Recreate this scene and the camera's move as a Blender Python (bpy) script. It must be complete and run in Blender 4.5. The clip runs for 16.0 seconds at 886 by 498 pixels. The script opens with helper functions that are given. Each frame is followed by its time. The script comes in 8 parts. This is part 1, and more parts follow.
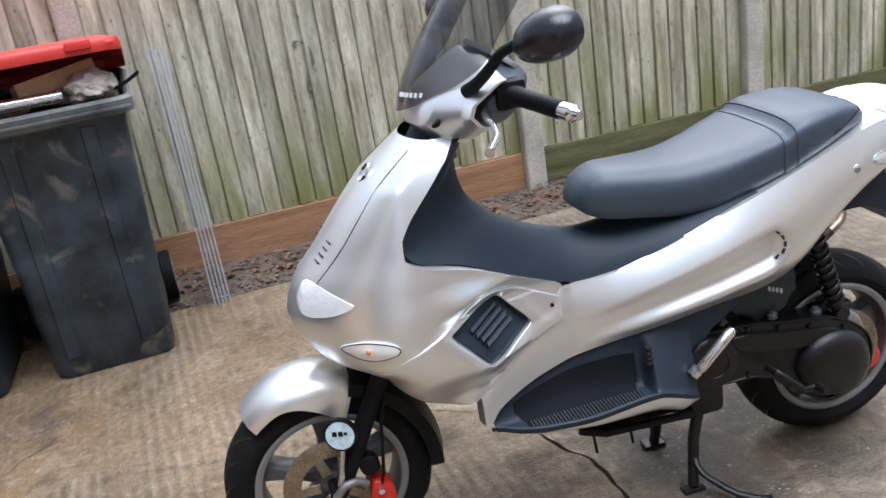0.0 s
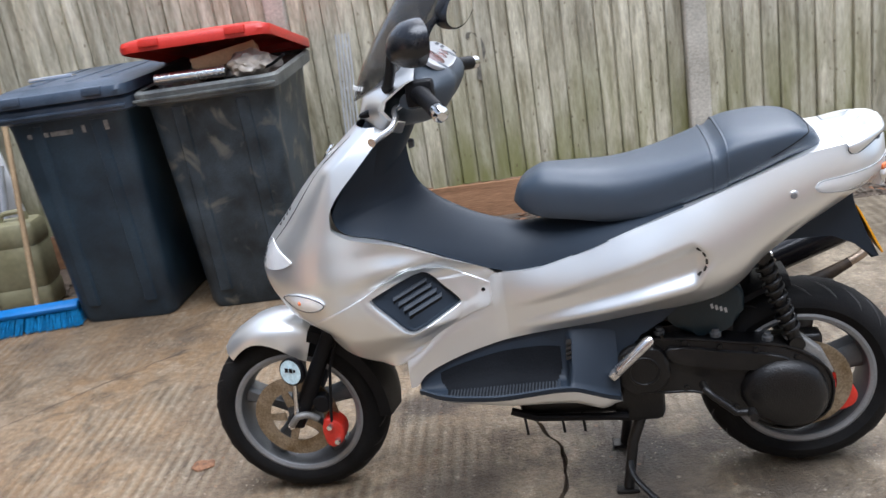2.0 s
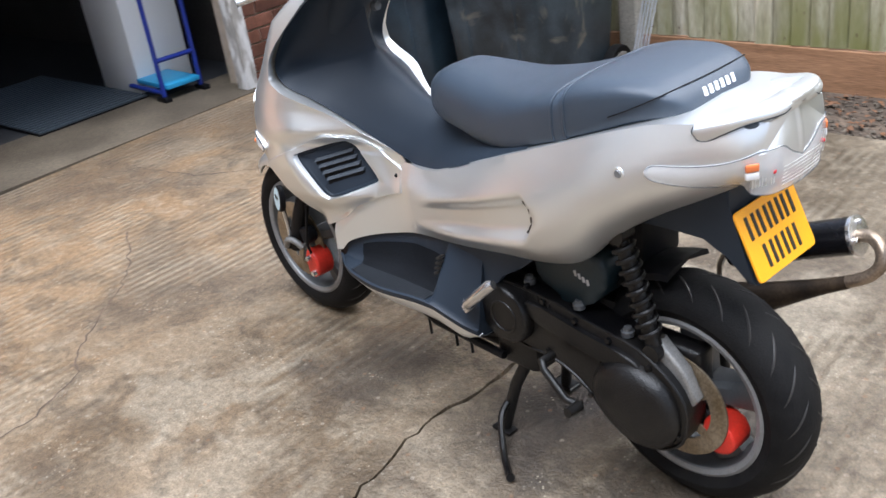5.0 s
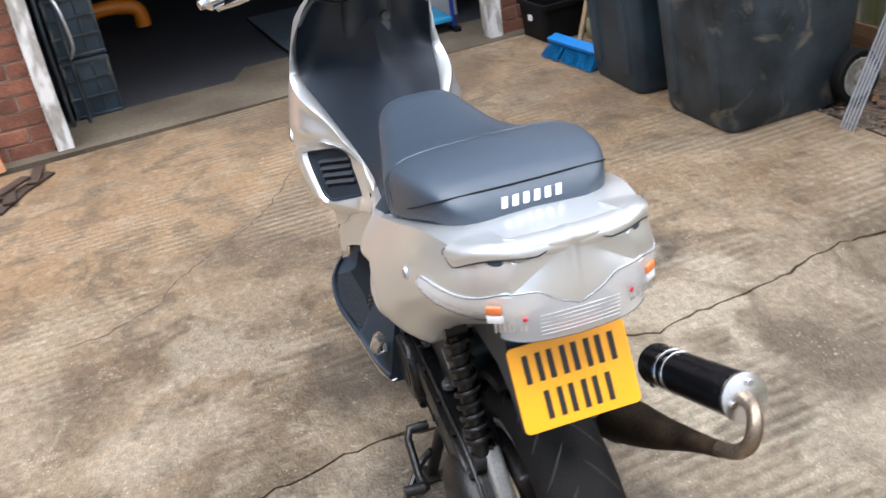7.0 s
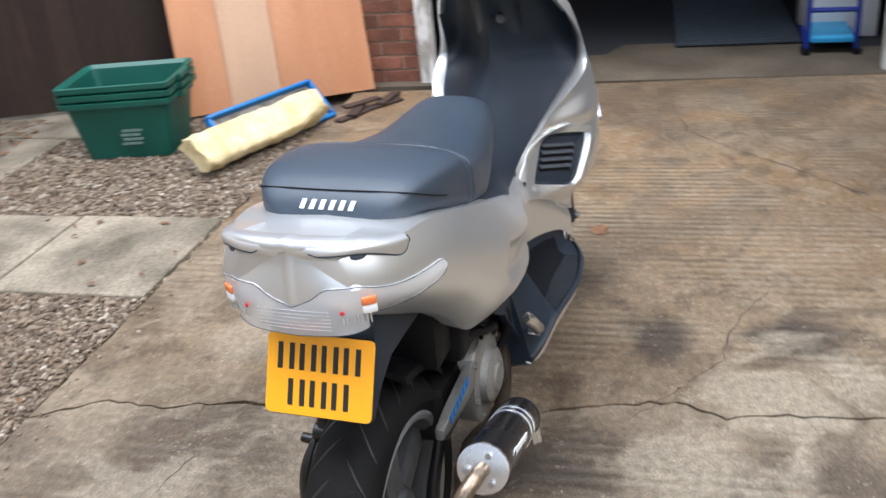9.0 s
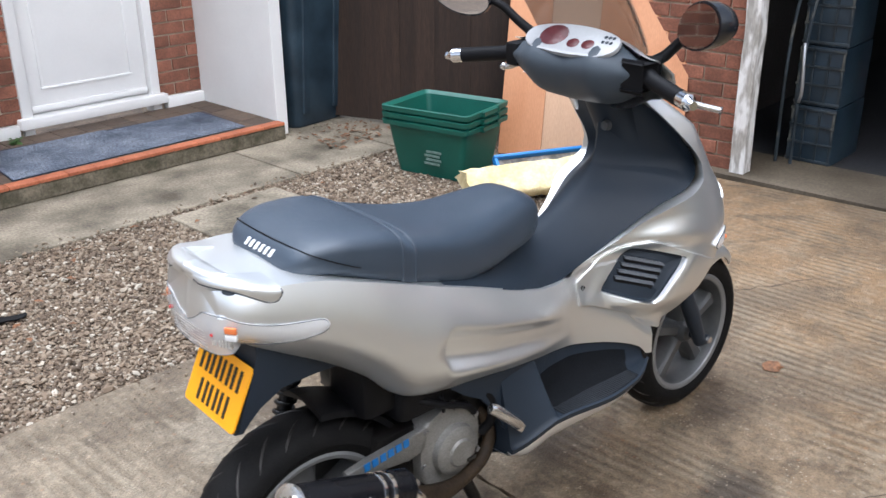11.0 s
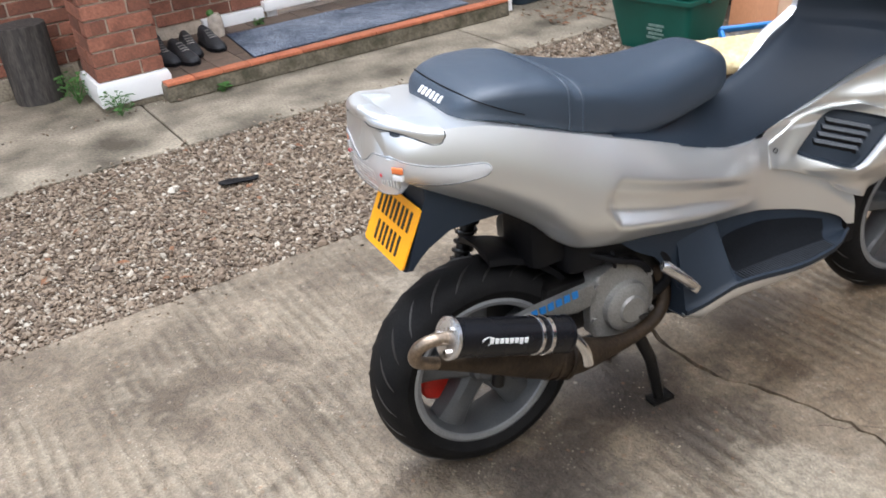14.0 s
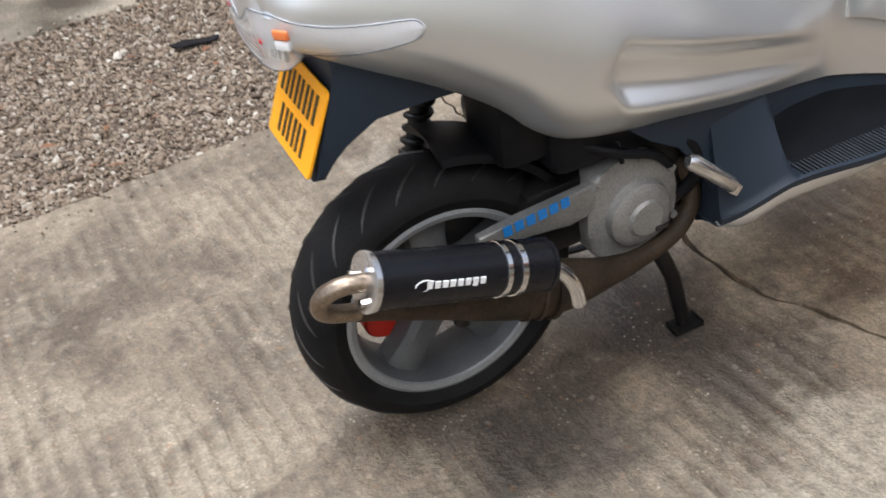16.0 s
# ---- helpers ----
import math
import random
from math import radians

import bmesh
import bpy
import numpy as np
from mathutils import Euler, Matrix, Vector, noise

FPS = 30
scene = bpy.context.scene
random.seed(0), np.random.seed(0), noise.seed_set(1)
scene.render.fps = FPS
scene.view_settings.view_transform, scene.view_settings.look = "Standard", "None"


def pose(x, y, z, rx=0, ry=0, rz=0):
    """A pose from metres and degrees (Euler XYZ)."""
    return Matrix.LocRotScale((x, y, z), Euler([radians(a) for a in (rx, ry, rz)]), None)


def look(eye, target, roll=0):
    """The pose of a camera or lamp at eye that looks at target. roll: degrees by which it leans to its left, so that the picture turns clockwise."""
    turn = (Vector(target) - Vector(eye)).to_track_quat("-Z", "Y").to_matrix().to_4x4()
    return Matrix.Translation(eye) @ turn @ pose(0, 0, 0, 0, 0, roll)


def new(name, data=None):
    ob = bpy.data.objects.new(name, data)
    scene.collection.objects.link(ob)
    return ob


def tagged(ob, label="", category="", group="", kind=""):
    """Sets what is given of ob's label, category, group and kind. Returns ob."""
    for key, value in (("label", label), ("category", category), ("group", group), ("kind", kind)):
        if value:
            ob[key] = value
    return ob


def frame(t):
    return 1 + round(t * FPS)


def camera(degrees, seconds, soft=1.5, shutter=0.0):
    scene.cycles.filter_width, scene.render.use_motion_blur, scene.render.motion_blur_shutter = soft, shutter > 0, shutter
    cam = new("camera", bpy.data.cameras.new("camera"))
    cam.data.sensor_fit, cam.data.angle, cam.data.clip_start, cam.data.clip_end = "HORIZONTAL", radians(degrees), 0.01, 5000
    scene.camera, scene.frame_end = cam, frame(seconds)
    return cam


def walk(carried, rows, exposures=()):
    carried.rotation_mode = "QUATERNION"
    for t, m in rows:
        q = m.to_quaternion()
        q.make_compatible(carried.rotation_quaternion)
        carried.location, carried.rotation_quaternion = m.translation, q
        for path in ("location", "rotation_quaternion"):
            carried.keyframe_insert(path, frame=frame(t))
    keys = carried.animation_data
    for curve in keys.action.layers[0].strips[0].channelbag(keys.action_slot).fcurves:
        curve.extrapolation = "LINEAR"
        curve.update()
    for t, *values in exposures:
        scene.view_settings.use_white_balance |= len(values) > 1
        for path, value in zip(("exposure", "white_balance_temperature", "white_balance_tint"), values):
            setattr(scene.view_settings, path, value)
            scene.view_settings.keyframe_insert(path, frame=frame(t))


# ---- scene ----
cam = camera(50.6, 16.0, 1.5, 0.4)
PATH = [
    (0, (1.295, 1.869, 1.43), (0.952, 0.034, 0.712), -8.9),
    (0.5, (1.1, 2.043, 1.415), (0.966, 0.169, 0.731), -7.4),
    (1, (0.91, 2.135, 1.406), (1.016, 0.253, 0.739), -8.3),
    (1.5, (0.634, 2.145, 1.351), (0.839, 0.253, 0.736), -7.8),
    (2, (0.426, 2.143, 1.367), (0.792, 0.284, 0.728), -9.0),
    (2.5, (0.133, 2.189, 1.362), (0.703, 0.38, 0.727), -7.1),
    (3, (-0.098, 2.103, 1.321), (0.609, 0.342, 0.689), -6.8),
    (3.5, (-0.263, 1.95, 1.329), (0.563, 0.282, 0.598), -7.0),
    (4, (-0.476, 1.763, 1.297), (0.527, 0.233, 0.489), -7.4),
    (4.2, (-0.564, 1.659, 1.305), (0.533, 0.212, 0.465), -7.9),
    (6.3, (-1.066, 0.714, 1.345), (0.601, 0.073, 0.445), -5.9),
    (6.5, (-1.079, 0.628, 1.353), (0.606, 0.058, 0.438), -6.1),
    (7, (-1.112, 0.369, 1.392), (0.613, -0.008, 0.454), -8.8),
    (7.5, (-1.215, 0.132, 1.387), (0.579, 0.042, 0.507), -6.6),
    (8, (-1.336, -0.115, 1.418), (0.436, 0.095, 0.515), -6.4),
    (8.5, (-1.265, -0.363, 1.365), (0.481, -0.015, 0.453), -5.8),
    (9, (-1.143, -0.617, 1.378), (0.529, 0.031, 0.493), -5.6),
    (9.5, (-1.094, -0.902, 1.408), (0.405, 0.106, 0.551), -3.5),
    (11.8, (-0.652, -1.508, 1.461), (0.493, -0.06, 0.691), -1.9),
    (12, (-0.67, -1.536, 1.439), (0.451, -0.076, 0.656), -2.6),
    (12.5, (-0.689, -1.523, 1.423), (0.305, -0.02, 0.554), -3.7),
    (13, (-0.689, -1.526, 1.397), (0.204, -0.012, 0.443), -6.1),
    (13.5, (-0.689, -1.51, 1.391), (0.134, 0.031, 0.418), -6.1),
    (14, (-0.683, -1.496, 1.393), (0.033, 0.116, 0.451), -5.9),
    (14.5, (-0.663, -1.487, 1.4), (0.045, 0.16, 0.515), -5.5),
    (15, (-0.618, -1.439, 1.347), (0.066, 0.189, 0.408), -6.0),
    (15.5, (-0.47, -1.258, 1.239), (0.117, 0.327, 0.171), -8.7),
    (16, (-0.342, -1.117, 1.178), (0.194, 0.397, -0.014), -9.1),
]
EXPOSURES = [(0.0, 1.07, 5720, 10), (2.0, 1.11, 5720, 10), (4.0, 1.24, 5750, 10), (6.5, 1.36, 5880, 10), (8.0, 1.06, 5990, 10), (8.5, 1.04, 5990, 10), (9.5, 0.96, 5820, 10), (12.0, 1.08, 5800, 10), (14.5, 1.03, 5880, 10), (16.0, 0.94, 5950, 10)]
walk(cam, [(t, look(eye, target, roll)) for t, eye, target, roll in PATH], EXPOSURES)

# ---- light ----
world = bpy.data.worlds.new("overcast_sky")
scene.world = world
world.use_nodes = True
wn, wl = world.node_tree.nodes, world.node_tree.links
sky = wn.new("ShaderNodeTexSky")
sky.sky_type, sky.sun_disc = "NISHITA", False
sky.sun_elevation, sky.sun_rotation = radians(50), radians(200)
sky.air_density, sky.dust_density, sky.ozone_density = 1.0, 4.0, 1.0
soft_sky = wn.new("ShaderNodeHueSaturation")
soft_sky.inputs["Saturation"].default_value = 0.45
wl.new(sky.outputs[0], soft_sky.inputs["Color"])
wl.new(soft_sky.outputs[0], wn["Background"].inputs["Color"])
wn["Background"].inputs["Strength"].default_value = 0.112
sun_data = bpy.data.lights.new("sun", "SUN")
sun_data.energy, sun_data.angle, sun_data.color = 2.6, radians(50), (1.0, 0.985, 0.98)
sun = new("sun", sun_data)
sun.matrix_world = look((0, 0, 8), (0.8, -1.9, 0))

# ---- materials ----
def mat(name, base, rough=0.5, metal=0.0, var=0.12, scale=6.0, bump=0.15, grain=90.0, coat=0.0,
        second=None, mix=0.5, stretch=(1, 1, 1), spec=0.5, rvar=0.1, random_piece=0.0, alpha=1.0):
    """A procedural surface: two scales of colour variation, uneven gloss and fine relief."""
    m = bpy.data.materials.new(name)
    m.use_nodes = True
    n, l = m.node_tree.nodes, m.node_tree.links
    p = n["Principled BSDF"]
    co = n.new("ShaderNodeTexCoord")
    mp = n.new("ShaderNodeMapping")
    mp.inputs["Scale"].default_value = stretch
    l.new(co.outputs["Object"], mp.inputs["Vector"])
    big, fine = n.new("ShaderNodeTexNoise"), n.new("ShaderNodeTexNoise")
    big.inputs["Scale"].default_value, big.inputs["Detail"].default_value = scale, 6.0
    fine.inputs["Scale"].default_value, fine.inputs["Detail"].default_value = grain, 4.0
    for t in (big, fine):
        l.new(mp.outputs[0], t.inputs["Vector"])
    ramp = n.new("ShaderNodeValToRGB")
    ramp.color_ramp.elements[0].position, ramp.color_ramp.elements[1].position = 0.5 - 0.5 * mix, 0.5 + 0.5 * mix
    a = tuple(max(0, c * (1 - var)) for c in base)
    b = second if second else tuple(min(1, c * (1 + var)) for c in base)
    ramp.color_ramp.elements[0].color, ramp.color_ramp.elements[1].color = (*a, 1), (*b, 1)
    l.new(big.outputs[0], ramp.inputs[0])
    grainmix = n.new("ShaderNodeMix")
    grainmix.data_type, grainmix.blend_type = "RGBA", "OVERLAY"
    grainmix.inputs[0].default_value = min(1.0, var * 2.0)
    l.new(ramp.outputs[0], grainmix.inputs[6])
    l.new(fine.outputs[0], grainmix.inputs[7])
    colour = grainmix.outputs[2]
    if random_piece:
        info, hsv, mr = n.new("ShaderNodeObjectInfo"), n.new("ShaderNodeHueSaturation"), n.new("ShaderNodeMapRange")
        shift = n.new("ShaderNodeMath")
        shift.operation = "MULTIPLY"
        shift.inputs[1].default_value = 57.0
        l.new(info.outputs["Random"], shift.inputs[0])
        l.new(shift.outputs[0], mp.inputs["Location"])
        mr.inputs[3].default_value, mr.inputs[4].default_value = 1 - random_piece, 1 + random_piece
        l.new(info.outputs["Random"], mr.inputs[0])
        l.new(mr.outputs[0], hsv.inputs["Value"])
        l.new(colour, hsv.inputs["Color"])
        colour = hsv.outputs[0]
    l.new(colour, p.inputs["Base Color"])
    mr = n.new("ShaderNodeMapRange")
    mr.inputs[3].default_value, mr.inputs[4].default_value = max(0.02, rough - rvar), min(1, rough + rvar)
    l.new(big.outputs[0], mr.inputs[0])
    l.new(mr.outputs[0], p.inputs["Roughness"])
    p.inputs["Metallic"].default_value, p.inputs["Coat Weight"].default_value = metal, coat
    p.inputs["Coat Roughness"].default_value = 0.12
    p.inputs["Specular IOR Level"].default_value = spec
    if bump:
        bp = n.new("ShaderNodeBump")
        bp.inputs["Strength"].default_value, bp.inputs["Distance"].default_value = bump, 0.004
        l.new(fine.outputs[0], bp.inputs["Height"])
        l.new(bp.outputs[0], p.inputs["Normal"])
    return m


def nodes_of(m):
    return m.node_tree.nodes, m.node_tree.links, m.node_tree.nodes["Principled BSDF"]


SILVER = mat("silver_paint", (0.825, 0.835, 0.825), 0.37, 0.86, 0.03, 3, 0.02, 900, coat=0.35, rvar=0.03)
GREY = mat("dark_grey_plastic", (0.019, 0.027, 0.039), 0.48, 0, 0.12, 5, 0.12, 700, rvar=0.06, spec=0.27)
BARGREY = mat("mid_grey_plastic", (0.060, 0.074, 0.090), 0.5, 0, 0.12, 5, 0.12, 700, rvar=0.06, spec=0.35)
LOUVRE = mat("louvre_grey_plastic", (0.050, 0.060, 0.074), 0.42, 0, 0.12, 5, 0.12, 700, rvar=0.06)
VINYL = mat("seat_vinyl", (0.040, 0.055, 0.076), 0.36, 0, 0.12, 4, 0.2, 900, rvar=0.06)
SHELL = mat("mirror_shell_plastic", (0.012, 0.014, 0.018), 0.27, 0, 0.2, 9, 0.1, 400)
BLACK = mat("black_plastic", (0.006, 0.006, 0.007), 0.5, 0, 0.3, 9, 0.2, 400, spec=0.16)
ENGINE = mat("black_engine_paint", (0.003, 0.003, 0.004), 0.36, 0, 0.4, 12, 0.25, 250, second=(0.009, 0.008, 0.007), mix=0.4, spec=0.38)
CASE = mat("cast_alloy", (0.21, 0.206, 0.195), 0.5, 0.55, 0.2, 14, 0.3, 300, second=(0.33, 0.322, 0.305))
ALLOY = mat("polished_alloy", (0.72, 0.71, 0.70), 0.25, 0.95, 0.08, 20, 0.05, 300)
CHROME = mat("chrome", (0.80, 0.80, 0.80), 0.12, 1.0, 0.04, 20, 0.0, 300)
RUBBER = mat("tyre_rubber", (0.006, 0.006, 0.0068), 0.68, 0, 0.3, 20, 0.3, 300, second=(0.012, 0.0115, 0.011), spec=0.14)
RIM = mat("rim_paint", (0.066, 0.070, 0.075), 0.45, 0.2, 0.15, 14, 0.1, 300, second=(0.110, 0.113, 0.114))
RIMLIP = mat("rim_lip_paint", (0.24, 0.245, 0.25), 0.45, 0.45, 0.15, 14, 0.1, 300)
DISC = mat("rusty_disc", (0.24, 0.17, 0.09), 0.45, 0.7, 0.3, 25, 0.2, 200, second=(0.36, 0.30, 0.22))
RED = mat("red_caliper", (0.50, 0.024, 0.012), 0.42, 0, 0.15, 20, 0.1, 200)
RUST = mat("rusty_steel", (0.013, 0.008, 0.005), 0.6, 0.1, 0.4, 18, 0.3, 150, second=(0.052, 0.034, 0.019), spec=0.3)
BRONZE = mat("heat_stained_steel", (0.26, 0.19, 0.13), 0.36, 0.85, 0.3, 14, 0.1, 200, second=(0.36, 0.29, 0.22))
MUFF = mat("black_can", (0.007, 0.0072, 0.009), 0.27, 0.0, 0.2, 12, 0.05, 300, spec=0.3)
YELLOW = mat("plate_yellow", (0.94, 0.41, 0.006), 0.4, 0, 0.05, 8, 0.02, 300)
INK = mat("ink_black", (0.016, 0.014, 0.012), 0.5, 0, 0.1, 20, 0.0, 200)
WHITE = mat("white_print", (0.75, 0.75, 0.74), 0.5, 0, 0.05, 20, 0.0, 200)
TEAL = mat("teal_airbox", (0.003, 0.012, 0.017), 0.45, 0, 0.3, 12, 0.1, 200)
BLUE = mat("blue_plastic", (0.012, 0.16, 0.46), 0.45, 0, 0.15, 12, 0.1, 200)
LENSRED = mat("red_lens", (0.6, 0.02, 0.03), 0.2, 0, 0.1, 20, 0, 200)
AMBER = mat("amber_bulb", (0.75, 0.20, 0.06), 0.25, 0, 0.1, 20, 0, 200)
DIAL = mat("dial_face", (0.44, 0.445, 0.45), 0.4, 0.2, 0.05, 20, 0, 200)
DIALRED = mat("dial_red", (0.10, 0.018, 0.02), 0.25, 0, 0.2, 30, 0, 200)
MIRROR = mat("mirror_glass", (0.9, 0.9, 0.9), 0.03, 1.0, 0.0, 5, 0, 100, rvar=0.0)
SMOKE = mat("smoked_screen", (0.02, 0.018, 0.019), 0.07, 0, 0.1, 5, 0, 100, coat=0.6, rvar=0.02)
HEADLENS = mat("headlight_lens", (0.95, 0.96, 0.96), 0.12, 0.3, 0.06, 30, 0.5, 45, coat=1.0, rvar=0.04)
LENS = mat("clear_lens", (0.84, 0.84, 0.84), 0.08, 0.0, 0.05, 20, 0.2, 160, coat=0.8, rvar=0.03)
_n, _l, _p = nodes_of(SMOKE)
_p.inputs["Alpha"].default_value = 0.46
_n, _l, _p = nodes_of(LENS)
_p.inputs["Alpha"].default_value = 0.42

CONCRETE = mat("drive_concrete", (0.13, 0.098, 0.066), 0.72, 0, 0.4, 1.6, 0.0, 55, second=(0.27, 0.235, 0.19), mix=0.5, spec=0.35)
CONCRETE_REAR = mat("rear_bay_concrete", (0.13, 0.1, 0.07), 0.72, 0, 0.4, 1.6, 0.0, 55)
PATHC = mat("path_concrete", (0.105, 0.086, 0.056), 0.82, 0, 0.4, 3.2, 0.7, 80, second=(0.31, 0.266, 0.198), mix=0.36)
SOIL = mat("soil", (0.07, 0.050, 0.034), 0.95, 0, 0.5, 9, 1.0, 60, second=(0.14, 0.10, 0.07))
BRICK = mat("red_brick", (0.19, 0.072, 0.043), 0.88, 0, 0.35, 9, 0.7, 90, second=(0.31, 0.128, 0.080), random_piece=0.32)
MORTAR = mat("mortar", (0.48, 0.40, 0.31), 0.95, 0, 0.2, 14, 0.6, 120)
WHITEP = mat("white_gloss_paint", (0.78, 0.78, 0.77), 0.4, 0, 0.04, 3, 0.06, 60)
WORNP = mat("worn_white_paint", (0.52, 0.49, 0.44), 0.6, 0, 0.25, 22, 0.5, 80, second=(0.80, 0.79, 0.77), mix=0.14, stretch=(1, 1, 0.3))
FENCE = mat("weathered_board", (0.36, 0.315, 0.205), 0.85, 0, 0.34, 4, 0.7, 34, second=(0.70, 0.65, 0.505), mix=0.45, stretch=(6, 6, 0.7), random_piece=0.22)
GBOARD = mat("gravel_board", (0.27, 0.135, 0.065), 0.85, 0, 0.3, 4, 0.5, 40, second=(0.40, 0.22, 0.115), stretch=(0.5, 6, 6), random_piece=0.2)
GREENBOARD = mat("green_gravel_board", (0.085, 0.085, 0.030), 0.88, 0, 0.3, 4, 0.5, 40, second=(0.17, 0.165, 0.07), stretch=(0.5, 6, 6))
GRAVELBED = mat("gravel_fines", (0.085, 0.060, 0.040), 0.95, 0, 0.4, 40, 1.0, 160, second=(0.21, 0.155, 0.105))
MOSSY = mat("mossy_concrete", (0.085, 0.080, 0.045), 0.9, 0, 0.35, 9, 0.6, 80, second=(0.22, 0.185, 0.135), mix=0.4)
THRESH = mat("threshold_concrete", (0.075, 0.057, 0.036), 0.8, 0, 0.3, 3, 0.5, 80, second=(0.14, 0.112, 0.078), mix=0.5)
PAINTMARK = mat("old_paint_smear", (0.10, 0.095, 0.085), 0.8, 0, 0.4, 30, 0.4, 80, second=(0.24, 0.22, 0.175), mix=0.4)
POSTC = mat("concrete_post", (0.46, 0.42, 0.345), 0.9, 0, 0.25, 6, 0.6, 120, second=(0.58, 0.54, 0.46))
DFENCE = mat("dark_stained_board", (0.034, 0.019, 0.012), 0.75, 0, 0.4, 6, 0.4, 40, stretch=(6, 6, 0.5), random_piece=0.25)
PLY = mat("orange_ply", (0.55, 0.235, 0.105), 0.6, 0, 0.12, 2, 0.2, 60, stretch=(3, 3, 0.6), second=(0.60, 0.30, 0.155))
PLYPALE = mat("pale_ply", (0.56, 0.36, 0.23), 0.6, 0, 0.1, 2, 0.2, 60, stretch=(3, 3, 0.6))
NAVYBIN = mat("navy_bin_plastic", (0.009, 0.020, 0.034), 0.42, 0, 0.3, 5, 0.2, 200, second=(0.036, 0.064, 0.090), mix=0.5)
GREYBIN = mat("dark_bin_plastic", (0.009, 0.017, 0.023), 0.48, 0, 0.3, 6, 0.2, 200, second=(0.048, 0.066, 0.082), mix=0.35)
NAVYLID = mat("navy_lid_plastic", (0.029, 0.052, 0.083), 0.36, 0, 0.3, 5, 0.2, 200, second=(0.10, 0.125, 0.17), mix=0.5)
RIMGREY = mat("faded_rim_plastic", (0.045, 0.053, 0.060), 0.45, 0, 0.3, 9, 0.2, 200, second=(0.17, 0.175, 0.16), mix=0.4)
REDLID = mat("red_lid_plastic", (0.55, 0.03, 0.018), 0.42, 0, 0.15, 5, 0.1, 200)
FADED = mat("faded_print", (0.16, 0.25, 0.22), 0.6, 0, 0.3, 40, 0.1, 200)
GREENBOX = mat("green_box_plastic", (0.006, 0.085, 0.062), 0.45, 0, 0.15, 5, 0.1, 200)
FOAM = mat("yellow_foam", (0.60, 0.47, 0.22), 0.95, 0, 0.18, 11, 1.0, 60, second=(0.74, 0.63, 0.38), mix=0.5)
TILE = mat("terracotta_tile", (0.42, 0.12, 0.055), 0.7, 0, 0.25, 9, 0.3, 90, second=(0.5, 0.17, 0.08), random_piece=0.12)
FLAG = mat("quarry_tile", (0.10, 0.07, 0.05), 0.7, 0, 0.3, 9, 0.3, 90, random_piece=0.2)
RIBGREY = mat("ribbed_rubber", (0.030, 0.034, 0.040), 0.6, 0, 0.2, 20, 0.2, 200, spec=0.3)
FLOORMAT = mat("footboard_rubber", (0.0075, 0.0085, 0.0105), 0.8, 0, 0.2, 20, 0.2, 200, spec=0.12)
MATBLUE = mat("rubber_mat", (0.12, 0.155, 0.22), 0.7, 0, 0.5, 4, 0.3, 90, second=(0.33, 0.37, 0.44), mix=0.35)
MATDARK = mat("rubber_mat_base", (0.012, 0.020, 0.045), 0.7, 0, 0.4, 6, 0.3, 90)
PEBBLE = mat("gravel_stone", (0.20, 0.135, 0.085), 0.75, 0, 0.3, 30, 0.3, 120, second=(0.34, 0.27, 0.20))
# floor colour lowered to near black for the shade inside the garage
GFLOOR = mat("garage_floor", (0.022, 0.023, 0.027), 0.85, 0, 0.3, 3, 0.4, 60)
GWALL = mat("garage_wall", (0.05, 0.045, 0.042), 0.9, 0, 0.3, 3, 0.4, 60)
CARD = mat("cardboard", (0.42, 0.25, 0.14), 0.85, 0, 0.15, 8, 0.3, 90)
PLASTICBAG = mat("translucent_wrap", (0.46, 0.40, 0.33), 0.35, 0, 0.3, 12, 0.8, 30)
GALV = mat("galvanised_steel", (0.50, 0.51, 0.53), 0.4, 0.7, 0.15, 15, 0.1, 200)
CAN = mat("olive_jerrycan", (0.21, 0.19, 0.10), 0.5, 0, 0.15, 6, 0.15, 40, second=(0.33, 0.31, 0.19))
BRISTLE = mat("blue_bristle", (0.01, 0.16, 0.36), 0.55, 0, 0.3, 30, 0.3, 100)
LOG = mat("dark_log", (0.035, 0.032, 0.03), 0.9, 0, 0.5, 9, 1.0, 40, stretch=(4, 4, 0.6), second=(0.08, 0.07, 0.06))
LEAF = mat("weed_leaf", (0.06, 0.15, 0.03), 0.6, 0, 0.3, 30, 0.2, 100)
CLOD = mat("soil_clod", (0.075, 0.055, 0.038), 0.9, 0, 0.4, 30, 0.5, 100, second=(0.20, 0.165, 0.125), mix=0.5)
DEADLEAF = mat("dead_leaf", (0.16, 0.075, 0.035), 0.8, 0, 0.4, 30, 0.3, 100)
SHOE = mat("black_shoe", (0.018, 0.019, 0.022), 0.6, 0, 0.3, 20, 0.3, 150)
WOODSTICK = mat("broom_stick_wood", (0.36, 0.25, 0.14), 0.7, 0, 0.2, 9, 0.2, 90)
# stones differ one by one
_n, _l, _p = nodes_of(PEBBLE)
_g, _r = _n.new("ShaderNodeNewGeometry"), _n.new("ShaderNodeValToRGB")
_r.color_ramp.elements[0].color, _r.color_ramp.elements[1].color = (0.075, 0.053, 0.035, 1), (0.44, 0.40, 0.33, 1)
for pos, col in ((0.001, (0.075, 0.053, 0.035)), (0.3, (0.135, 0.095, 0.062)), (0.6, (0.21, 0.155, 0.105)), (0.88, (0.25, 0.205, 0.15)), (0.999, (0.42, 0.38, 0.31))):
    e = _r.color_ramp.elements.new(pos)
    e.color = (*col, 1)
_l.new(_g.outputs["Random Per Island"], _r.inputs[0])
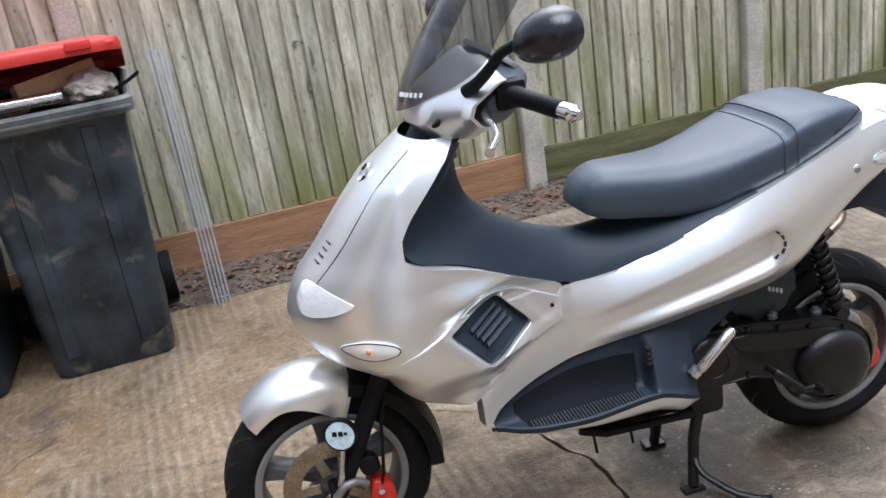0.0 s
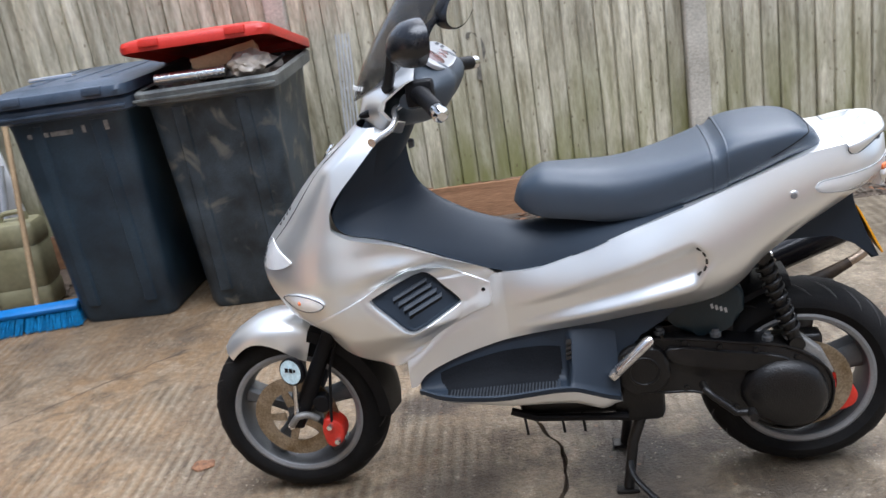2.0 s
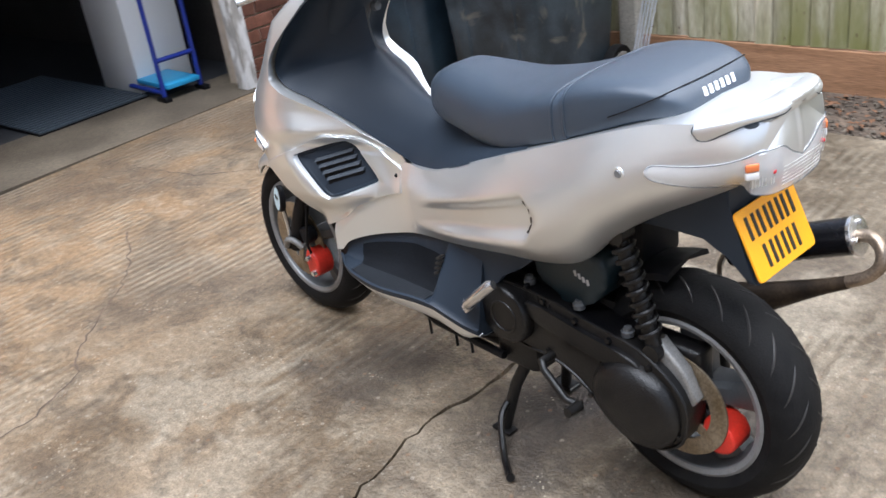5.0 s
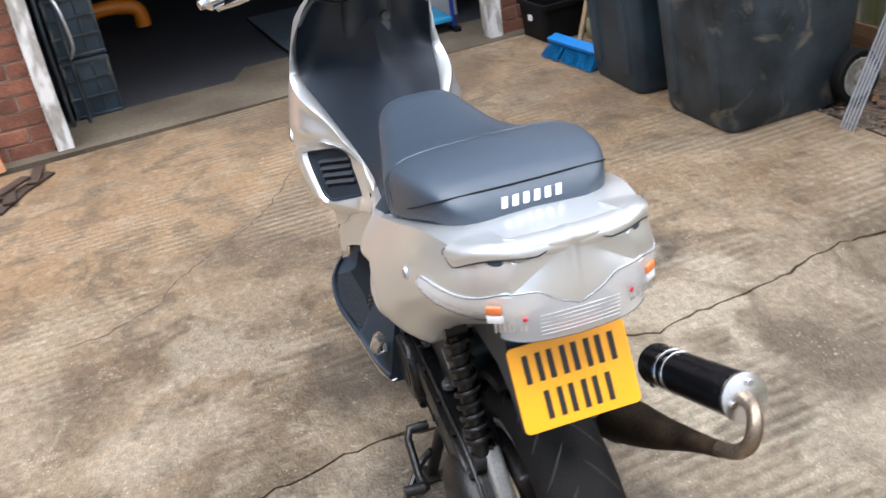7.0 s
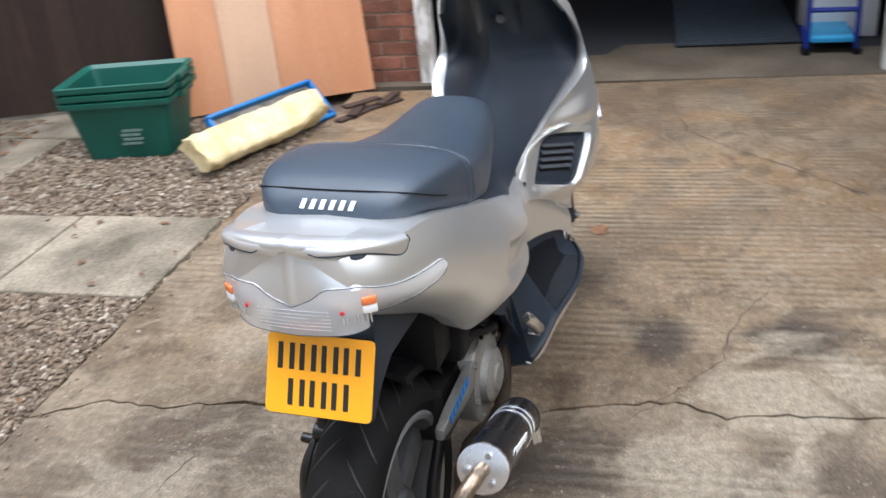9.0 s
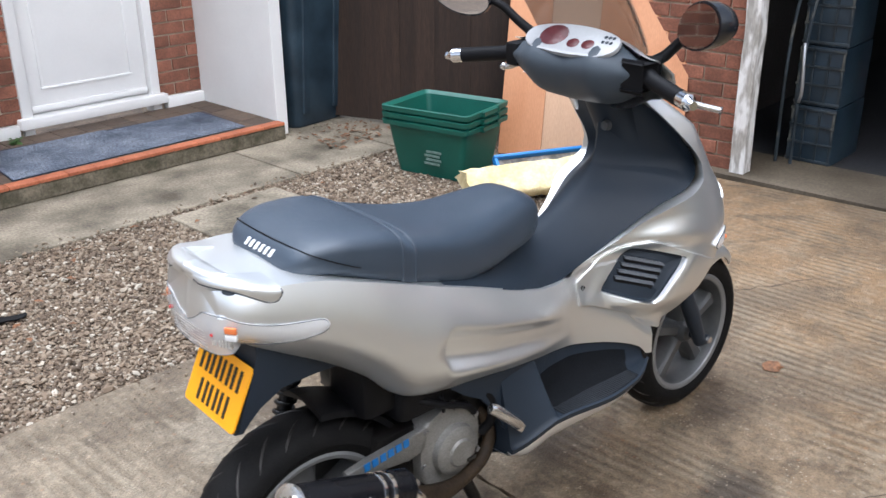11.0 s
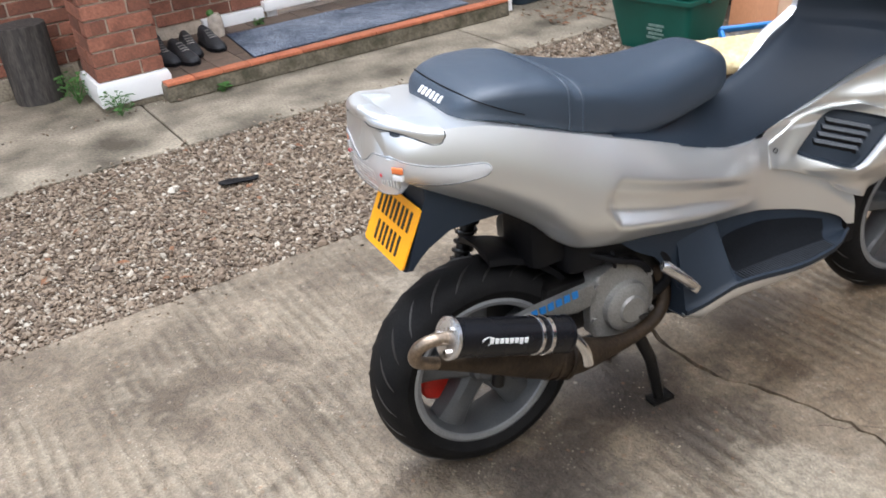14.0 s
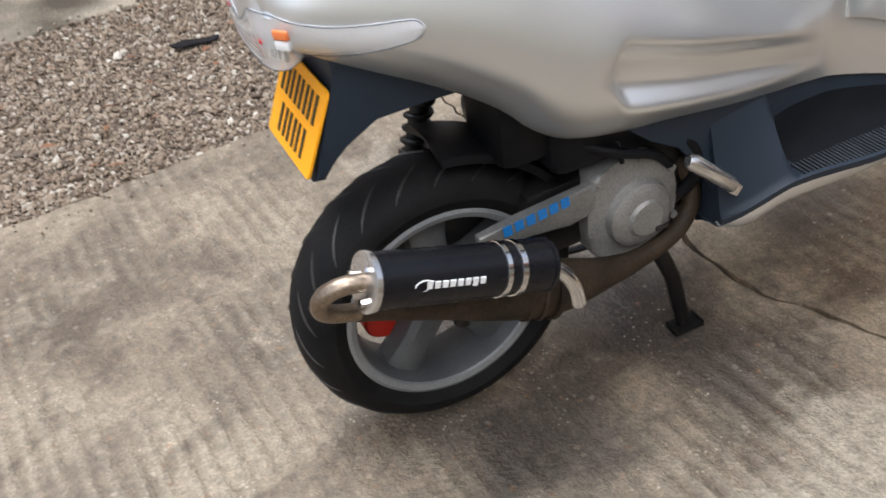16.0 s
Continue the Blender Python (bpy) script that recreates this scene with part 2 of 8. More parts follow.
_l.new(_r.outputs[0], _p.inputs["Base Color"])
# tamped ridges across the drive, worn smooth in patches, stained brown towards the garage
def drive_surface(m, ridge_power, brown, pale):
    n, l, p = nodes_of(m)
    co = n.new("ShaderNodeTexCoord")

    def noise_at(scale, detail=5.0, distort=0.0, stretch=(1, 1, 1)):
        mp, t = n.new("ShaderNodeMapping"), n.new("ShaderNodeTexNoise")
        mp.inputs["Scale"].default_value = stretch
        l.new(co.outputs["Object"], mp.inputs["Vector"])
        l.new(mp.outputs[0], t.inputs["Vector"])
        t.inputs["Scale"].default_value, t.inputs["Detail"].default_value, t.inputs["Distortion"].default_value = scale, detail, distort
        return t.outputs[0]

    def ramp(v, a, b, c0=(0, 0, 0), c1=(1, 1, 1)):
        r = n.new("ShaderNodeValToRGB")
        r.color_ramp.elements[0].position, r.color_ramp.elements[1].position = a, b
        r.color_ramp.elements[0].color, r.color_ramp.elements[1].color = (*c0, 1), (*c1, 1)
        l.new(v, r.inputs[0])
        return r.outputs[0]

    def blend(fac, a, b, mode="MIX"):
        x = n.new("ShaderNodeMix")
        x.data_type, x.blend_type = "RGBA", mode
        for sock, v in ((x.inputs[0], fac), (x.inputs[6], a), (x.inputs[7], b)):
            if isinstance(v, (int, float)):
                sock.default_value = v
            elif isinstance(v, tuple):
                sock.default_value = (*v, 1)
            else:
                l.new(v, sock)
        return x.outputs[2]

    def calc(op, a, b):
        x = n.new("ShaderNodeMath")
        x.operation = op
        for sock, v in zip(x.inputs, (a, b)):
            if isinstance(v, (int, float)):
                sock.default_value = v
            else:
                l.new(v, sock)
        return x.outputs[0]

    w = n.new("ShaderNodeTexWave")
    w.wave_type, w.bands_direction = "BANDS", "X"
    for key, v in (("Scale", 8.2), ("Distortion", 1.9), ("Detail", 4.0), ("Detail Scale", 1.7), ("Detail Roughness", 0.72)):
        w.inputs[key].default_value = v
    mp = n.new("ShaderNodeMapping")
    mp.inputs["Scale"].default_value, mp.inputs["Rotation"].default_value = (1.0, 0.16, 1.0), (0, 0, radians(-3))
    l.new(co.outputs["Object"], mp.inputs["Vector"])
    l.new(mp.outputs[0], w.inputs["Vector"])
    ridged = calc("MULTIPLY", ramp(noise_at(1.5, 8, 1.0), 0.50 - 0.14 * ridge_power, 0.70 - 0.14 * ridge_power), ramp(noise_at(6.0, 5, 0.5, (1, 0.35, 1)), 0.30, 0.58))
    ridges = calc("MULTIPLY", w.outputs["Fac"], ridged)
    base = blend(ramp(noise_at(2.2, 8, 0.5), 0.38, 0.64), tuple(c * pale for c in (0.098, 0.071, 0.043)), tuple(c * pale for c in (0.285, 0.226, 0.155)))
    xyz = n.new("ShaderNodeSeparateXYZ")
    l.new(co.outputs["Object"], xyz.inputs[0])
    near = n.new("ShaderNodeMapRange")
    near.inputs[1].default_value, near.inputs[2].default_value, near.inputs[4].default_value = 0.2, 2.4, brown
    l.new(xyz.outputs[0], near.inputs[0])
    stain = calc("MULTIPLY", ramp(noise_at(1.5, 9, 1.2, (1.0, 0.5, 1)), 0.29, 0.55), near.outputs[0])
    base = blend(stain, base, (0.190, 0.120, 0.062))
    base = blend(calc("MULTIPLY", ramp(noise_at(11.0, 8, 1.2), 0.50, 0.66), 0.34), base, (0.30, 0.25, 0.18))
    base = blend(calc("MULTIPLY", ramp(noise_at(4.4, 9, 1.6), 0.51, 0.66), 0.70), base, (0.075, 0.053, 0.033))
    base = blend(calc("MULTIPLY", ramp(noise_at(0.9, 8, 1.0, (1, 1, 1)), 0.54, 0.64), 0.6), base, (0.072, 0.053, 0.036))
    base = blend(calc("MULTIPLY", ridges, 0.30 + 0.30 * ridge_power), base, (0.28, 0.238, 0.172))
    # dried oil on the drive's open side; under the scooter, oil and painted shade
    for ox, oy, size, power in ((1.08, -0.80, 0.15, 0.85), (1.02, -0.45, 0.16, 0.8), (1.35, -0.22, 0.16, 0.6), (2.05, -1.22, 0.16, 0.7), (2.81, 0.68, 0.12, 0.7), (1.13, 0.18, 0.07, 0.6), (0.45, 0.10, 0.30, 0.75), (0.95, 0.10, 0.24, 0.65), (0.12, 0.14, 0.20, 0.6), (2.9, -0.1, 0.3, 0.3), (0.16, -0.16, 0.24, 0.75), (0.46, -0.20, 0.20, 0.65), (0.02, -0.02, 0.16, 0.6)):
        off, dist = n.new("ShaderNodeVectorMath"), n.new("ShaderNodeVectorMath")
        off.operation, dist.operation = "SUBTRACT", "LENGTH"
        off.inputs[1].default_value = (ox, oy, 0)
        l.new(co.outputs["Object"], off.inputs[0])
        l.new(off.outputs[0], dist.inputs[0])
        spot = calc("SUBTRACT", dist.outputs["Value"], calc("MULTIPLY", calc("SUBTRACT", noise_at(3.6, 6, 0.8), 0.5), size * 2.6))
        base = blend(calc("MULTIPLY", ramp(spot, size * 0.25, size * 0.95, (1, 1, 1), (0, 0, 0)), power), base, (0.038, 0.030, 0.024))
    # scoured patches where the pale concrete shows
    for ox, oy, size, power in ((0.80, -0.80, 0.22, 0.6), (0.50, -0.55, 0.18, 0.6), (0.95, 0.62, 0.20, 0.30), (1.25, 0.40, 0.16, 0.4), (0.15, -0.75, 0.16, 0.4), (0.30, 0.75, 0.15, 0.4)):
        off, dist = n.new("ShaderNodeVectorMath"), n.new("ShaderNodeVectorMath")
        off.operation, dist.operation = "SUBTRACT", "LENGTH"
        off.inputs[1].default_value = (ox, oy, 0)
        l.new(co.outputs["Object"], off.inputs[0])
        l.new(off.outputs[0], dist.inputs[0])
        spot = calc("SUBTRACT", dist.outputs["Value"], calc("MULTIPLY", calc("SUBTRACT", noise_at(5.0, 9, 1.0), 0.5), size * 4.0))
        base = blend(calc("MULTIPLY", ramp(spot, size * 0.5, size * 1.1, (1, 1, 1), (0, 0, 0)), power), base, (0.33, 0.282, 0.208))
    speck = n.new("ShaderNodeTexVoronoi")
    speck.inputs["Scale"].default_value = 80.0
    l.new(co.outputs["Object"], speck.inputs["Vector"])
    base = blend(calc("MULTIPLY", ramp(speck.outputs["Distance"], 0.10, 0.26, (1, 1, 1), (0, 0, 0)), ramp(noise_at(7.0), 0.52, 0.66)), base, (0.38, 0.33, 0.25))
    # bits of aggregate showing, pale and rusty
    agg, hue = n.new("ShaderNodeTexVoronoi"), n.new("ShaderNodeSeparateColor")
    agg.inputs["Scale"].default_value = 46.0
    l.new(co.outputs["Object"], agg.inputs["Vector"])
    l.new(agg.outputs["Color"], hue.inputs[0])
    chip = blend(ramp(hue.outputs[1], 0.3, 0.6), (0.24, 0.115, 0.05), (0.38, 0.33, 0.26))
    shown = calc("MULTIPLY", ramp(agg.outputs["Distance"], 0.20, 0.30, (1, 1, 1), (0, 0, 0)), ramp(hue.outputs[0], 0.80, 0.84))
    base = blend(calc("MULTIPLY", shown, 0.34), base, chip)
    base = blend(0.65, base, noise_at(48.0, 7), "OVERLAY")
    base = blend(0.6, base, noise_at(170.0, 4), "OVERLAY")
    l.new(base, p.inputs["Base Color"])
    rough = n.new("ShaderNodeMapRange")
    rough.inputs[3].default_value, rough.inputs[4].default_value = 0.40, 0.80
    l.new(noise_at(1.1, 5), rough.inputs[0])
    l.new(rough.outputs[0], p.inputs["Roughness"])
    height = calc("ADD", calc("MULTIPLY", ridges, 0.4 + 0.6 * ridge_power), calc("ADD", calc("MULTIPLY", noise_at(110.0, 5), 0.8), calc("MULTIPLY", noise_at(22.0, 5), 0.9)))
    bp = n.new("ShaderNodeBump")
    bp.inputs["Strength"].default_value, bp.inputs["Distance"].default_value = 1.0, 0.007
    l.new(height, bp.inputs["Height"])
    l.new(bp.outputs[0], p.inputs["Normal"])


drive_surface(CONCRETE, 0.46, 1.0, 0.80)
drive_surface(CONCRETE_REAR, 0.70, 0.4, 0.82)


def algae(m, top):
    """Green growth on weathered boards, in streaks, thinning out upwards."""
    n, l, p = nodes_of(m)
    old = p.inputs["Base Color"].links[0].from_socket
    g, xyz, mr = n.new("ShaderNodeNewGeometry"), n.new("ShaderNodeSeparateXYZ"), n.new("ShaderNodeMapRange")
    l.new(g.outputs["Position"], xyz.inputs[0])
    mr.inputs[1].default_value, mr.inputs[2].default_value, mr.inputs[3].default_value, mr.inputs[4].default_value = 0.15, top, 1.0, 0.0
    l.new(xyz.outputs[2], mr.inputs[0])
    mp, t, k = n.new("ShaderNodeMapping"), n.new("ShaderNodeTexNoise"), n.new("ShaderNodeMath")
    mp.inputs["Scale"].default_value = (5, 5, 1.2)
    l.new(g.outputs["Position"], mp.inputs["Vector"])
    l.new(mp.outputs[0], t.inputs["Vector"])
    t.inputs["Scale"].default_value, t.inputs["Detail"].default_value = 1.6, 6.0
    r = n.new("ShaderNodeValToRGB")
    r.color_ramp.elements[0].position, r.color_ramp.elements[1].position = 0.35, 0.62
    l.new(t.outputs[0], r.inputs[0])
    k.operation = "MULTIPLY"
    l.new(r.outputs[0], k.inputs[0])
    l.new(mr.outputs[0], k.inputs[1])
    x = n.new("ShaderNodeMix")
    x.data_type = "RGBA"
    l.new(k.outputs[0], x.inputs[0])
    l.new(old, x.inputs[6])
    x.inputs[7].default_value = (0.20, 0.20, 0.062, 1)
    # knots
    v, kr, y = n.new("ShaderNodeTexVoronoi"), n.new("ShaderNodeValToRGB"), n.new("ShaderNodeMix")
    mp2 = n.new("ShaderNodeMapping")
    mp2.inputs["Scale"].default_value = (6.5, 0.4, 2.2)
    l.new(g.outputs["Position"], mp2.inputs["Vector"])
    l.new(mp2.outputs[0], v.inputs["Vector"])
    kr.color_ramp.elements[0].position, kr.color_ramp.elements[1].position = 0.04, 0.125
    kr.color_ramp.elements[0].color, kr.color_ramp.elements[1].color = (1, 1, 1, 1), (0, 0, 0, 1)
    l.new(v.outputs["Distance"], kr.inputs[0])
    y.data_type = "RGBA"
    l.new(kr.outputs[0], y.inputs[0])
    l.new(x.outputs[2], y.inputs[6])
    y.inputs[7].default_value = (0.11, 0.075, 0.04, 1)
    l.new(y.outputs[2], p.inputs["Base Color"])


algae(FENCE, 0.85)

# ---- helpers for building ----
def part(name, bm, material, parent=None, label="", smooth=None):
    """Links a bmesh as one mesh object under a thing or a part."""
    me = bpy.data.meshes.new(name)
    bmesh.ops.recalc_face_normals(bm, faces=bm.faces[:])
    bm.to_mesh(me)
    bm.free()
    me.materials.append(material)
    if smooth is not None:
        me.shade_smooth()
        me.set_sharp_from_angle(angle=radians(smooth))
    ob = new(name, me)
    if parent is not None:
        ob.parent = parent
    return tagged(ob, label)


def shared(name, me, parent, m):
    """A piece that shares a mesh with its like."""
    ob = new(name, me)
    ob.parent = parent
    ob.matrix_local = m
    return ob


def thing(name, label, category, m=None, group="", kind=""):
    ob = new(name)
    ob.empty_display_size = 0.1
    if m is not None:
        ob.matrix_world = m
    return tagged(ob, label, category, group, kind)


def box(bm, x0, x1, y0, y1, z0, z1, m=None, bevel=0.0):
    r = bmesh.ops.create_cube(bm, size=1)
    vs = r["verts"]
    for v in vs:
        v.co = Vector(((x0 + x1) / 2 + v.co.x * (x1 - x0), (y0 + y1) / 2 + v.co.y * (y1 - y0), (z0 + z1) / 2 + v.co.z * (z1 - z0)))
    if bevel:
        es = list({e for v in vs for e in v.link_edges})
        out = bmesh.ops.bevel(bm, geom=es, offset=bevel, segments=2, profile=0.5, affect="EDGES")
        vs = list({v for f in out["faces"] for v in f.verts} | {v for v in vs if v.is_valid})
    if m is not None:
        bmesh.ops.transform(bm, matrix=m, verts=vs)
    return bm


def boxed(x0, x1, y0, y1, z0, z1, bevel=0.0, m=None):
    return box(bmesh.new(), x0, x1, y0, y1, z0, z1, m, bevel)


def rings(bm, secs, closed=True, caps=True):
    """Skin of quads over rows of points."""
    vs = [[bm.verts.new(p) for p in s] for s in secs]
    n = len(secs[0])
    for a, b in zip(vs, vs[1:]):
        for i in range(n if closed else n - 1):
            j = (i + 1) % n
            try:
                bm.faces.new((a[i], a[j], b[j], b[i]))
            except ValueError:
                pass
    if caps and closed:
        bm.faces.new(vs[0])
        bm.faces.new(list(reversed(vs[-1])))
    return bm


def tube(bm, pts, r, seg=12, caps=True):
    """A round bar along points; r is one radius or one for each point."""
    pts = [Vector(p) for p in pts]
    rs = [float(v) for v in r] if isinstance(r, (list, tuple)) else [r] * len(pts)
    secs, up = [], None
    for i, p in enumerate(pts):
        d = (pts[min(i + 1, len(pts) - 1)] - pts[max(i - 1, 0)]).normalized()
        if up is None:
            up = d.orthogonal().normalized()
        up = (up - d * up.dot(d)).normalized()
        side = d.cross(up)
        secs.append([p + rs[i] * (math.cos(a) * up + math.sin(a) * side) for a in (2 * math.pi * k / seg for k in range(seg))])
    return rings(bm, secs, True, caps)


def lathe(bm, profile, centre, axis="y", seg=48, closed=False):
    """Turns (radius, along) pairs about an axis through centre."""
    c = Vector(centre)
    rows = []
    for k in range(seg):
        a = 2 * math.pi * k / seg
        row = []
        for r, h in profile:
            u, v = r * math.cos(a), r * math.sin(a)
            row.append(c + (Vector((u, h, v)) if axis == "y" else Vector((h, u, v)) if axis == "x" else Vector((u, v, h))))
        rows.append(row)
    vs = [[bm.verts.new(p) for p in row] for row in rows]
    n = len(profile)
    for k in range(seg):
        a, b = vs[k], vs[(k + 1) % seg]
        for i in range(n if closed else n - 1):
            j = (i + 1) % n
            bm.faces.new((a[i], a[j], b[j], b[i]))
    return bm


def slab(bm, outline, y0, y1, axis="y", bevel=0.0):
    """A plate with an outline in two axes and a thickness in the third, its edges eased."""
    def at(p, h):
        return {"y": (p[0], h, p[1]), "z": (p[0], p[1], h), "x": (h, p[0], p[1])}[axis]
    a, b = [bm.verts.new(at(p, y0)) for p in outline], [bm.verts.new(at(p, y1)) for p in outline]
    n = len(outline)
    fs = [bm.faces.new(a), bm.faces.new(list(reversed(b)))]
    fs += [bm.faces.new((a[i], b[i], b[(i + 1) % n], a[(i + 1) % n])) for i in range(n)]
    if bevel:
        es = [e for f in fs[:2] for e in f.edges]
        bmesh.ops.bevel(bm, geom=es, offset=bevel, segments=3, profile=0.6, affect="EDGES")
    return bm


def smoothed(pts, n=6, closed=True):
    """Catmull-Rom points through a rough outline."""
    out, k = [], len(pts)
    for i in range(k if closed else k - 1):
        p = [Vector(pts[(i + d) % k] if closed else pts[min(max(i + d, 0), k - 1)]) for d in (-1, 0, 1, 2)]
        for s in range(n):
            t = s / n
            out.append(0.5 * (2 * p[1] + (p[2] - p[0]) * t + (2 * p[0] - 5 * p[1] + 4 * p[2] - p[3]) * t * t + (3 * p[1] - p[0] - 3 * p[2] + p[3]) * t ** 3))
    if not closed:
        out.append(Vector(pts[-1]))
    return out


def curve(pairs):
    """A smooth monotone function through (x, y) pairs."""
    pairs = sorted(pairs)
    xs, ys = np.array([p[0] for p in pairs], float), np.array([p[1] for p in pairs], float)
    h, d = np.diff(xs), np.diff(ys) / np.diff(xs)
    m = np.zeros(len(xs))
    m[0], m[-1] = d[0], d[-1]
    for i in range(1, len(xs) - 1):
        if d[i - 1] * d[i] > 0:
            w1, w2 = 2 * h[i] + h[i - 1], h[i] + 2 * h[i - 1]
            m[i] = (w1 + w2) / (w1 / d[i - 1] + w2 / d[i])

    def f(x):
        x = min(max(x, xs[0]), xs[-1])
        i = min(int(np.searchsorted(xs, x, "right")) - 1, len(xs) - 2)
        t = (x - xs[i]) / h[i]
        return float((2 * t ** 3 - 3 * t * t + 1) * ys[i] + (t ** 3 - 2 * t * t + t) * h[i] * m[i] + (3 * t * t - 2 * t ** 3) * ys[i + 1] + (t ** 3 - t * t) * h[i] * m[i + 1])
    return f


rnd = random.Random(4)


def sized(m, k):
    return m @ Matrix.Diagonal((k, k, k, 1))


# the yard is not square: fence, drive, house and garage front each have a frame of their own
YARD = pose(0, 0, 0, 0, 0, 4.5)
GROUND = sized(pose(-0.025, -0.015, 0, 0, 0, 5.5), 0.99)
HOUSE = sized(pose(-0.085, -0.032, 0, 0, 0, 5.32), 0.966)
GARAGE = sized(pose(-0.017, -0.124, 0, 0, 0, 7.25), 0.974)
BINS = sized(pose(-0.02, 0.02, 0, 0, 0, 4.5), 0.985)


def yard(x, y, z=0.0, rz=0.0):
    return BINS @ pose(x, y, z, 0, 0, rz)


def house(x, y, z=0.0, rz=0.0):
    return HOUSE @ pose(x, y, z, 0, 0, rz)


# ---- the ground and the large structure ----
ground = part("ground", boxed(-150, 150, -150, 150, -0.6, -0.05), SOIL)
ground.matrix_world = YARD
tagged(ground, "dark bare soil under the yard", "ground", kind="structure")

CRACK = [(1.15, 0.50), (0.97, 0.60), (0.80, 0.585), (0.65, 0.62), (0.52, 0.625), (0.39, 0.64), (0.28, 0.665), (0.13, 0.672), (-0.02, 0.645), (-0.14, 0.648),
         (-0.26, 0.70), (-0.38, 0.722), (-0.50, 0.75), (-0.62, 0.70), (-0.76, 0.72), (-0.98, 0.73), (-1.3, 0.80), (-1.6, 0.76), (-1.93, 0.83)]


def jagged(pairs, step=0.03):
    """A crack's line between its bends, with small irregular steps."""
    r, out = random.Random(7), []
    for (y0, x0), (y1, x1) in zip(pairs, pairs[1:]):
        n = max(1, int(abs(y1 - y0) / step))
        for k in range(n):
            t = k / n
            out.append((x0 + (x1 - x0) * t + r.uniform(-0.009, 0.009), y0 + (y1 - y0) * t))
    out.append((pairs[-1][1], pairs[-1][0]))
    return out


def drive():
    line = jagged(CRACK)
    r = random.Random(9)
    gap = [0.0028 + 0.010 * abs(noise.noise(Vector((0, y * 6, 3)))) for x, y in line]
    rear = [(x - g, y) for (x, y), g in zip(line, gap)]
    fore = [(x + g, y) for (x, y), g in zip(line, gap)]
    edge_l = [(x, 1.15 + 0.012 * noise.noise(Vector((x * 5, 1, 0))) + 0.006 * r.uniform(-1, 1)) for x in np.arange(-7.0, 0.45, 0.05)]
    edge_l2 = [(x, 1.15 + 0.012 * noise.noise(Vector((x * 5, 1, 0))) + 0.006 * r.uniform(-1, 1)) for x in np.arange(0.56, 3.27, 0.05)]
    ob = thing("drive", "tamped concrete drive, stained brown and cracked across", "driveway", GROUND, kind="structure")
    bm = bmesh.new()
    slab(bm, edge_l + rear + [(-7.0, -1.93)], -0.12, 0.0, "z")
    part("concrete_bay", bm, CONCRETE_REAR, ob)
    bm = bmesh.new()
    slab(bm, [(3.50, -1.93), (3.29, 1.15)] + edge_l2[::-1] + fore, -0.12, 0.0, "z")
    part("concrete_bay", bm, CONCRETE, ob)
    part("crack_bed", boxed(-0.2, 2.0, -1.9, 1.12, -0.045, -0.03), SOIL, ob)
    def side_crack(pairs, seed, wide):
        r = random.Random(seed)
        pts = []
        for (x0, y0), (x1, y1) in zip(pairs, pairs[1:]):
            m = max(2, int(math.hypot(x1 - x0, y1 - y0) / 0.025))
            pts += [(x0 + (x1 - x0) * k / m + r.uniform(-0.008, 0.008), y0 + (y1 - y0) * k / m + r.uniform(-0.008, 0.008)) for k in range(m)]
        bm = bmesh.new()
        left, right = [], []
        for i, (x, y) in enumerate(pts):
            a, b = pts[max(i - 1, 0)], pts[min(i + 1, len(pts) - 1)]
            d = Vector((b[0] - a[0], b[1] - a[1], 0)).normalized()
            w = wide * (0.25 + 0.75 * abs(noise.noise(Vector((x * 9, y * 9, seed))))) * (0.3 if i in (0, len(pts) - 1) else 1)
            left.append(bm.verts.new((x - d.y * w, y + d.x * w, 0.0012)))
            right.append(bm.verts.new((x + d.y * w, y - d.x * w, 0.0012)))
        for i in range(len(pts) - 1):
            bm.faces.new((left[i], right[i], right[i + 1], left[i + 1]))
        part("side_crack", bm, SOIL, ob)
    side_crack([(1.57, 0.85), (1.58, 0.73), (1.66, 0.57), (1.81, 0.475), (2.03, 0.215), (2.18, 0.09), (2.47, -0.07)], 3, 0.006)
    side_crack([(3.44, -0.42), (2.94, -0.475), (2.67, -0.53), (2.43, -0.745), (2.22, -0.95), (2.0, -1.15)], 4, 0.006)
    side_crack([(0.66, -0.40), (0.95, -0.62), (1.15, -0.66), (1.40, -0.80)], 5, 0.004)
    side_crack([(0.62, 0.70), (0.40, 0.62), (0.25, 0.66)], 6, 0.004)


drive()
sill = bmesh.new()
slab(sill, [(3.46, -1.93), (3.95, -1.93), (3.95, -1.2), (4.15, -1.15), (4.15, -0.2), (3.95, -0.1), (3.95, 1.3), (3.46, 1.3)], -0.12, 0.004, "z")
threshold = part("threshold", sill, THRESH, None, "worn concrete threshold of the open garage")
threshold.matrix_world = GARAGE
tagged(threshold, "", "threshold", kind="structure")

# ---- path, slabs, walls, fence ----
def plain(name, bm, material, label, category, m=None, kind="structure", smooth=None):
    ob = part(name, bm, material, None, label, smooth)
    ob.matrix_world = YARD if m is None else m
    return tagged(ob, "", category, kind=kind)


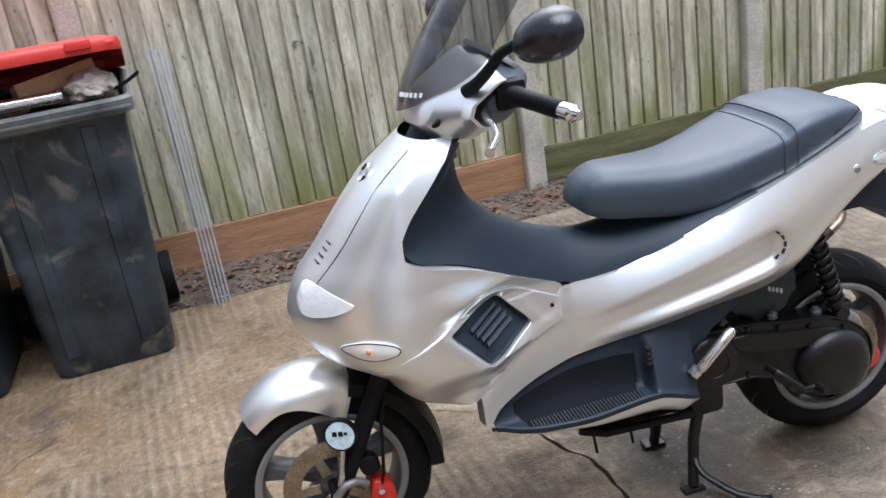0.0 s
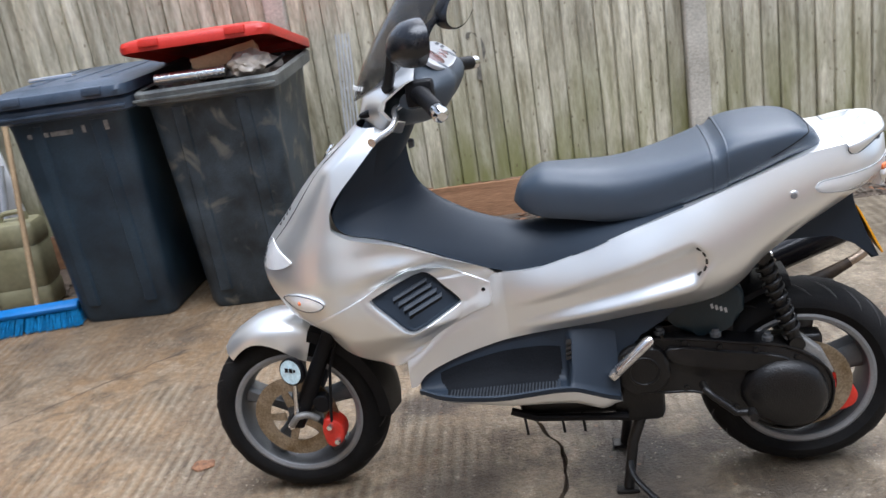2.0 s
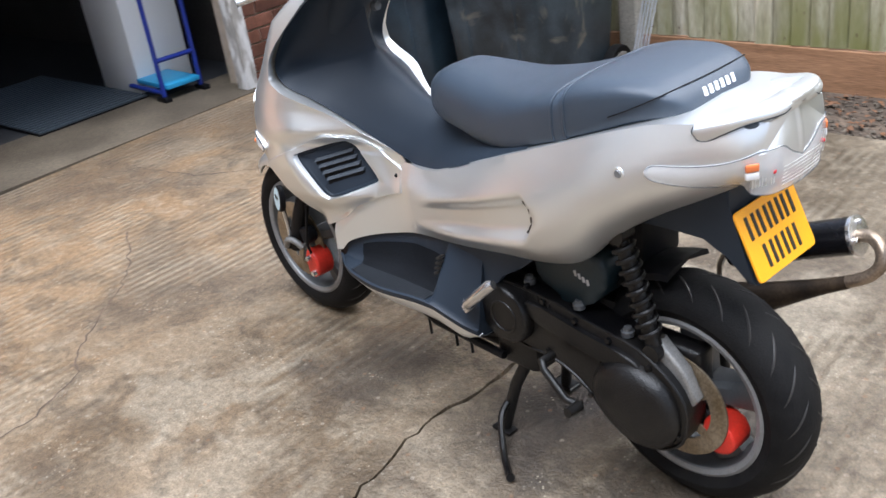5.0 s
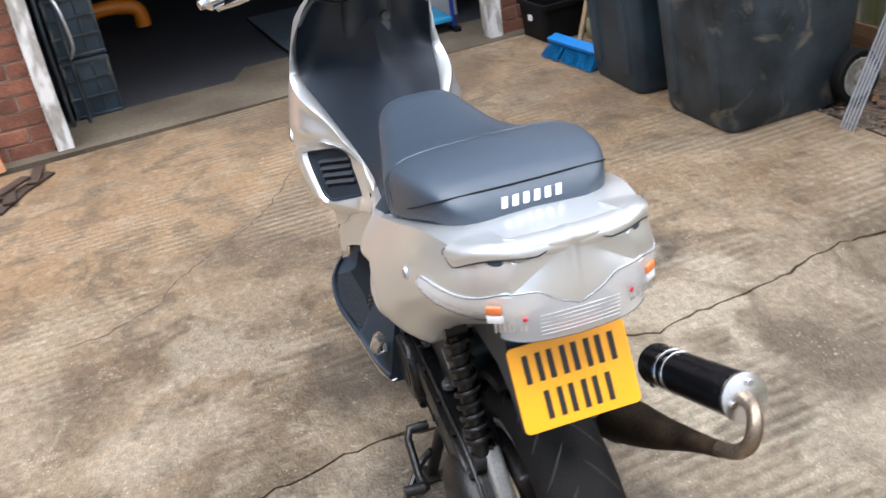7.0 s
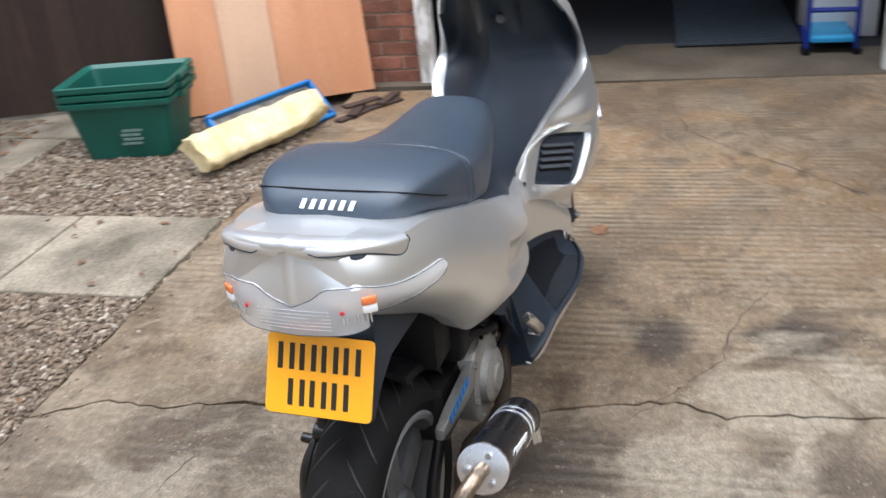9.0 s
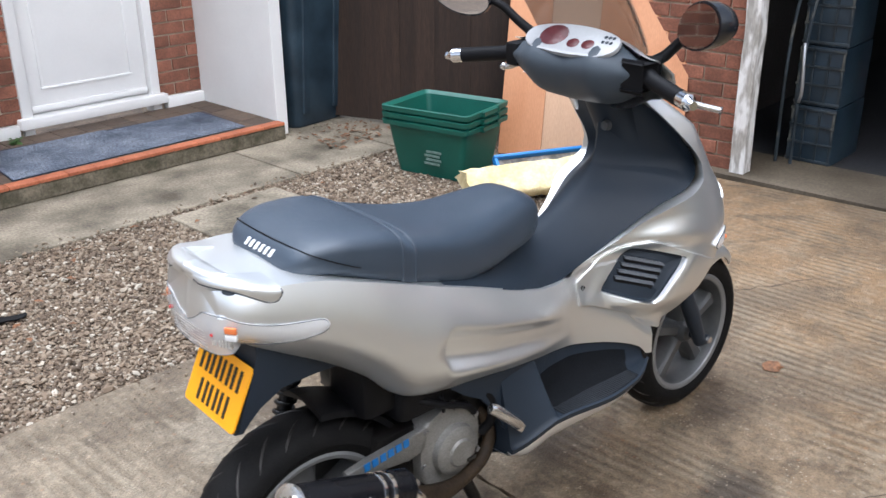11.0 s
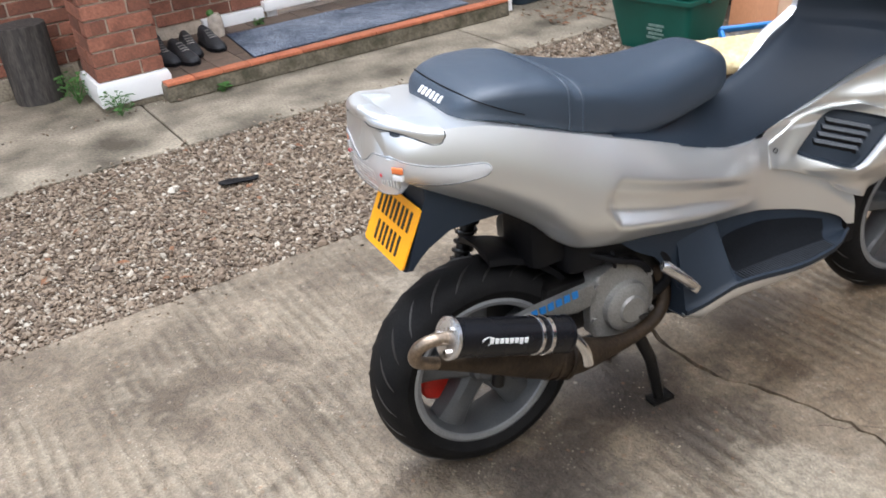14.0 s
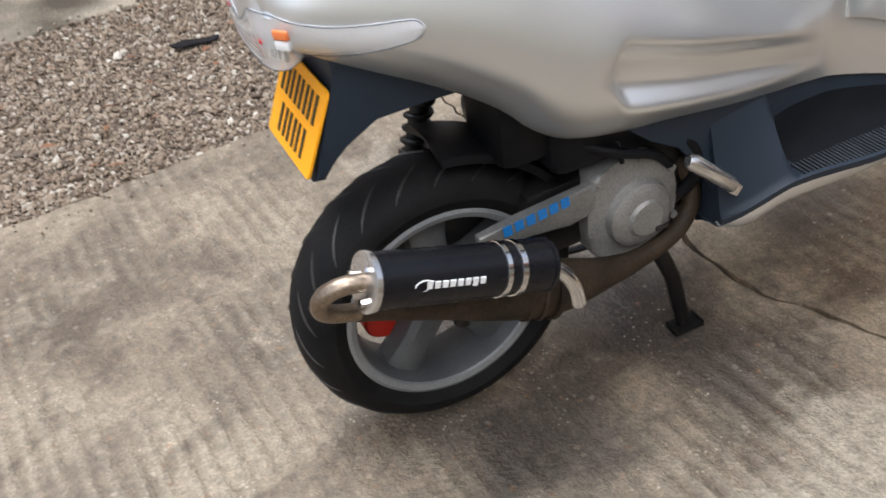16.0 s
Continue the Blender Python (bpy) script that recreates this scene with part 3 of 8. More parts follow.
path = thing("path", "grey concrete path beside the house, cracked", "path", GROUND, kind="structure")
for x0, x1 in ((-7.0, -1.2), (-1.192, 0.16), (0.168, 1.94), (1.95, 2.62)):
    part("path_bay", boxed(x0, x1, 2.42, 3.9, -0.1, 0.0, 0.006), PATHC, path)
part("path_bay", boxed(2.63, 3.04, 2.3, 3.4, -0.1, 0.0, 0.006), PATHC, path)
slabs = thing("paving_slabs", "two square concrete paving slabs between path and drive", "paving", GROUND, kind="structure")
for x0, x1, y0, y1 in ((1.14, 1.74, 1.17, 1.765), (1.14, 1.73, 1.775, 2.36)):
    part("paving_slab", boxed(x0, x1, y0, y1, -0.06, 0.003, 0.006), PATHC, slabs)
plain("gravel_bed", boxed(-7, 3.04, 1.17, 2.42, -0.1, -0.016), GRAVELBED, "soil bed under the gravel", "ground", GROUND)
plain("soil_strip", boxed(-7, 3.55, -2.6, -1.935, -0.1, -0.012), SOIL, "strip of dark soil along the fence", "ground")


def wall(name, label, x0, x1, y0, y1, z0, z1, holes=(), core=MORTAR, m=HOUSE):
    """A masonry core with holes cut along x or y: built of the pieces between the holes."""
    ob = thing(name, label, "wall", m, kind="structure")
    bm = bmesh.new()
    along_x = (x1 - x0) > (y1 - y0)
    cuts = sorted(holes)
    pos = x0 if along_x else y0
    for a, b, top in cuts:
        box(bm, *((pos, a, y0, y1) if along_x else (x0, x1, pos, a)), z0, z1)
        box(bm, *((a, b, y0, y1) if along_x else (x0, x1, a, b)), top, z1)
        pos = b
    box(bm, *((pos, x1, y0, y1) if along_x else (x0, x1, pos, y1)), z0, z1)
    part("masonry", bm, core, ob)
    return ob


house_wall = wall("wall_house", "red brick house wall with a white front door", -4.0, 2.5, 4.012, 4.25, 0.0, 2.6, [(1.25, 2.12, 2.15)])
garage_wall = wall("wall_garage", "red brick garage front with an open doorway", 3.562, 3.75, -2.6, 3.4, 0.0, 2.6, [(-1.5, 0.84, 2.05)], MORTAR, GARAGE)
pillar_wall = wall("wall_pillar", "square red brick porch pillar with a white plinth", 0.062, 0.368, 3.232, 3.538, 0.0, 2.6)
side_wall = wall("wall_side", "red brick house wall beside the porch", -4.0, 0.09, 3.912, 4.0, 0.0, 2.6)
plain("wall_white", boxed(2.42, 2.5, 3.2, 4.01, 0.0, 2.6, 0.004), WHITEP, "white painted porch side wall", "wall", HOUSE)
plain("porch_ceiling", boxed(-4.0, 2.6, 3.55, 4.3, 2.6, 2.7), WHITEP, "plain porch ceiling over the door", "ceiling", HOUSE)

garage = thing("garage_interior", "dark garage interior seen through the doorway", "garage", GARAGE, kind="structure")
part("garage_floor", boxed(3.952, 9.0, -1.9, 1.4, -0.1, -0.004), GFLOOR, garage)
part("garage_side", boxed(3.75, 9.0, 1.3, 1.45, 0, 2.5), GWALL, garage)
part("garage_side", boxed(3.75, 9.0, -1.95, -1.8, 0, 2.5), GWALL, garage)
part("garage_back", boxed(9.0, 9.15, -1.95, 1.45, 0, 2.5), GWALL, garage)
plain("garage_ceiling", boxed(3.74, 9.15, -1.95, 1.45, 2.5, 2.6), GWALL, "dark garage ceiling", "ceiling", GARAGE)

step = thing("porch_step", "low porch step of dark tiles with a terracotta tile edge", "step", HOUSE, kind="structure")
part("step_base", boxed(0.34, 2.42, 3.12, 4.01, 0.0, 0.085, 0.008), MOSSY, step)

fence = thing("fence_boards", "weathered feather-edge timber fence with concrete posts", "fence", YARD, kind="structure")
POSTS = (-3.3, -1.45, -0.2, 1.72, 3.52)
for x in POSTS:
    part("fence_post", boxed(x - 0.05, x + 0.05, -2.44, -2.33, 0.0 - 0.05, 1.75, 0.012), POSTC, fence, "grey concrete fence post")
for a, b in zip(POSTS, POSTS[1:]):
    part("gravel_board", boxed(a + 0.051, b - 0.051, -2.41, -2.372, -0.03 if b > 1 else 0.0, 0.165, 0.004), GBOARD if b > 0 else GREENBOARD, fence)
    part("fence_rail", boxed(a + 0.051, b - 0.051, -2.47, -2.43, 1.35, 1.44), FENCE, fence)
me_board = None
for a, b in zip(POSTS, POSTS[1:]):
    n = round((b - a - 0.1) / 0.08)
    pitch = (b - a - 0.104) / n
    for k in range(n):
        if me_board is None:
            bm = bmesh.new()
            slab(bm, [(-0.047, 0.0), (-0.047, 0.003), (-0.0358, 0.003), (-0.0348, 0.012), (-0.0318, 0.0150), (0.0, 0.0205), (0.0362, 0.0240), (0.0392, 0.0215), (0.0392, 0.0)], 0.0, 1.6, "z", 0.0)
            me_board = bpy.data.meshes.new("fence_board")
            bmesh.ops.recalc_face_normals(bm, faces=bm.faces[:])
            bm.to_mesh(me_board)
            bm.free()
            me_board.materials.append(FENCE)
        x = a + 0.052 + pitch * (k + 0.5)
        shared("fence_board", me_board, fence, pose(x, -2.40 + 0.003 * (k % 2), 0.168 + rnd.uniform(-0.004, 0.006), rnd.uniform(-0.25, 0.25), rnd.uniform(-0.35, 0.35), rnd.uniform(-1, 1)))

# a dark looping paint mark on the boards
b = bmesh.new()
mark = smoothed([(0.845, 0, 0.868), (0.835, 0, 0.893), (0.805, 0, 0.885), (0.785, 0, 0.850), (0.780, 0, 0.800), (0.800, 0, 0.740), (0.812, 0, 0.670)], 5, False)
rings(b, [[Vector((p.x + dx, -2.3745 + dy, p.z + 0.3 * dx)) for dx, dy in ((-w, 0), (-w, 0.0012), (w, 0.0012), (w, 0))] for p, w in zip(mark, np.linspace(0.008, 0.013, len(mark)))])
part("paint_mark", b, PAINTMARK, fence, "dark smear of old paint on the boards", 40)

dark_fence = thing("fence_dark", "dark brown stained close-boarded timber fence", "fence", pose(3.10, 1.95, 0, 0, 0, 24.8), kind="structure")
part("fence_rail", boxed(0.035, 0.075, 0.0, 1.78, 0.9, 0.99), DFENCE, dark_fence)
bm = bmesh.new()
slab(bm, [(0.0, -0.062), (0.016, -0.062), (0.006, 0.062), (0.0, 0.062)], 0.0, 1.9, "z", 0.0012)
me_dark = bpy.data.meshes.new("dark_board")
bmesh.ops.recalc_face_normals(bm, faces=bm.faces[:])
bm.to_mesh(me_dark)
bm.free()
me_dark.materials.append(DFENCE)
for k in range(16):
    shared("dark_board", me_dark, dark_fence, pose(0.004 * (k % 2), 0.06 + k * 0.112, 0.02, 0, 0, rnd.uniform(-1, 1)))

# ---- the scooter: x ahead, y to its left ----
scooter = thing("scooter", "silver sports scooter with a dark grey seat on its stand", "scooter", pose(0, -0.003, 0, 0, 0, 0.6))


def sp(name, bm, material, label="", smooth=40, parent=None):
    return part(name, bm, material, scooter if parent is None else parent, label, smooth)


def sstep(a, b, x):
    t = min(max((x - a) / (b - a), 0), 1)
    return t * t * (3 - 2 * t)


# tail fairing: closed sections from the tail to the waist
T_TOP = curve([(-0.150, 0.822), (-0.12, 0.829), (-0.06, 0.824), (0.0, 0.818), (0.06, 0.803), (0.136, 0.778), (0.256, 0.735), (0.384, 0.688), (0.457, 0.660), (0.541, 0.626), (0.609, 0.602), (0.66, 0.594), (0.72, 0.592), (0.745, 0.565), (0.80, 0.530), (0.86, 0.490), (0.93, 0.430), (0.985, 0.400), (1.0, 0.39)])
T_BOT = curve([(-0.150, 0.750), (-0.125, 0.728), (-0.041, 0.679), (0.029, 0.641), (0.122, 0.575), (0.16, 0.535), (0.21, 0.505), (0.302, 0.488), (0.368, 0.483), (0.474, 0.468), (0.557, 0.458), (0.641, 0.443), (0.728, 0.422), (0.817, 0.402), (0.882, 0.382), (0.912, 0.366), (0.931, 0.345), (0.96, 0.345), (1.0, 0.38)])
T_WID = curve([(-0.150, 0.085), (-0.13, 0.118), (-0.09, 0.14), (-0.024, 0.160), (0.057, 0.178), (0.16, 0.194), (0.263, 0.203), (0.36, 0.200), (0.46, 0.184), (0.56, 0.157), (0.65, 0.125), (0.72, 0.106), (0.80, 0.118), (0.90, 0.148), (0.985, 0.170), (1.0, 0.17)])
T_SHO = curve([(-0.150, 0.075), (-0.09, 0.125), (0.0, 0.147), (0.136, 0.164), (0.263, 0.165), (0.40, 0.150), (0.52, 0.126), (0.65, 0.104), (0.72, 0.092), (0.80, 0.104), (0.90, 0.134), (0.985, 0.158), (1.0, 0.158)])
T_CURL = curve([(-0.15, 0.36), (0.12, 0.36), (0.30, 0.32), (0.45, 0.25), (0.60, 0.10), (0.72, 0.0), (1.0, -0.02)])


def scoop_depth(x, z):
    """The long hollow in the flank."""
    f = min(max((x - 0.245) / 0.47, 0.0), 1.0)
    h = 0.046 - 0.020 * f
    v = (z - (0.614 - 0.135 * f)) / (h * math.sqrt(sstep(0.232, 0.275, x) + 1e-6))
    fade = 1 - sstep(0.45, 1.0, f)
    hollow = (0.027 - 0.010 * f) * fade * (1 - sstep(0.35, 1.20, abs(v))) * sstep(0.228, 0.268, x)
    ridge = 0.005 * math.exp(-((v + 1.30) / 0.36) ** 2) * sstep(0.22, 0.30, x) * fade
    return hollow - ridge


def fair_y(x, z):
    """Half width of the tail fairing and flank at a place of the side view."""
    zt, zb, w, s = T_TOP(x), T_BOT(x), T_WID(x), T_SHO(x)
    t = min(max((z - zt) / (zb - zt), 0.0), 1.0)
    y = s + (w - s) * math.sin(min(t / 0.5, 1) * math.pi / 2)
    if t > 0.5:
        y = w - (w * T_CURL(x)) * ((t - 0.5) / 0.5) ** 2.3
    return y - scoop_depth(x, z)


def tail_section(x, n=46):
    zt, zb, w, s = T_TOP(x), T_BOT(x), T_WID(x), T_SHO(x)
    half = [(0.0, zt + 0.006)]
    half += [(s * f, zt + 0.006 * (1 - f)) for f in (0.4, 0.8)]
    for k in range(n):
        z = zt + (zb - zt) * k / (n - 1)
        half.append((fair_y(x, z), z))
    half += [(w * 0.3, zb + 0.012), (0.0, zb + 0.014)]
    return [Vector((x, y, z)) for y, z in half] + [Vector((x, -y, z)) for y, z in half[-2:0:-1]]


bm = bmesh.new()
xs = [-0.150, -0.146] + list(np.linspace(-0.14, 0.24, 26)) + list(np.linspace(0.248, 0.30, 20)) + list(np.linspace(0.31, 0.70, 40))
rings(bm, [tail_section(x) for x in xs])
sp("tail_fairing", bm, SILVER, "silver tail fairing", 50)

# front apron above the seam
A_FRONT = curve([(0.49, 1.14), (0.52, 1.205), (0.545, 1.255), (0.575, 1.276), (0.61, 1.294), (0.645, 1.300), (0.694, 1.284), (0.771, 1.218), (0.86, 1.136), (0.944, 1.036), (0.975, 0.998)])
A_EDGE = curve([(0.47, 0.725), (0.58, 0.718), (0.592, 0.716), (0.600, 0.725), (0.634, 0.795), (0.676, 0.871), (0.718, 0.953), (0.744, 1.032), (0.768, 1.062), (0.80, 1.060), (0.823, 1.048), (0.89, 0.986), (0.967, 0.905), (0.975, 0.895)])
A_WIDE = curve([(0.47, 0.180), (0.50, 0.202), (0.58, 0.214), (0.62, 0.214), (0.70, 0.203), (0.76, 0.192), (0.86, 0.168), (0.93, 0.140), (0.975, 0.105)])


def smax(a, b, k):
    """The larger of two values, eased where they meet."""
    return 0.5 * (a + b + math.sqrt((a - b) ** 2 + k * k))


EDGE_Y = curve([(0.58, 0.086), (0.598, 0.086), (0.63, 0.098), (0.674, 0.118), (0.716, 0.142), (0.742, 0.158), (0.785, 0.162), (0.823, 0.160), (0.885, 0.152), (0.93, 0.138), (0.972, 0.116)])


def apron_w(x, z):
    """Half width of the front bodywork at a place of its side view."""
    w, xf = A_WIDE(z), A_FRONT(z)
    xw = min(1.04, xf - 0.06)
    y = w
    if z < 0.80:
        cheek = 0.985 + (min(max(z, 0.46), 0.70) - 0.592) * 0.75 - 0.075 * sstep(0.61, 0.66, z) * (1 - sstep(0.70, 0.78, z))
        y = w - 0.5 * (cheek - x + math.sqrt((cheek - x) ** 2 + 0.075 ** 2)) + 0.010
        y = smax(y, (EDGE_Y(z) if z > 0.598 else 0.089) - 0.006, 0.05)
        y += (w - y) * sstep(0.68, 0.80, z)
    y = -smax(-y, -w, 0.012) + 0.003
    if x > xw:
        t = min((x - xw) / (xf - xw), 1.0)
        y *= max(0.0, 1 - t ** 2.3) ** 0.62
    return y


bm = bmesh.new()
rows = []
for z in np.linspace(0.50, 0.972, 60):
    xf, xe = A_FRONT(z), A_EDGE(z)
    row = []
    for k in range(40):
        t = k / 39
        x = xf - (xf - xe) * t ** 1.6
        row.append(Vector((x, apron_w(x, z), z)))
    lip = row[-1]
    w = max(0.016, lip.y - EDGE_Y(z) + 0.006) if z > 0.60 else 0.008
    row += [lip + Vector((0.0, -0.25 * w, 0)), lip + Vector((0.003, -0.55 * w, 0)), lip + Vector((0.008, -0.85 * w, 0)), lip + Vector((0.016, -w, 0)), lip + Vector((0.03, -w - 0.004, 0))]
    rows.append([Vector((p.x, -p.y, p.z)) for p in row[:0:-1]] + row)
rings(bm, rows, closed=False)
SEAM_Z = curve([(1.165, 0.532), (1.144, 0.544), (1.047, 0.587), (0.958, 0.626), (0.915, 0.643), (0.888, 0.640), (0.850, 0.631), (0.785, 0.600), (0.730, 0.572), (0.60, 0.56)])
low = [f for f in bm.faces if f.calc_center_median().x < 1.16 and f.calc_center_median().z < SEAM_Z(f.calc_center_median().x) - 0.010]
bmesh.ops.delete(bm, geom=low, context="FACES")
bmesh.ops.delete(bm, geom=[f for f in bm.faces if f.calc_center_median().x < 0.714], context="FACES")
sp("front_apron", bm, SILVER, "silver front apron", 50)

# lower side panels with the intake, one each side
SEAM = [(1.165, 0.532), (1.144, 0.544), (1.047, 0.587), (0.958, 0.626), (0.915, 0.643), (0.888, 0.640), (0.850, 0.631), (0.785, 0.600), (0.730, 0.572)]
LOWER = [(0.730, 0.520), (0.775, 0.507), (0.831, 0.484), (0.872, 0.464), (0.908, 0.432), (0.985, 0.402), (1.057, 0.430), (1.114, 0.479)]
INTAKE = [(0.984, 0.584), (0.974, 0.594), (0.930, 0.607), (0.892, 0.616), (0.876, 0.612), (0.845, 0.578), (0.817, 0.546), (0.820, 0.535), (0.860, 0.518), (0.902, 0.503), (0.920, 0.507), (0.952, 0.545)]


def inside_distance(pt, poly):
    """Signed distance to an outline, positive inside."""
    best, odd, n = 9.0, False, len(poly)
    for i in range(n):
        (ax, az), (bx, bz) = poly[i][:2], poly[(i + 1) % n][:2]
        dx, dz = bx - ax, bz - az
        t = min(max(((pt[0] - ax) * dx + (pt[1] - az) * dz) / (dx * dx + dz * dz + 1e-12), 0), 1)
        best = min(best, math.hypot(pt[0] - ax - t * dx, pt[1] - az - t * dz))
        if (az > pt[1]) != (bz > pt[1]) and pt[0] < ax + (pt[1] - az) / (bz - az) * dx:
            odd = not odd
    return best if odd else -best


INTAKE_S = [tuple(p) for p in smoothed([(0.898 + (x - 0.898) * 1.13, 0.562 + (z - 0.562) * 1.15, 0) for x, z in INTAKE], 5)]
SIDE_S = [(p[0], p[1]) for p in smoothed([(x, z, 0) for x, z in SEAM], 6, False)] + [(p[0], p[1]) for p in smoothed([(x, z, 0) for x, z in LOWER], 6, False)]


def side_w(x, z):
    w = apron_w(x, max(z, 0.50))
    return w - 0.55 * max(0.0, 0.50 - z) * 0.9 - 0.02 * sstep(0.50, 0.40, z)


def patch(outline, y_of, step, thick):
    """A curved panel: an outline in side view, filled with a fine grid and set off the midplane by y_of(x, z)."""
    b = bmesh.new()
    vs = [b.verts.new((p[0], 0, p[1])) for p in outline]
    f = b.faces.new(vs)
    lo = [min(p[i] for p in outline) for i in (0, 1)]
    hi = [max(p[i] for p in outline) for i in (0, 1)]
    for i, (a, c) in enumerate(zip(lo, hi)):
        v = a + step
        while v < c - step * 0.3:
            co, no = ((v, 0, 0), (1, 0, 0)) if i == 0 else ((0, 0, v), (0, 0, 1))
            bmesh.ops.bisect_plane(b, geom=b.verts[:] + b.edges[:] + b.faces[:], plane_co=co, plane_no=no, dist=1e-5)
            v += step
    for v in b.verts:
        v.co.y = y_of(v.co.x, v.co.z)
    if thick:
        out = bmesh.ops.extrude_face_region(b, geom=b.faces[:])
        for v in (g for g in out["geom"] if isinstance(g, bmesh.types.BMVert)):
            v.co.y -= thick
    return b


def ray_reach(c, a, poly):
    """How far an outline lies from a point inside it, along an angle."""
    best, dx, dz = 0.0, math.cos(a), math.sin(a)
    for i in range(len(poly)):
        (ax, az), (bx, bz) = poly[i][:2], poly[(i + 1) % len(poly)][:2]
        ex, ez = bx - ax, bz - az
        det = ex * dz - ez * dx
        if abs(det) < 1e-12:
            continue
        u = ((c[0] - ax) * dz - (c[1] - az) * dx) / det
        r = (ex * (c[1] - az) - ez * (c[0] - ax)) / -det
        if -1e-9 <= u <= 1 + 1e-9 and r > best:
            best = r
    return best


def low_edge(x, z):
    best = 9.0
    for (ax, az), (bx, bz) in zip(LOWER[:5], LOWER[1:6]):
        t = min(max(((x - ax) * (bx - ax) + (z - az) * (bz - az)) / ((bx - ax) ** 2 + (bz - az) ** 2), 0), 1)
        best = min(best, math.hypot(x - ax - t * (bx - ax), z - az - t * (bz - az)))
    return best


def panel_y(x, z):
    y = side_w(x, z) + 0.004
    if x < 1.02:
        y += max(0.0, fair_y(min(x, 0.985), z) + 0.005 - y) * sstep(0.075, 0.0, low_edge(x, z)) * sstep(1.02, 0.96, x)
    return y


IC = (0.898, 0.562)
ANGLES = sorted([2 * math.pi * k / 150 for k in range(150)] + [math.atan2(z - IC[1], x - IC[0]) % (2 * math.pi) for x, z in ((1.165, 0.532), (0.730, 0.572), (0.985, 0.402), (0.730, 0.520))])
REACH = [(a, ray_reach(IC, a, INTAKE_S), ray_reach(IC, a, SIDE_S)) for a in ANGLES]


def intake_ring(f, out=0.0, scale=1.0):
    row = []
    for a, ri, ro in REACH:
        r = ri * scale + (ro - ri) * f
        x, z = IC[0] + r * math.cos(a), IC[1] + r * math.sin(a)
        row.append(Vector((x, panel_y(x, z) + out + 0.0035 * math.exp(-((r - ri - 0.020) / 0.021) ** 2), z)))
    return row


for sgn in (1, -1):
    bm = bmesh.new()
    rings(bm, [intake_ring(0, -0.026, 0.975), intake_ring(0, -0.010, 0.99), intake_ring(0, -0.004), intake_ring(0.012, -0.001)] + [intake_ring(f) for f in (0.04, 0.08, 0.12, 0.17, 0.23, 0.3, 0.4, 0.5, 0.6, 0.7, 0.8, 0.9, 0.97)] + [intake_ring(1.0, -0.001), intake_ring(1.0, -0.014), intake_ring(1.0, -0.045)], True, False)
    for v in bm.verts:
        v.co.y *= sgn
    panel = sp("side_panel", bm, SILVER, "silver lower side panel with an air intake", 50)
    bm = bmesh.new()
    rings(bm, [[Vector((p.x, p.y - 0.012, p.z)) for p in intake_ring(0, 0, s)] for s in (1.0, 0.90)] + [[Vector((p.x, p.y - 0.016, p.z)) for p in intake_ring(0, 0, s)] for s in (0.87, 0.5, 0.05)], True, False)
    for v in bm.verts:
        v.co.y *= sgn
    grille = sp("intake_grille", bm, GREY, "dark grey louvred intake grille", 40, panel)

    def slat(a, b, h, d0, d1, name, m_, tilt=0.0):
        bm = bmesh.new()
        secs = []
        for t in (0, 0.33, 0.67, 1):
            x, z = a[0] + (b[0] - a[0]) * t, a[1] + (b[1] - a[1]) * t
            y = panel_y(x, z)
            secs.append([Vector((x, y + d0 - tilt, z + h)), Vector((x, y + d1, z + h)), Vector((x, y + d1, z - h)), Vector((x, y + d0, z - h))])
        rings(bm, secs)
        for v in bm.verts:
            v.co.y *= sgn
        sp(name, bm, m_, "", 30, grille)
    u, w = Vector((0.072, 0, -0.020)) * 0.5, Vector((0.0165, 0, 0.0225))
    o = Vector((0.898, 0, 0.562))
    for k in range(4):
        c = o + w * (k - 1.5) * 0.62
        slat((c.x - u.x, c.z - u.z), (c.x + u.x, c.z + u.z), 0.0072, -0.0142, -0.03, "louvre_gap", BLACK)
        slat((c.x - u.x, c.z - u.z + 0.0075), (c.x + u.x, c.z + u.z + 0.0075), 0.0036, -0.006, -0.03, "louvre", LOUVRE, 0.005)
    bm = bmesh.new()
    lathe(bm, [(0.0, 0.003), (0.004, 0.003), (0.0055, 0.0), (0.0055, -0.004)], (0.748, (panel_y(0.748, 0.556) - 0.001) * sgn, 0.556), "y", 12)
    sp("panel_screw", bm, BLACK, "", 30, panel)

# inner leg shield and tunnel
EDGE = [(0.900, 0.118, 0.972), (0.945, 0.140, 0.93), (0.990, 0.154, 0.885), (1.042, 0.162, 0.823), (1.058, 0.164, 0.780), (1.032, 0.160, 0.744), (0.953, 0.144, 0.718), (0.871, 0.120, 0.676), (0.795, 0.100, 0.634), (0.720, 0.089, 0.602), (0.660, 0.094, 0.592), (0.60, 0.106, 0.602), (0.457, 0.142, 0.658), (0.28, 0.155, 0.726)]
CENT = [(0.890, 0, 0.985), (0.895, 0, 0.94), (0.895, 0, 0.90), (0.893, 0, 0.86), (0.885, 0, 0.825), (0.868, 0, 0.797), (0.835, 0, 0.765), (0.80, 0, 0.742), (0.755, 0, 0.718), (0.70, 0, 0.698), (0.645, 0, 0.685), (0.55, 0, 0.690), (0.40, 0, 0.715), (0.28, 0, 0.75)]
bm = bmesh.new()
es, cs = smoothed(EDGE, 6, False), smoothed(CENT, 6, False)
rows = []
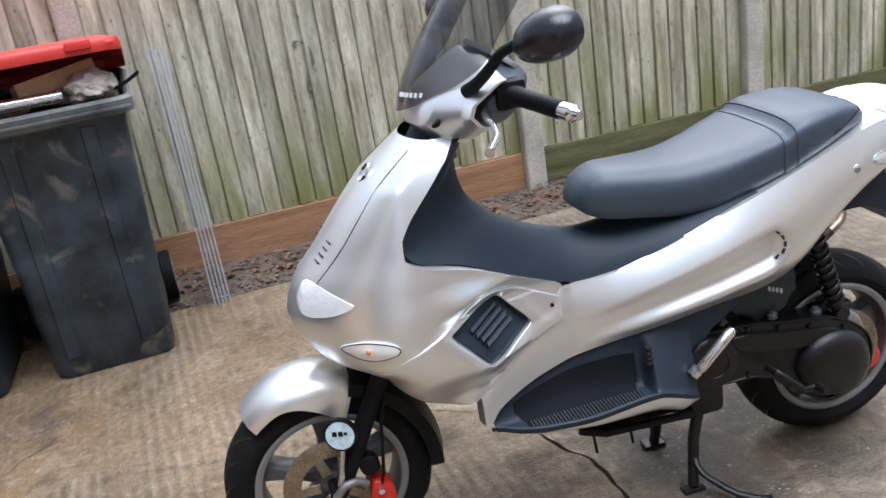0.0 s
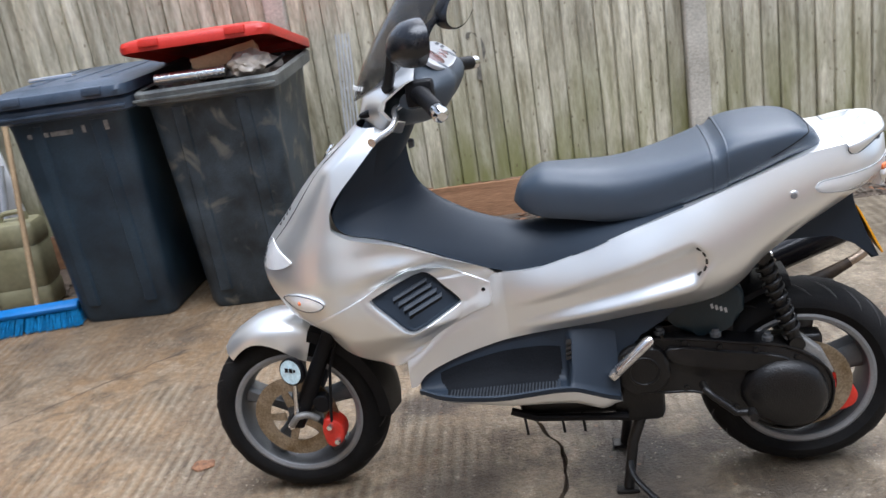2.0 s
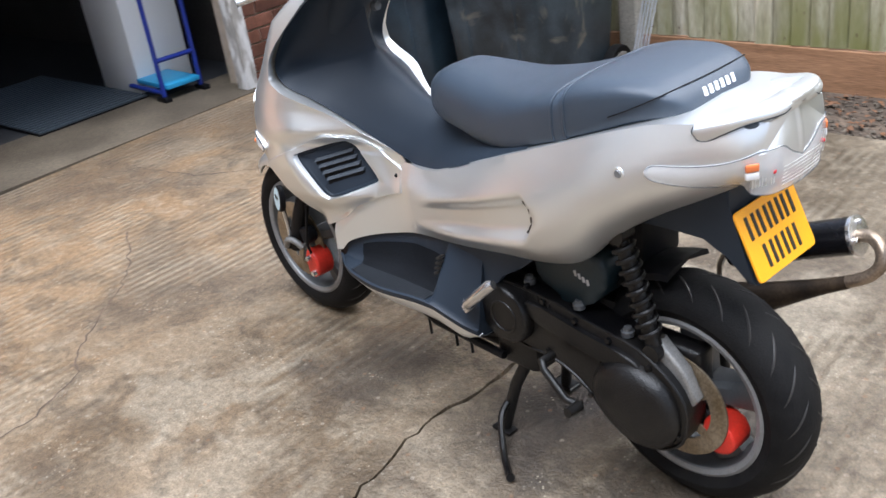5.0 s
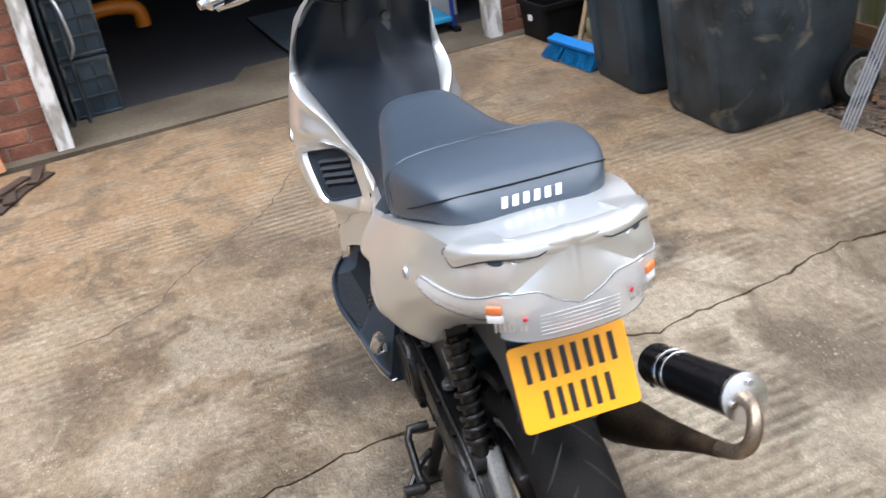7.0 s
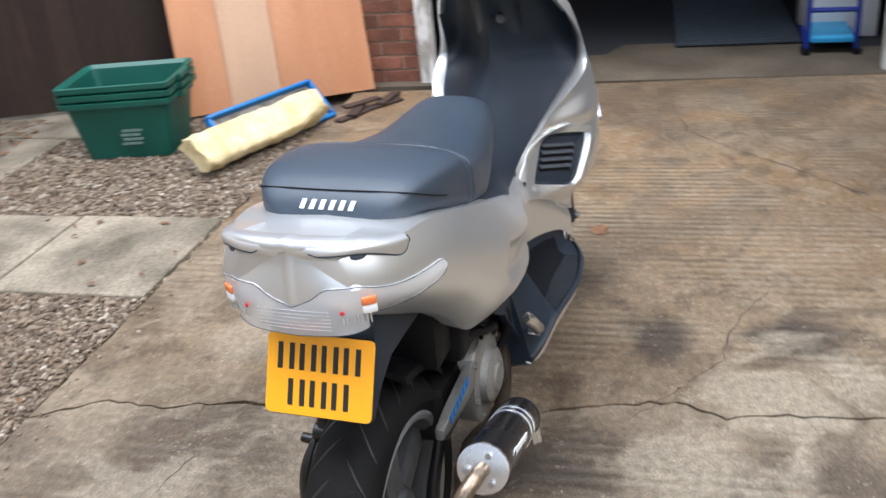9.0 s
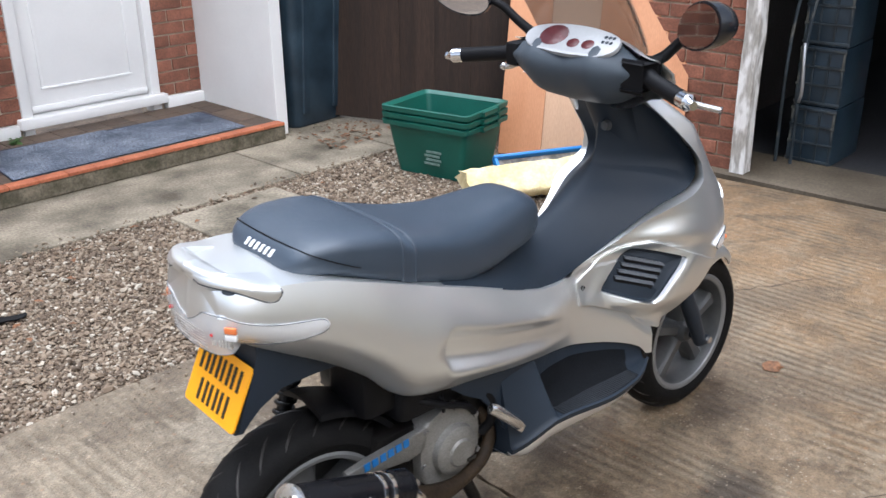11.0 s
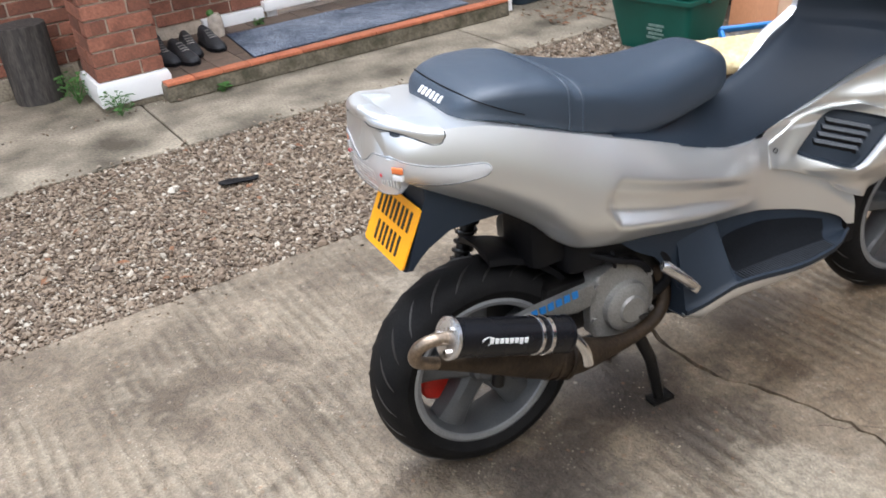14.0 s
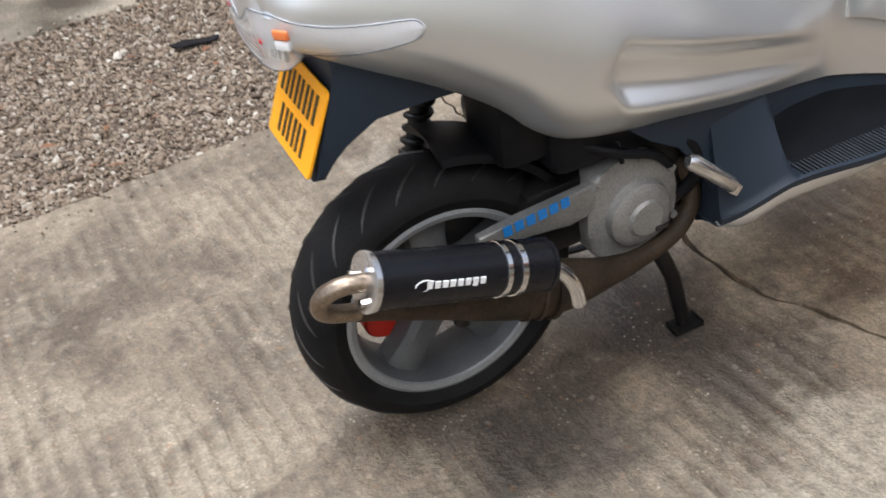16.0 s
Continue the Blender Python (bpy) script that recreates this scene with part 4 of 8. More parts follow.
for e, c in zip(es, cs):
    row = []
    deep = sstep(0.70, 0.80, e.z)
    for k in range(17):
        t = k / 16
        f = sstep(0.0, 1.0, t)
        p = e.lerp(c, t)
        p.x = e.x + (c.x - e.x) * (f if deep < 0.5 else f ** 1.4)
        hump = math.sin(t * math.pi / 2) ** 0.8
        p.z = e.z + (c.z - e.z) * (hump * (1 - deep) + t * deep)
        p.x += 0.035 * deep * math.sin(t * math.pi) * 0.8
        row.append(p)
    rows.append(row + [Vector((p.x, -p.y, p.z)) for p in row[-2::-1]])
rings(bm, rows, closed=False)
sp("leg_shield", bm, GREY, "dark grey inner leg shield and tunnel", 50)
bm = bmesh.new()
tube(bm, [(0.99, 0, 0.86), (0.905, 0, 0.985)], [0.060, 0.052], 20)
sp("steering_shroud", bm, GREY, "", 40)
bm = bmesh.new()
lathe(bm, [(0.0, 0.0), (0.005, 0.0), (0.010, -0.002), (0.013, 0.010)], (0.884, -0.028, 0.898), "x", 20)
sp("ignition_lock", bm, RIM, "metal ignition lock", 30)

# seat: two cushions on one base
S_TOP = curve([(-0.022, 0.822), (-0.014, 0.840), (0.006, 0.858), (0.035, 0.870), (0.08, 0.875), (0.14, 0.872), (0.19, 0.859), (0.205, 0.850), (0.26, 0.832), (0.34, 0.815), (0.43, 0.807), (0.52, 0.812), (0.575, 0.815), (0.62, 0.800), (0.645, 0.775), (0.655, 0.75)])
S_BOT = curve([(-0.022, 0.812), (0.02, 0.812), (0.137, 0.777), (0.258, 0.735), (0.373, 0.698), (0.44, 0.696), (0.515, 0.704), (0.585, 0.712), (0.63, 0.725), (0.655, 0.742)])
S_WID = curve([(-0.022, 0.075), (-0.008, 0.105), (0.02, 0.126), (0.09, 0.148), (0.17, 0.156), (0.23, 0.153), (0.32, 0.140), (0.42, 0.121), (0.52, 0.099), (0.59, 0.083), (0.63, 0.064), (0.648, 0.042), (0.655, 0.025)])


def seat_section(x, lift=0.0):
    zt, zb, w = S_TOP(x), S_BOT(x), S_WID(x)
    flat = 0.30 + 0.30 * sstep(0.24, 0.46, x)
    half = []
    for k in range(15):
        a = math.pi / 2 * k / 14
        y = w * (math.sin(a)) ** (0.62)
        z = zb + (zt - zb) * (0.22 + 0.78 * math.cos(a) ** flat) if k < 14 else zb + (zt - zb) * 0.22
        half.append((y, z))
    half += [(w * 0.985, zb + (zt - zb) * 0.08), (w * 0.94, zb), (w * 0.5, zb), (0, zb)]
    dip = -0.007 * math.exp(-((x - 0.200) / 0.011) ** 2)
    return [Vector((x, y, z + dip)) for y, z in half] + [Vector((x, -y, z + dip)) for y, z in half[-2:0:-1]]


bm = bmesh.new()
rings(bm, [seat_section(x) for x in list(np.linspace(-0.022, 0.03, 12)) + list(np.linspace(0.04, 0.58, 62)) + list(np.linspace(0.588, 0.655, 14))])
seat = sp("seat", bm, VINYL, "dark grey vinyl two-part seat", 60)


for x in (0.184, 0.214):
    b = bmesh.new()
    s = seat_section(x)[:17]
    tube(b, [Vector((p.x, -p.y, p.z)) for p in s[:0:-1]] + s, 0.0030, 6)
    sp("seat_piping", b, VINYL, "", 60, seat)
def seat_top(x, y):
    """Height of the seat's upper surface."""
    zt, zb, w = S_TOP(x), S_BOT(x), S_WID(x)
    u = min(abs(y) / w, 0.999) ** (1 / 0.62)
    return zb + (zt - zb) * (0.22 + 0.78 * math.cos(math.asin(u)) ** (0.30))


def seat_rear(y, z):
    """Where the rear face of the seat lies at a width and height."""
    x = -0.022
    while x < 0.08 and seat_top(x, y) < z:
        x += 0.0004
    return x


def seat_side(x, z):
    """Half width of the seat at a place and height."""
    y = S_WID(x)
    while y > 0 and seat_top(x, y) < z:
        y -= 0.0004
    return y


half = [Vector((seat_rear(y, 0.8565) - 0.0016, y, 0.8572)) for y in np.linspace(0.0, 0.066, 9)]
side = [(0.012, 0.853), (0.022, 0.848), (0.036, 0.841), (0.055, 0.832), (0.075, 0.823), (0.095, 0.815)]
half += [Vector((x - 0.0008, seat_side(x, z) + 0.0016, z + 0.0008)) for x, z in side]
pts = [Vector((p.x, -p.y, p.z)) for p in half[:0:-1]] + half
b = bmesh.new()
tube(b, smoothed(pts, 3, False), 0.0012, 6)
sp("seat_seam", b, BLACK, "", 60, seat)
# pale printed lettering, as plain bars, on the seat's rear face
for k in range(6):
    y = 0.044 - k * 0.0158
    b = bmesh.new()
    cs_ = []
    for z in (0.8345, 0.8460):
        for yy in (y - 0.35 * (z - 0.8345), y - 0.0078 - 0.35 * (z - 0.8345)):
            cs_.append(Vector((seat_rear(yy, z) - 0.0026, yy, z)))
    vs = [b.verts.new(p) for p in (cs_[0], cs_[1], cs_[3], cs_[2])]
    b.faces.new(vs)
    for g in bmesh.ops.extrude_face_region(b, geom=b.faces[:])["geom"]:
        if isinstance(g, bmesh.types.BMVert):
            g.co.x += 0.004
    sp("print_bar", b, WHITE, "white printed bar", 30, seat)

# rear deck, grab wings
bm = bmesh.new()
rows = []
for x, drop in [(-0.150, 0.022), (-0.157, 0.018), (-0.161, 0.010), (-0.160, 0.004), (-0.155, 0.0)] + [(v, 0.0) for v in np.linspace(-0.148, 0.01, 13)]:
    t = (x + 0.150) / 0.160
    hw = 0.100 + 0.025 * max(t, 0)
    z0 = T_TOP(max(x, -0.12)) + 0.004 + 0.017 * sstep(-0.108, -0.132, x) - drop
    row = []
    for k in range(41):
        u = -1 + k / 20
        crease = 0.0022 * (1 - sstep(0.035, 0.06, abs(u)))
        row.append(Vector((x + 0.030 * abs(u) ** 2.5 * (1 - max(t, 0)), hw * u, z0 + crease - 0.010 * abs(u) ** 3)))
    rows.append(row)
rings(bm, rows, closed=False)
sp("tail_deck", bm, SILVER, "silver tail deck with a raised crease", 50)
def WING_OUT(x):
    rear = curve([(-0.160, 0.040), (-0.157, 0.056), (-0.150, 0.076), (-0.14, 0.0925), (-0.128, 0.1075), (-0.115, 0.121), (-0.10, 0.132)])(x)
    return rear + (fair_y(x, T_TOP(x) - 0.020) + 0.0028 - rear) * sstep(-0.125, -0.095, x)


WING_DROP = curve([(-0.160, 0.004), (-0.13, 0.008), (-0.10, 0.016), (-0.08, 0.021), (-0.068, 0.018), (-0.060, 0.006)])


def wing_top(x):
    return T_TOP(max(x, -0.12)) + 0.006 + 0.012 * sstep(-0.05, -0.15, x)


for sgn in (1, -1):
    bm = bmesh.new()
    secs, low = [], []
    for x in (-0.160, -0.158, -0.154, -0.150, -0.145, -0.14, -0.135, -0.13, -0.125, -0.12, -0.115, -0.11, -0.105, -0.10, -0.09, -0.08, -0.072, -0.066, -0.062, -0.060):
        zt, w, h = wing_top(x), WING_OUT(x), WING_DROP(x)
        tuck = 0.005 * (x < -0.159)
        low_in = min(0.078, w - 0.034)
        row = [(low_in, zt + 0.001 - tuck), (w - 0.030, zt - 0.001 - tuck), (w - 0.014, zt - 0.004 - tuck), (w - 0.004, zt - 0.008), (w, zt - 0.013), (w, zt - 0.013 - 0.55 * h), (w - 0.002, zt - 0.013 - h + tuck), (w - 0.020, zt - 0.015 - h + tuck), (low_in, zt - 0.015 - h + tuck)]
        secs.append([Vector((x, y * sgn, z)) for y, z in row])
        low.append(secs[-1][6])
    rings(bm, secs)
    grab = sp("grab_wing", bm, SILVER, "silver grab handle wing, flush with the tail", 50)
    tip = [secs[-1][k] for k in (6, 5, 4, 3)]
    bm = bmesh.new()
    tube(bm, low + tip, 0.0011, 6)
    sp("wing_seam", bm, GREY, "fine dark joint round the wing", 40, grab)
    bm = bmesh.new()
    bmesh.ops.create_uvsphere(bm, u_segments=20, v_segments=10, radius=1, matrix=Matrix.Translation((-0.126, 0.092 * sgn, wing_top(-0.158) - 0.027)) @ Euler((0, 0, radians(-38 * sgn))).to_matrix().to_4x4() @ Matrix.Diagonal((0.010, 0.017, 0.008, 1)))
    sp("grab_plug", bm, BARGREY, "dark grip hole at the end of the wing", 40, grab)

# tail lamp across the tail, wrapping to the sides
LAMP_PLAN = smoothed([(-0.163, 0, 0), (-0.162, 0.035, 0), (-0.158, 0.068, 0), (-0.149, 0.0915, 0), (-0.13, 0.119, 0), (-0.09, 0.141, 0), (-0.05, 0.152, 0), (-0.024, 0.159, 0), (0.008, 0.166, 0)], 5, False)
LAMP_S = [0.0]
for p, q in zip(LAMP_PLAN, LAMP_PLAN[1:]):
    LAMP_S.append(LAMP_S[-1] + (q - p).length)
L_BOT = curve([(0.0, 0.702), (0.07, 0.706), (0.125, 0.716), (0.20, 0.724), (0.25, 0.730), (0.268, 0.734), (0.275, 0.740)])
L_TOP = curve([(0.0, 0.750), (0.03, 0.764), (0.06, 0.782), (0.10, 0.782), (0.125, 0.776), (0.17, 0.766), (0.22, 0.760), (0.26, 0.757), (0.27, 0.754), (0.275, 0.748)])


def tail_back(y, z):
    """How far back the tail reaches at a width and height."""
    u = min(abs(y) / 0.168, 1.0)
    return -0.160 + 0.025 * u ** 2 + 0.485 * max(0, u - 0.55) ** 1.6 + 0.10 * (0.76 - z) * (z < 0.76)


def lamp_skin(off, half):
    """Rows of the lamp's surface from the middle to one tip."""
    rows = []
    for p, s_ in zip(LAMP_PLAN, LAMP_S):
        row = []
        for i, z in enumerate(np.linspace(L_BOT(s_), L_TOP(s_), 7)):
            bulge = 0.003 * math.sin(math.pi * i / 6)
            tuck = 0.10 * max(0, 0.76 - z)
            side = sstep(-0.150, -0.11, p.x)
            y = p.y * (1 - side) + (fair_y(p.x, z) + 0.004) * side
            row.append(Vector((p.x + off + (tuck - bulge) * (1 - side), half * (y - off * side + bulge * side), z)))
        rows.append(row)
    return rows


bm = bmesh.new()
both_sides = lamp_skin(0, -1)[:0:-1] + lamp_skin(0, 1)
rings(bm, both_sides, closed=False)
for g in bmesh.ops.extrude_face_region(bm, geom=bm.faces[:])["geom"]:
    if isinstance(g, bmesh.types.BMVert):
        g.co.x += 0.006
        g.co.y *= 0.96
lamp = sp("tail_lamp", bm, LENS, "clear ribbed tail lamp lens", 50)
bm = bmesh.new()
edge = [r[0] for r in both_sides] + [r[-1] for r in both_sides[::-1]]
tube(bm, edge + edge[:1], 0.0007, 6)
sp("lamp_gasket", bm, BARGREY, "thin dark edge round the lens", 40, lamp)


def on_lamp(s_, z, sgn):
    i = min(range(len(LAMP_S)), key=lambda k: abs(LAMP_S[k] - s_))
    a, b = LAMP_PLAN[max(i - 1, 0)], LAMP_PLAN[min(i + 1, len(LAMP_PLAN) - 1)]
    d = (b - a).normalized()
    p = LAMP_PLAN[i]
    return Matrix.Translation((p.x + 0.10 * max(0, 0.76 - z) * (p.x < -0.14), p.y * sgn, z)) @ Matrix.Rotation(math.atan2(d.y * sgn, d.x) + math.pi / 2 * (-1 if sgn > 0 else 1), 4, "Z")


for sgn in (1, -1):
    bm = boxed(-0.004, 0.004, -0.0105, 0.0105, -0.002, 0.010, 0.002, on_lamp(0.112, 0.756, sgn))
    sp("indicator_bulb", bm, AMBER, "orange indicator bulb behind the clear lens", 60, lamp)
    bm = boxed(-0.0038, 0.004, -0.0105, 0.0105, -0.015, -0.003, 0.002, on_lamp(0.112, 0.756, sgn))
    sp("bulb_holder", bm, WHITE, "", 30, lamp)
    bm = bmesh.new()
    bmesh.ops.create_uvsphere(bm, u_segments=10, v_segments=6, radius=0.0045, matrix=on_lamp(0.075, 0.745, sgn))
    sp("red_reflector", bm, LENSRED, "small red reflector", 60, lamp)
    for k in range(7):
        bm = boxed(-0.0035, 0.004, -0.0008, 0.0008, 0, 0.026, 0.0, on_lamp(0.094 + 0.0065 * k - 0.02, 0.727, sgn))
        sp("lens_rib", bm, SILVER, "", 40, lamp)
for k in range(6):
    bm = bmesh.new()
    z = 0.716 + k * 0.0062
    pts = [(-0.163 + 0.10 * (0.76 - z) - 0.0025 + 0.9 * y * y, y, z) for y in (-0.055 + 0.011 * i for i in range(11))]
    tube(bm, pts, 0.0006, 5)
    sp("lens_rib", bm, SILVER, "", 40, lamp)
bm = bmesh.new()
rows = []
for k in range(61):
    y = -0.120 + 0.24 * k / 60
    a, b = L_TOP(abs(y)) - 0.004, 0.838 - 0.25 * abs(y) ** 2 * 8
    bar = 0.002 * (1 - sstep(0.003, 0.006, abs(y)))
    rows.append([Vector((tail_back(y, z) - bar - 0.001 + 0.030 * (abs(y) / 0.10) ** 2.5 * sstep(0.765, 0.825, z) + 0.014 * ((z - a) / (b - a + 1e-6)) ** 1.5, y, z)) for z in np.linspace(a, max(a + 0.004, b), 7)])
rings(bm, rows, closed=False)
for g in bmesh.ops.extrude_face_region(bm, geom=bm.faces[:])["geom"]:
    if isinstance(g, bmesh.types.BMVert):
        g.co.x += 0.02
sp("tail_panel", bm, SILVER, "silver tail panel above the lamp", 45)
bm = bmesh.new()
lathe(bm, [(0.0, 0.0002), (0.006, 0.0004), (0.0075, -0.002)], (0.057, 0.1795, 0.735), "y", 16)
side_bolt = sp("fairing_bolt", bm, RIMLIP, "dull grey fairing bolt", 40)
bm = bmesh.new()
lathe(bm, [(0.006, -0.001), (0.010, -0.001), (0.011, -0.004)], (0.057, 0.1790, 0.735), "y", 20)
sp("bolt_cup", bm, SILVER, "", 40, side_bolt)

# ---- wheels ----
def wheel(name, x, z, R, width, rim_r, label, grooves):
    """Tyre, rim with five spokes, hub."""
    c = (x, 0, z)
    w = width / 2
    bm = bmesh.new()
    prof = []
    for k in range(25):
        a = -1 + 2 * k / 24
        ang = a * 1.42
        prof.append((R - 0.062 + 0.062 * math.cos(ang) ** 0.75 if abs(ang) < 1.5 else R - 0.062, w * math.sin(ang) / math.sin(1.42)))
    prof = [(rim_r - 0.004, -w * 0.74), (rim_r + 0.006, -w * 0.86)] + prof + [(rim_r + 0.006, w * 0.86), (rim_r - 0.004, w * 0.74)]
    lathe(bm, prof, c, "y", 72)
    root = new(name)
    root.parent = scooter
    tagged(root, label)
    tyre = sp("tyre", bm, RUBBER, "black road tyre with slanted grooves", 40, root)
    # tread grooves, as thin dark cuts let into the tread
    for k in range(grooves):
        for sgn in (1, -1):
            a0 = 2 * math.pi * (k + (0.5 if sgn < 0 else 0)) / grooves
            pts = []
            for i in range(6):
                t = i / 5
                y = sgn * w * (0.16 + 0.66 * t)
                ang = math.asin(min(1, abs(y) / w * math.sin(1.42)))
                r = R - 0.062 + 0.062 * math.cos(ang) ** 0.75 - 0.0005
                a = a0 + 0.26 * t
                pts.append(Vector((x + r * math.cos(a), y, z + r * math.sin(a))))
            b = bmesh.new()
            tube(b, pts, [0.0006, 0.0022, 0.0026, 0.0026, 0.0024, 0.0008], 5)
            sp("tread_groove", b, INK, "", 40, tyre)
    bm = bmesh.new()
    lathe(bm, [(rim_r - 0.011, -w * 0.83), (rim_r - 0.018, -w * 0.6), (rim_r - 0.022, 0), (rim_r - 0.018, w * 0.6), (rim_r - 0.011, w * 0.83)], c, "y", 64)
    rim = sp("rim", bm, RIM, "dark grey painted rim", 40, root)
    for sgn in (1, -1):
        bm = bmesh.new()
        lathe(bm, [(rim_r, sgn * w * 0.80), (rim_r + 0.004, sgn * w * 0.86), (rim_r - 0.002, sgn * w * 0.90), (rim_r - 0.011, sgn * w * 0.85), (rim_r - 0.013, sgn * w * 0.79)], c, "y", 64)
        sp("rim_lip", bm, RIMLIP, "worn grey rim edge", 40, rim)
    for k in range(5):
        a = 2 * math.pi * k / 5 + 0.35
        secs = []
        for t in np.linspace(0, 1, 6):
            r = 0.03 + (rim_r - 0.045) * t
            half, thick = (0.030 if x < 0.5 else 0.020) - 0.006 * math.sin(math.pi * t) + 0.006 * t, w * (0.55 - 0.12 * t)
            d, s = Vector((math.cos(a), 0, math.sin(a))), Vector((-math.sin(a), 0, math.cos(a)))
            o = Vector(c) + d * r
            secs.append([o + s * half * u + Vector((0, thick * v, 0)) for u, v in ((-1, -0.7), (-0.6, -1), (0.6, -1), (1, -0.7), (1, 0.7), (0.6, 1), (-0.6, 1), (-1, 0.7))])
        b = bmesh.new()
        rings(b, secs)
        sp("spoke", b, RIM, "", 40, rim)
    b = bmesh.new()
    lathe(b, [(0.0, -0.055), (0.018, -0.055), (0.028, -0.048), (0.036, -0.03), (0.036, 0.03), (0.028, 0.048), (0.018, 0.055), (0.0, 0.055)], c, "y", 24)
    sp("hub", b, RIM, "", 30, rim)
    return root


def brake_disc(root, x, z, y, r0, r1):
    b = bmesh.new()
    lathe(b, [(r0, y - 0.002), (r1, y - 0.002), (r1, y + 0.002), (r0, y + 0.002)], (x, 0, z), "y", 48, True)
    disc = sp("brake_disc", b, DISC, "rusty brown brake disc", 30, root)
    for k in range(5):
        a = 2 * math.pi * k / 5
        d, s = Vector((math.cos(a), 0, math.sin(a))), Vector((-math.sin(a), 0, math.cos(a)))
        o = Vector((x, y, z))
        b = bmesh.new()
        rings(b, [[o + d * r + s * h * u + Vector((0, v * 0.0018, 0)) for u, v in ((-1, -1), (1, -1), (1, 1), (-1, 1))] for r, h in ((0.03, 0.012), (r0 + 0.006, 0.009))])
        sp("disc_arm", b, DISC, "", 30, disc)
    return disc


front_wheel = wheel("front_wheel", 1.285, 0.236, 0.236, 0.12, 0.168, "grey spoked front wheel with a rusty disc", 22)
brake_disc(front_wheel, 1.285, 0.236, 0.062, 0.072, 0.112)
rear_wheel = wheel("rear_wheel", 0.028, 0.238, 0.236, 0.132, 0.166, "grey spoked rear wheel", 22)
brake_disc(rear_wheel, 0.028, 0.238, 0.075, 0.075, 0.110)


def both(build, name, material, label="", smooth=40, parent=None):
    """The same part on the left and, mirrored, on the right."""
    out = []
    for sgn in (1, -1):
        b = build()
        for v in b.verts:
            v.co.y *= sgn
        out.append(sp(name, b, material, label, smooth, parent))
    return out


def xz(outline, n=5):
    return [(p[0], p[1]) for p in smoothed([(x, z, 0) for x, z in outline], n)]


# ---- flank, footboards, lower panels ----
both(lambda: rings(bmesh.new(), [[Vector((x, fair_y(x, T_TOP(x) + (T_BOT(x) - T_TOP(x)) * k / 24), T_TOP(x) + (T_BOT(x) - T_TOP(x)) * k / 24)) for k in range(25)] for x in np.linspace(0.70, 0.945, 28)] + [[Vector((0.952, fair_y(0.945, T_TOP(0.945) + (T_BOT(0.945) - T_TOP(0.945)) * k / 24) - 0.030, T_TOP(0.945) + (T_BOT(0.945) - T_TOP(0.945)) * k / 24)) for k in range(25)]], closed=False), "flank_panel", SILVER, "silver flank above the footboard", 50)
B_TOP = curve([(0.45, 0.455), (0.53, 0.458), (0.62, 0.455), (0.70, 0.440), (0.79, 0.418), (0.86, 0.396), (0.912, 0.374), (0.93, 0.35)])
B_OUT = curve([(0.45, 0.176), (0.48, 0.190), (0.52, 0.202), (0.60, 0.216), (0.72, 0.226), (0.82, 0.216), (0.88, 0.196), (0.92, 0.172)])
B_EDGE = curve([(0.45, 0.292), (0.48, 0.306), (0.52, 0.326), (0.56, 0.341), (0.60, 0.344), (0.75, 0.338), (0.86, 0.338), (0.92, 0.342)])


def board_row(x):
    """A section from the fairing down to the outer lip: a tub ahead of x = 0.57, a flush panel behind it."""
    yi, zt, yo, ze = min(fair_y(x, T_BOT(x) + 0.004) - 0.012, B_OUT(x) - 0.02), B_TOP(x), B_OUT(x), B_EDGE(x)
    zf, tub = ze - 0.010, sstep(0.556, 0.574, x)
    row = [Vector((x, yi, zt))]
    for k in range(1, 12):
        t = k / 8
        y, z = (yi + (yo - yi) * (0.04 + 0.42 * t * t), zt + (zf - zt) * math.sin(t * math.pi / 2)) if k < 9 else (yi + (yo - yi) * (0.6, 0.75, 0.88)[k - 9], zf)
        f = k / 12
        row.append(Vector((x, y * tub + (yi + (yo - 0.006 - yi) * (f ** 0.85)) * (1 - tub), z * tub + (zt + (ze - zt) * f) * (1 - tub))))
    return row, yi, yo, ze


def footboard():
    b = bmesh.new()
    rows = []
    for x in list(np.linspace(0.452, 0.55, 8)) + list(np.linspace(0.556, 0.578, 7)) + list(np.linspace(0.59, 0.925, 26)):
        row, yi, yo, ze = board_row(x)
        row += [Vector((x, yo - 0.006, ze)), Vector((x, yo, ze - 0.002)), Vector((x, yo - 0.002, ze - 0.014)), Vector((x, yo - 0.05, ze - 0.03)), Vector((x, yi - 0.02, ze - 0.04))]
        rows.append(row)
    rows.insert(0, [Vector((p.x + 0.004, min(p.y, 0.10), p.z)) for p in rows[0]])
    rings(b, rows, closed=False)
    return b


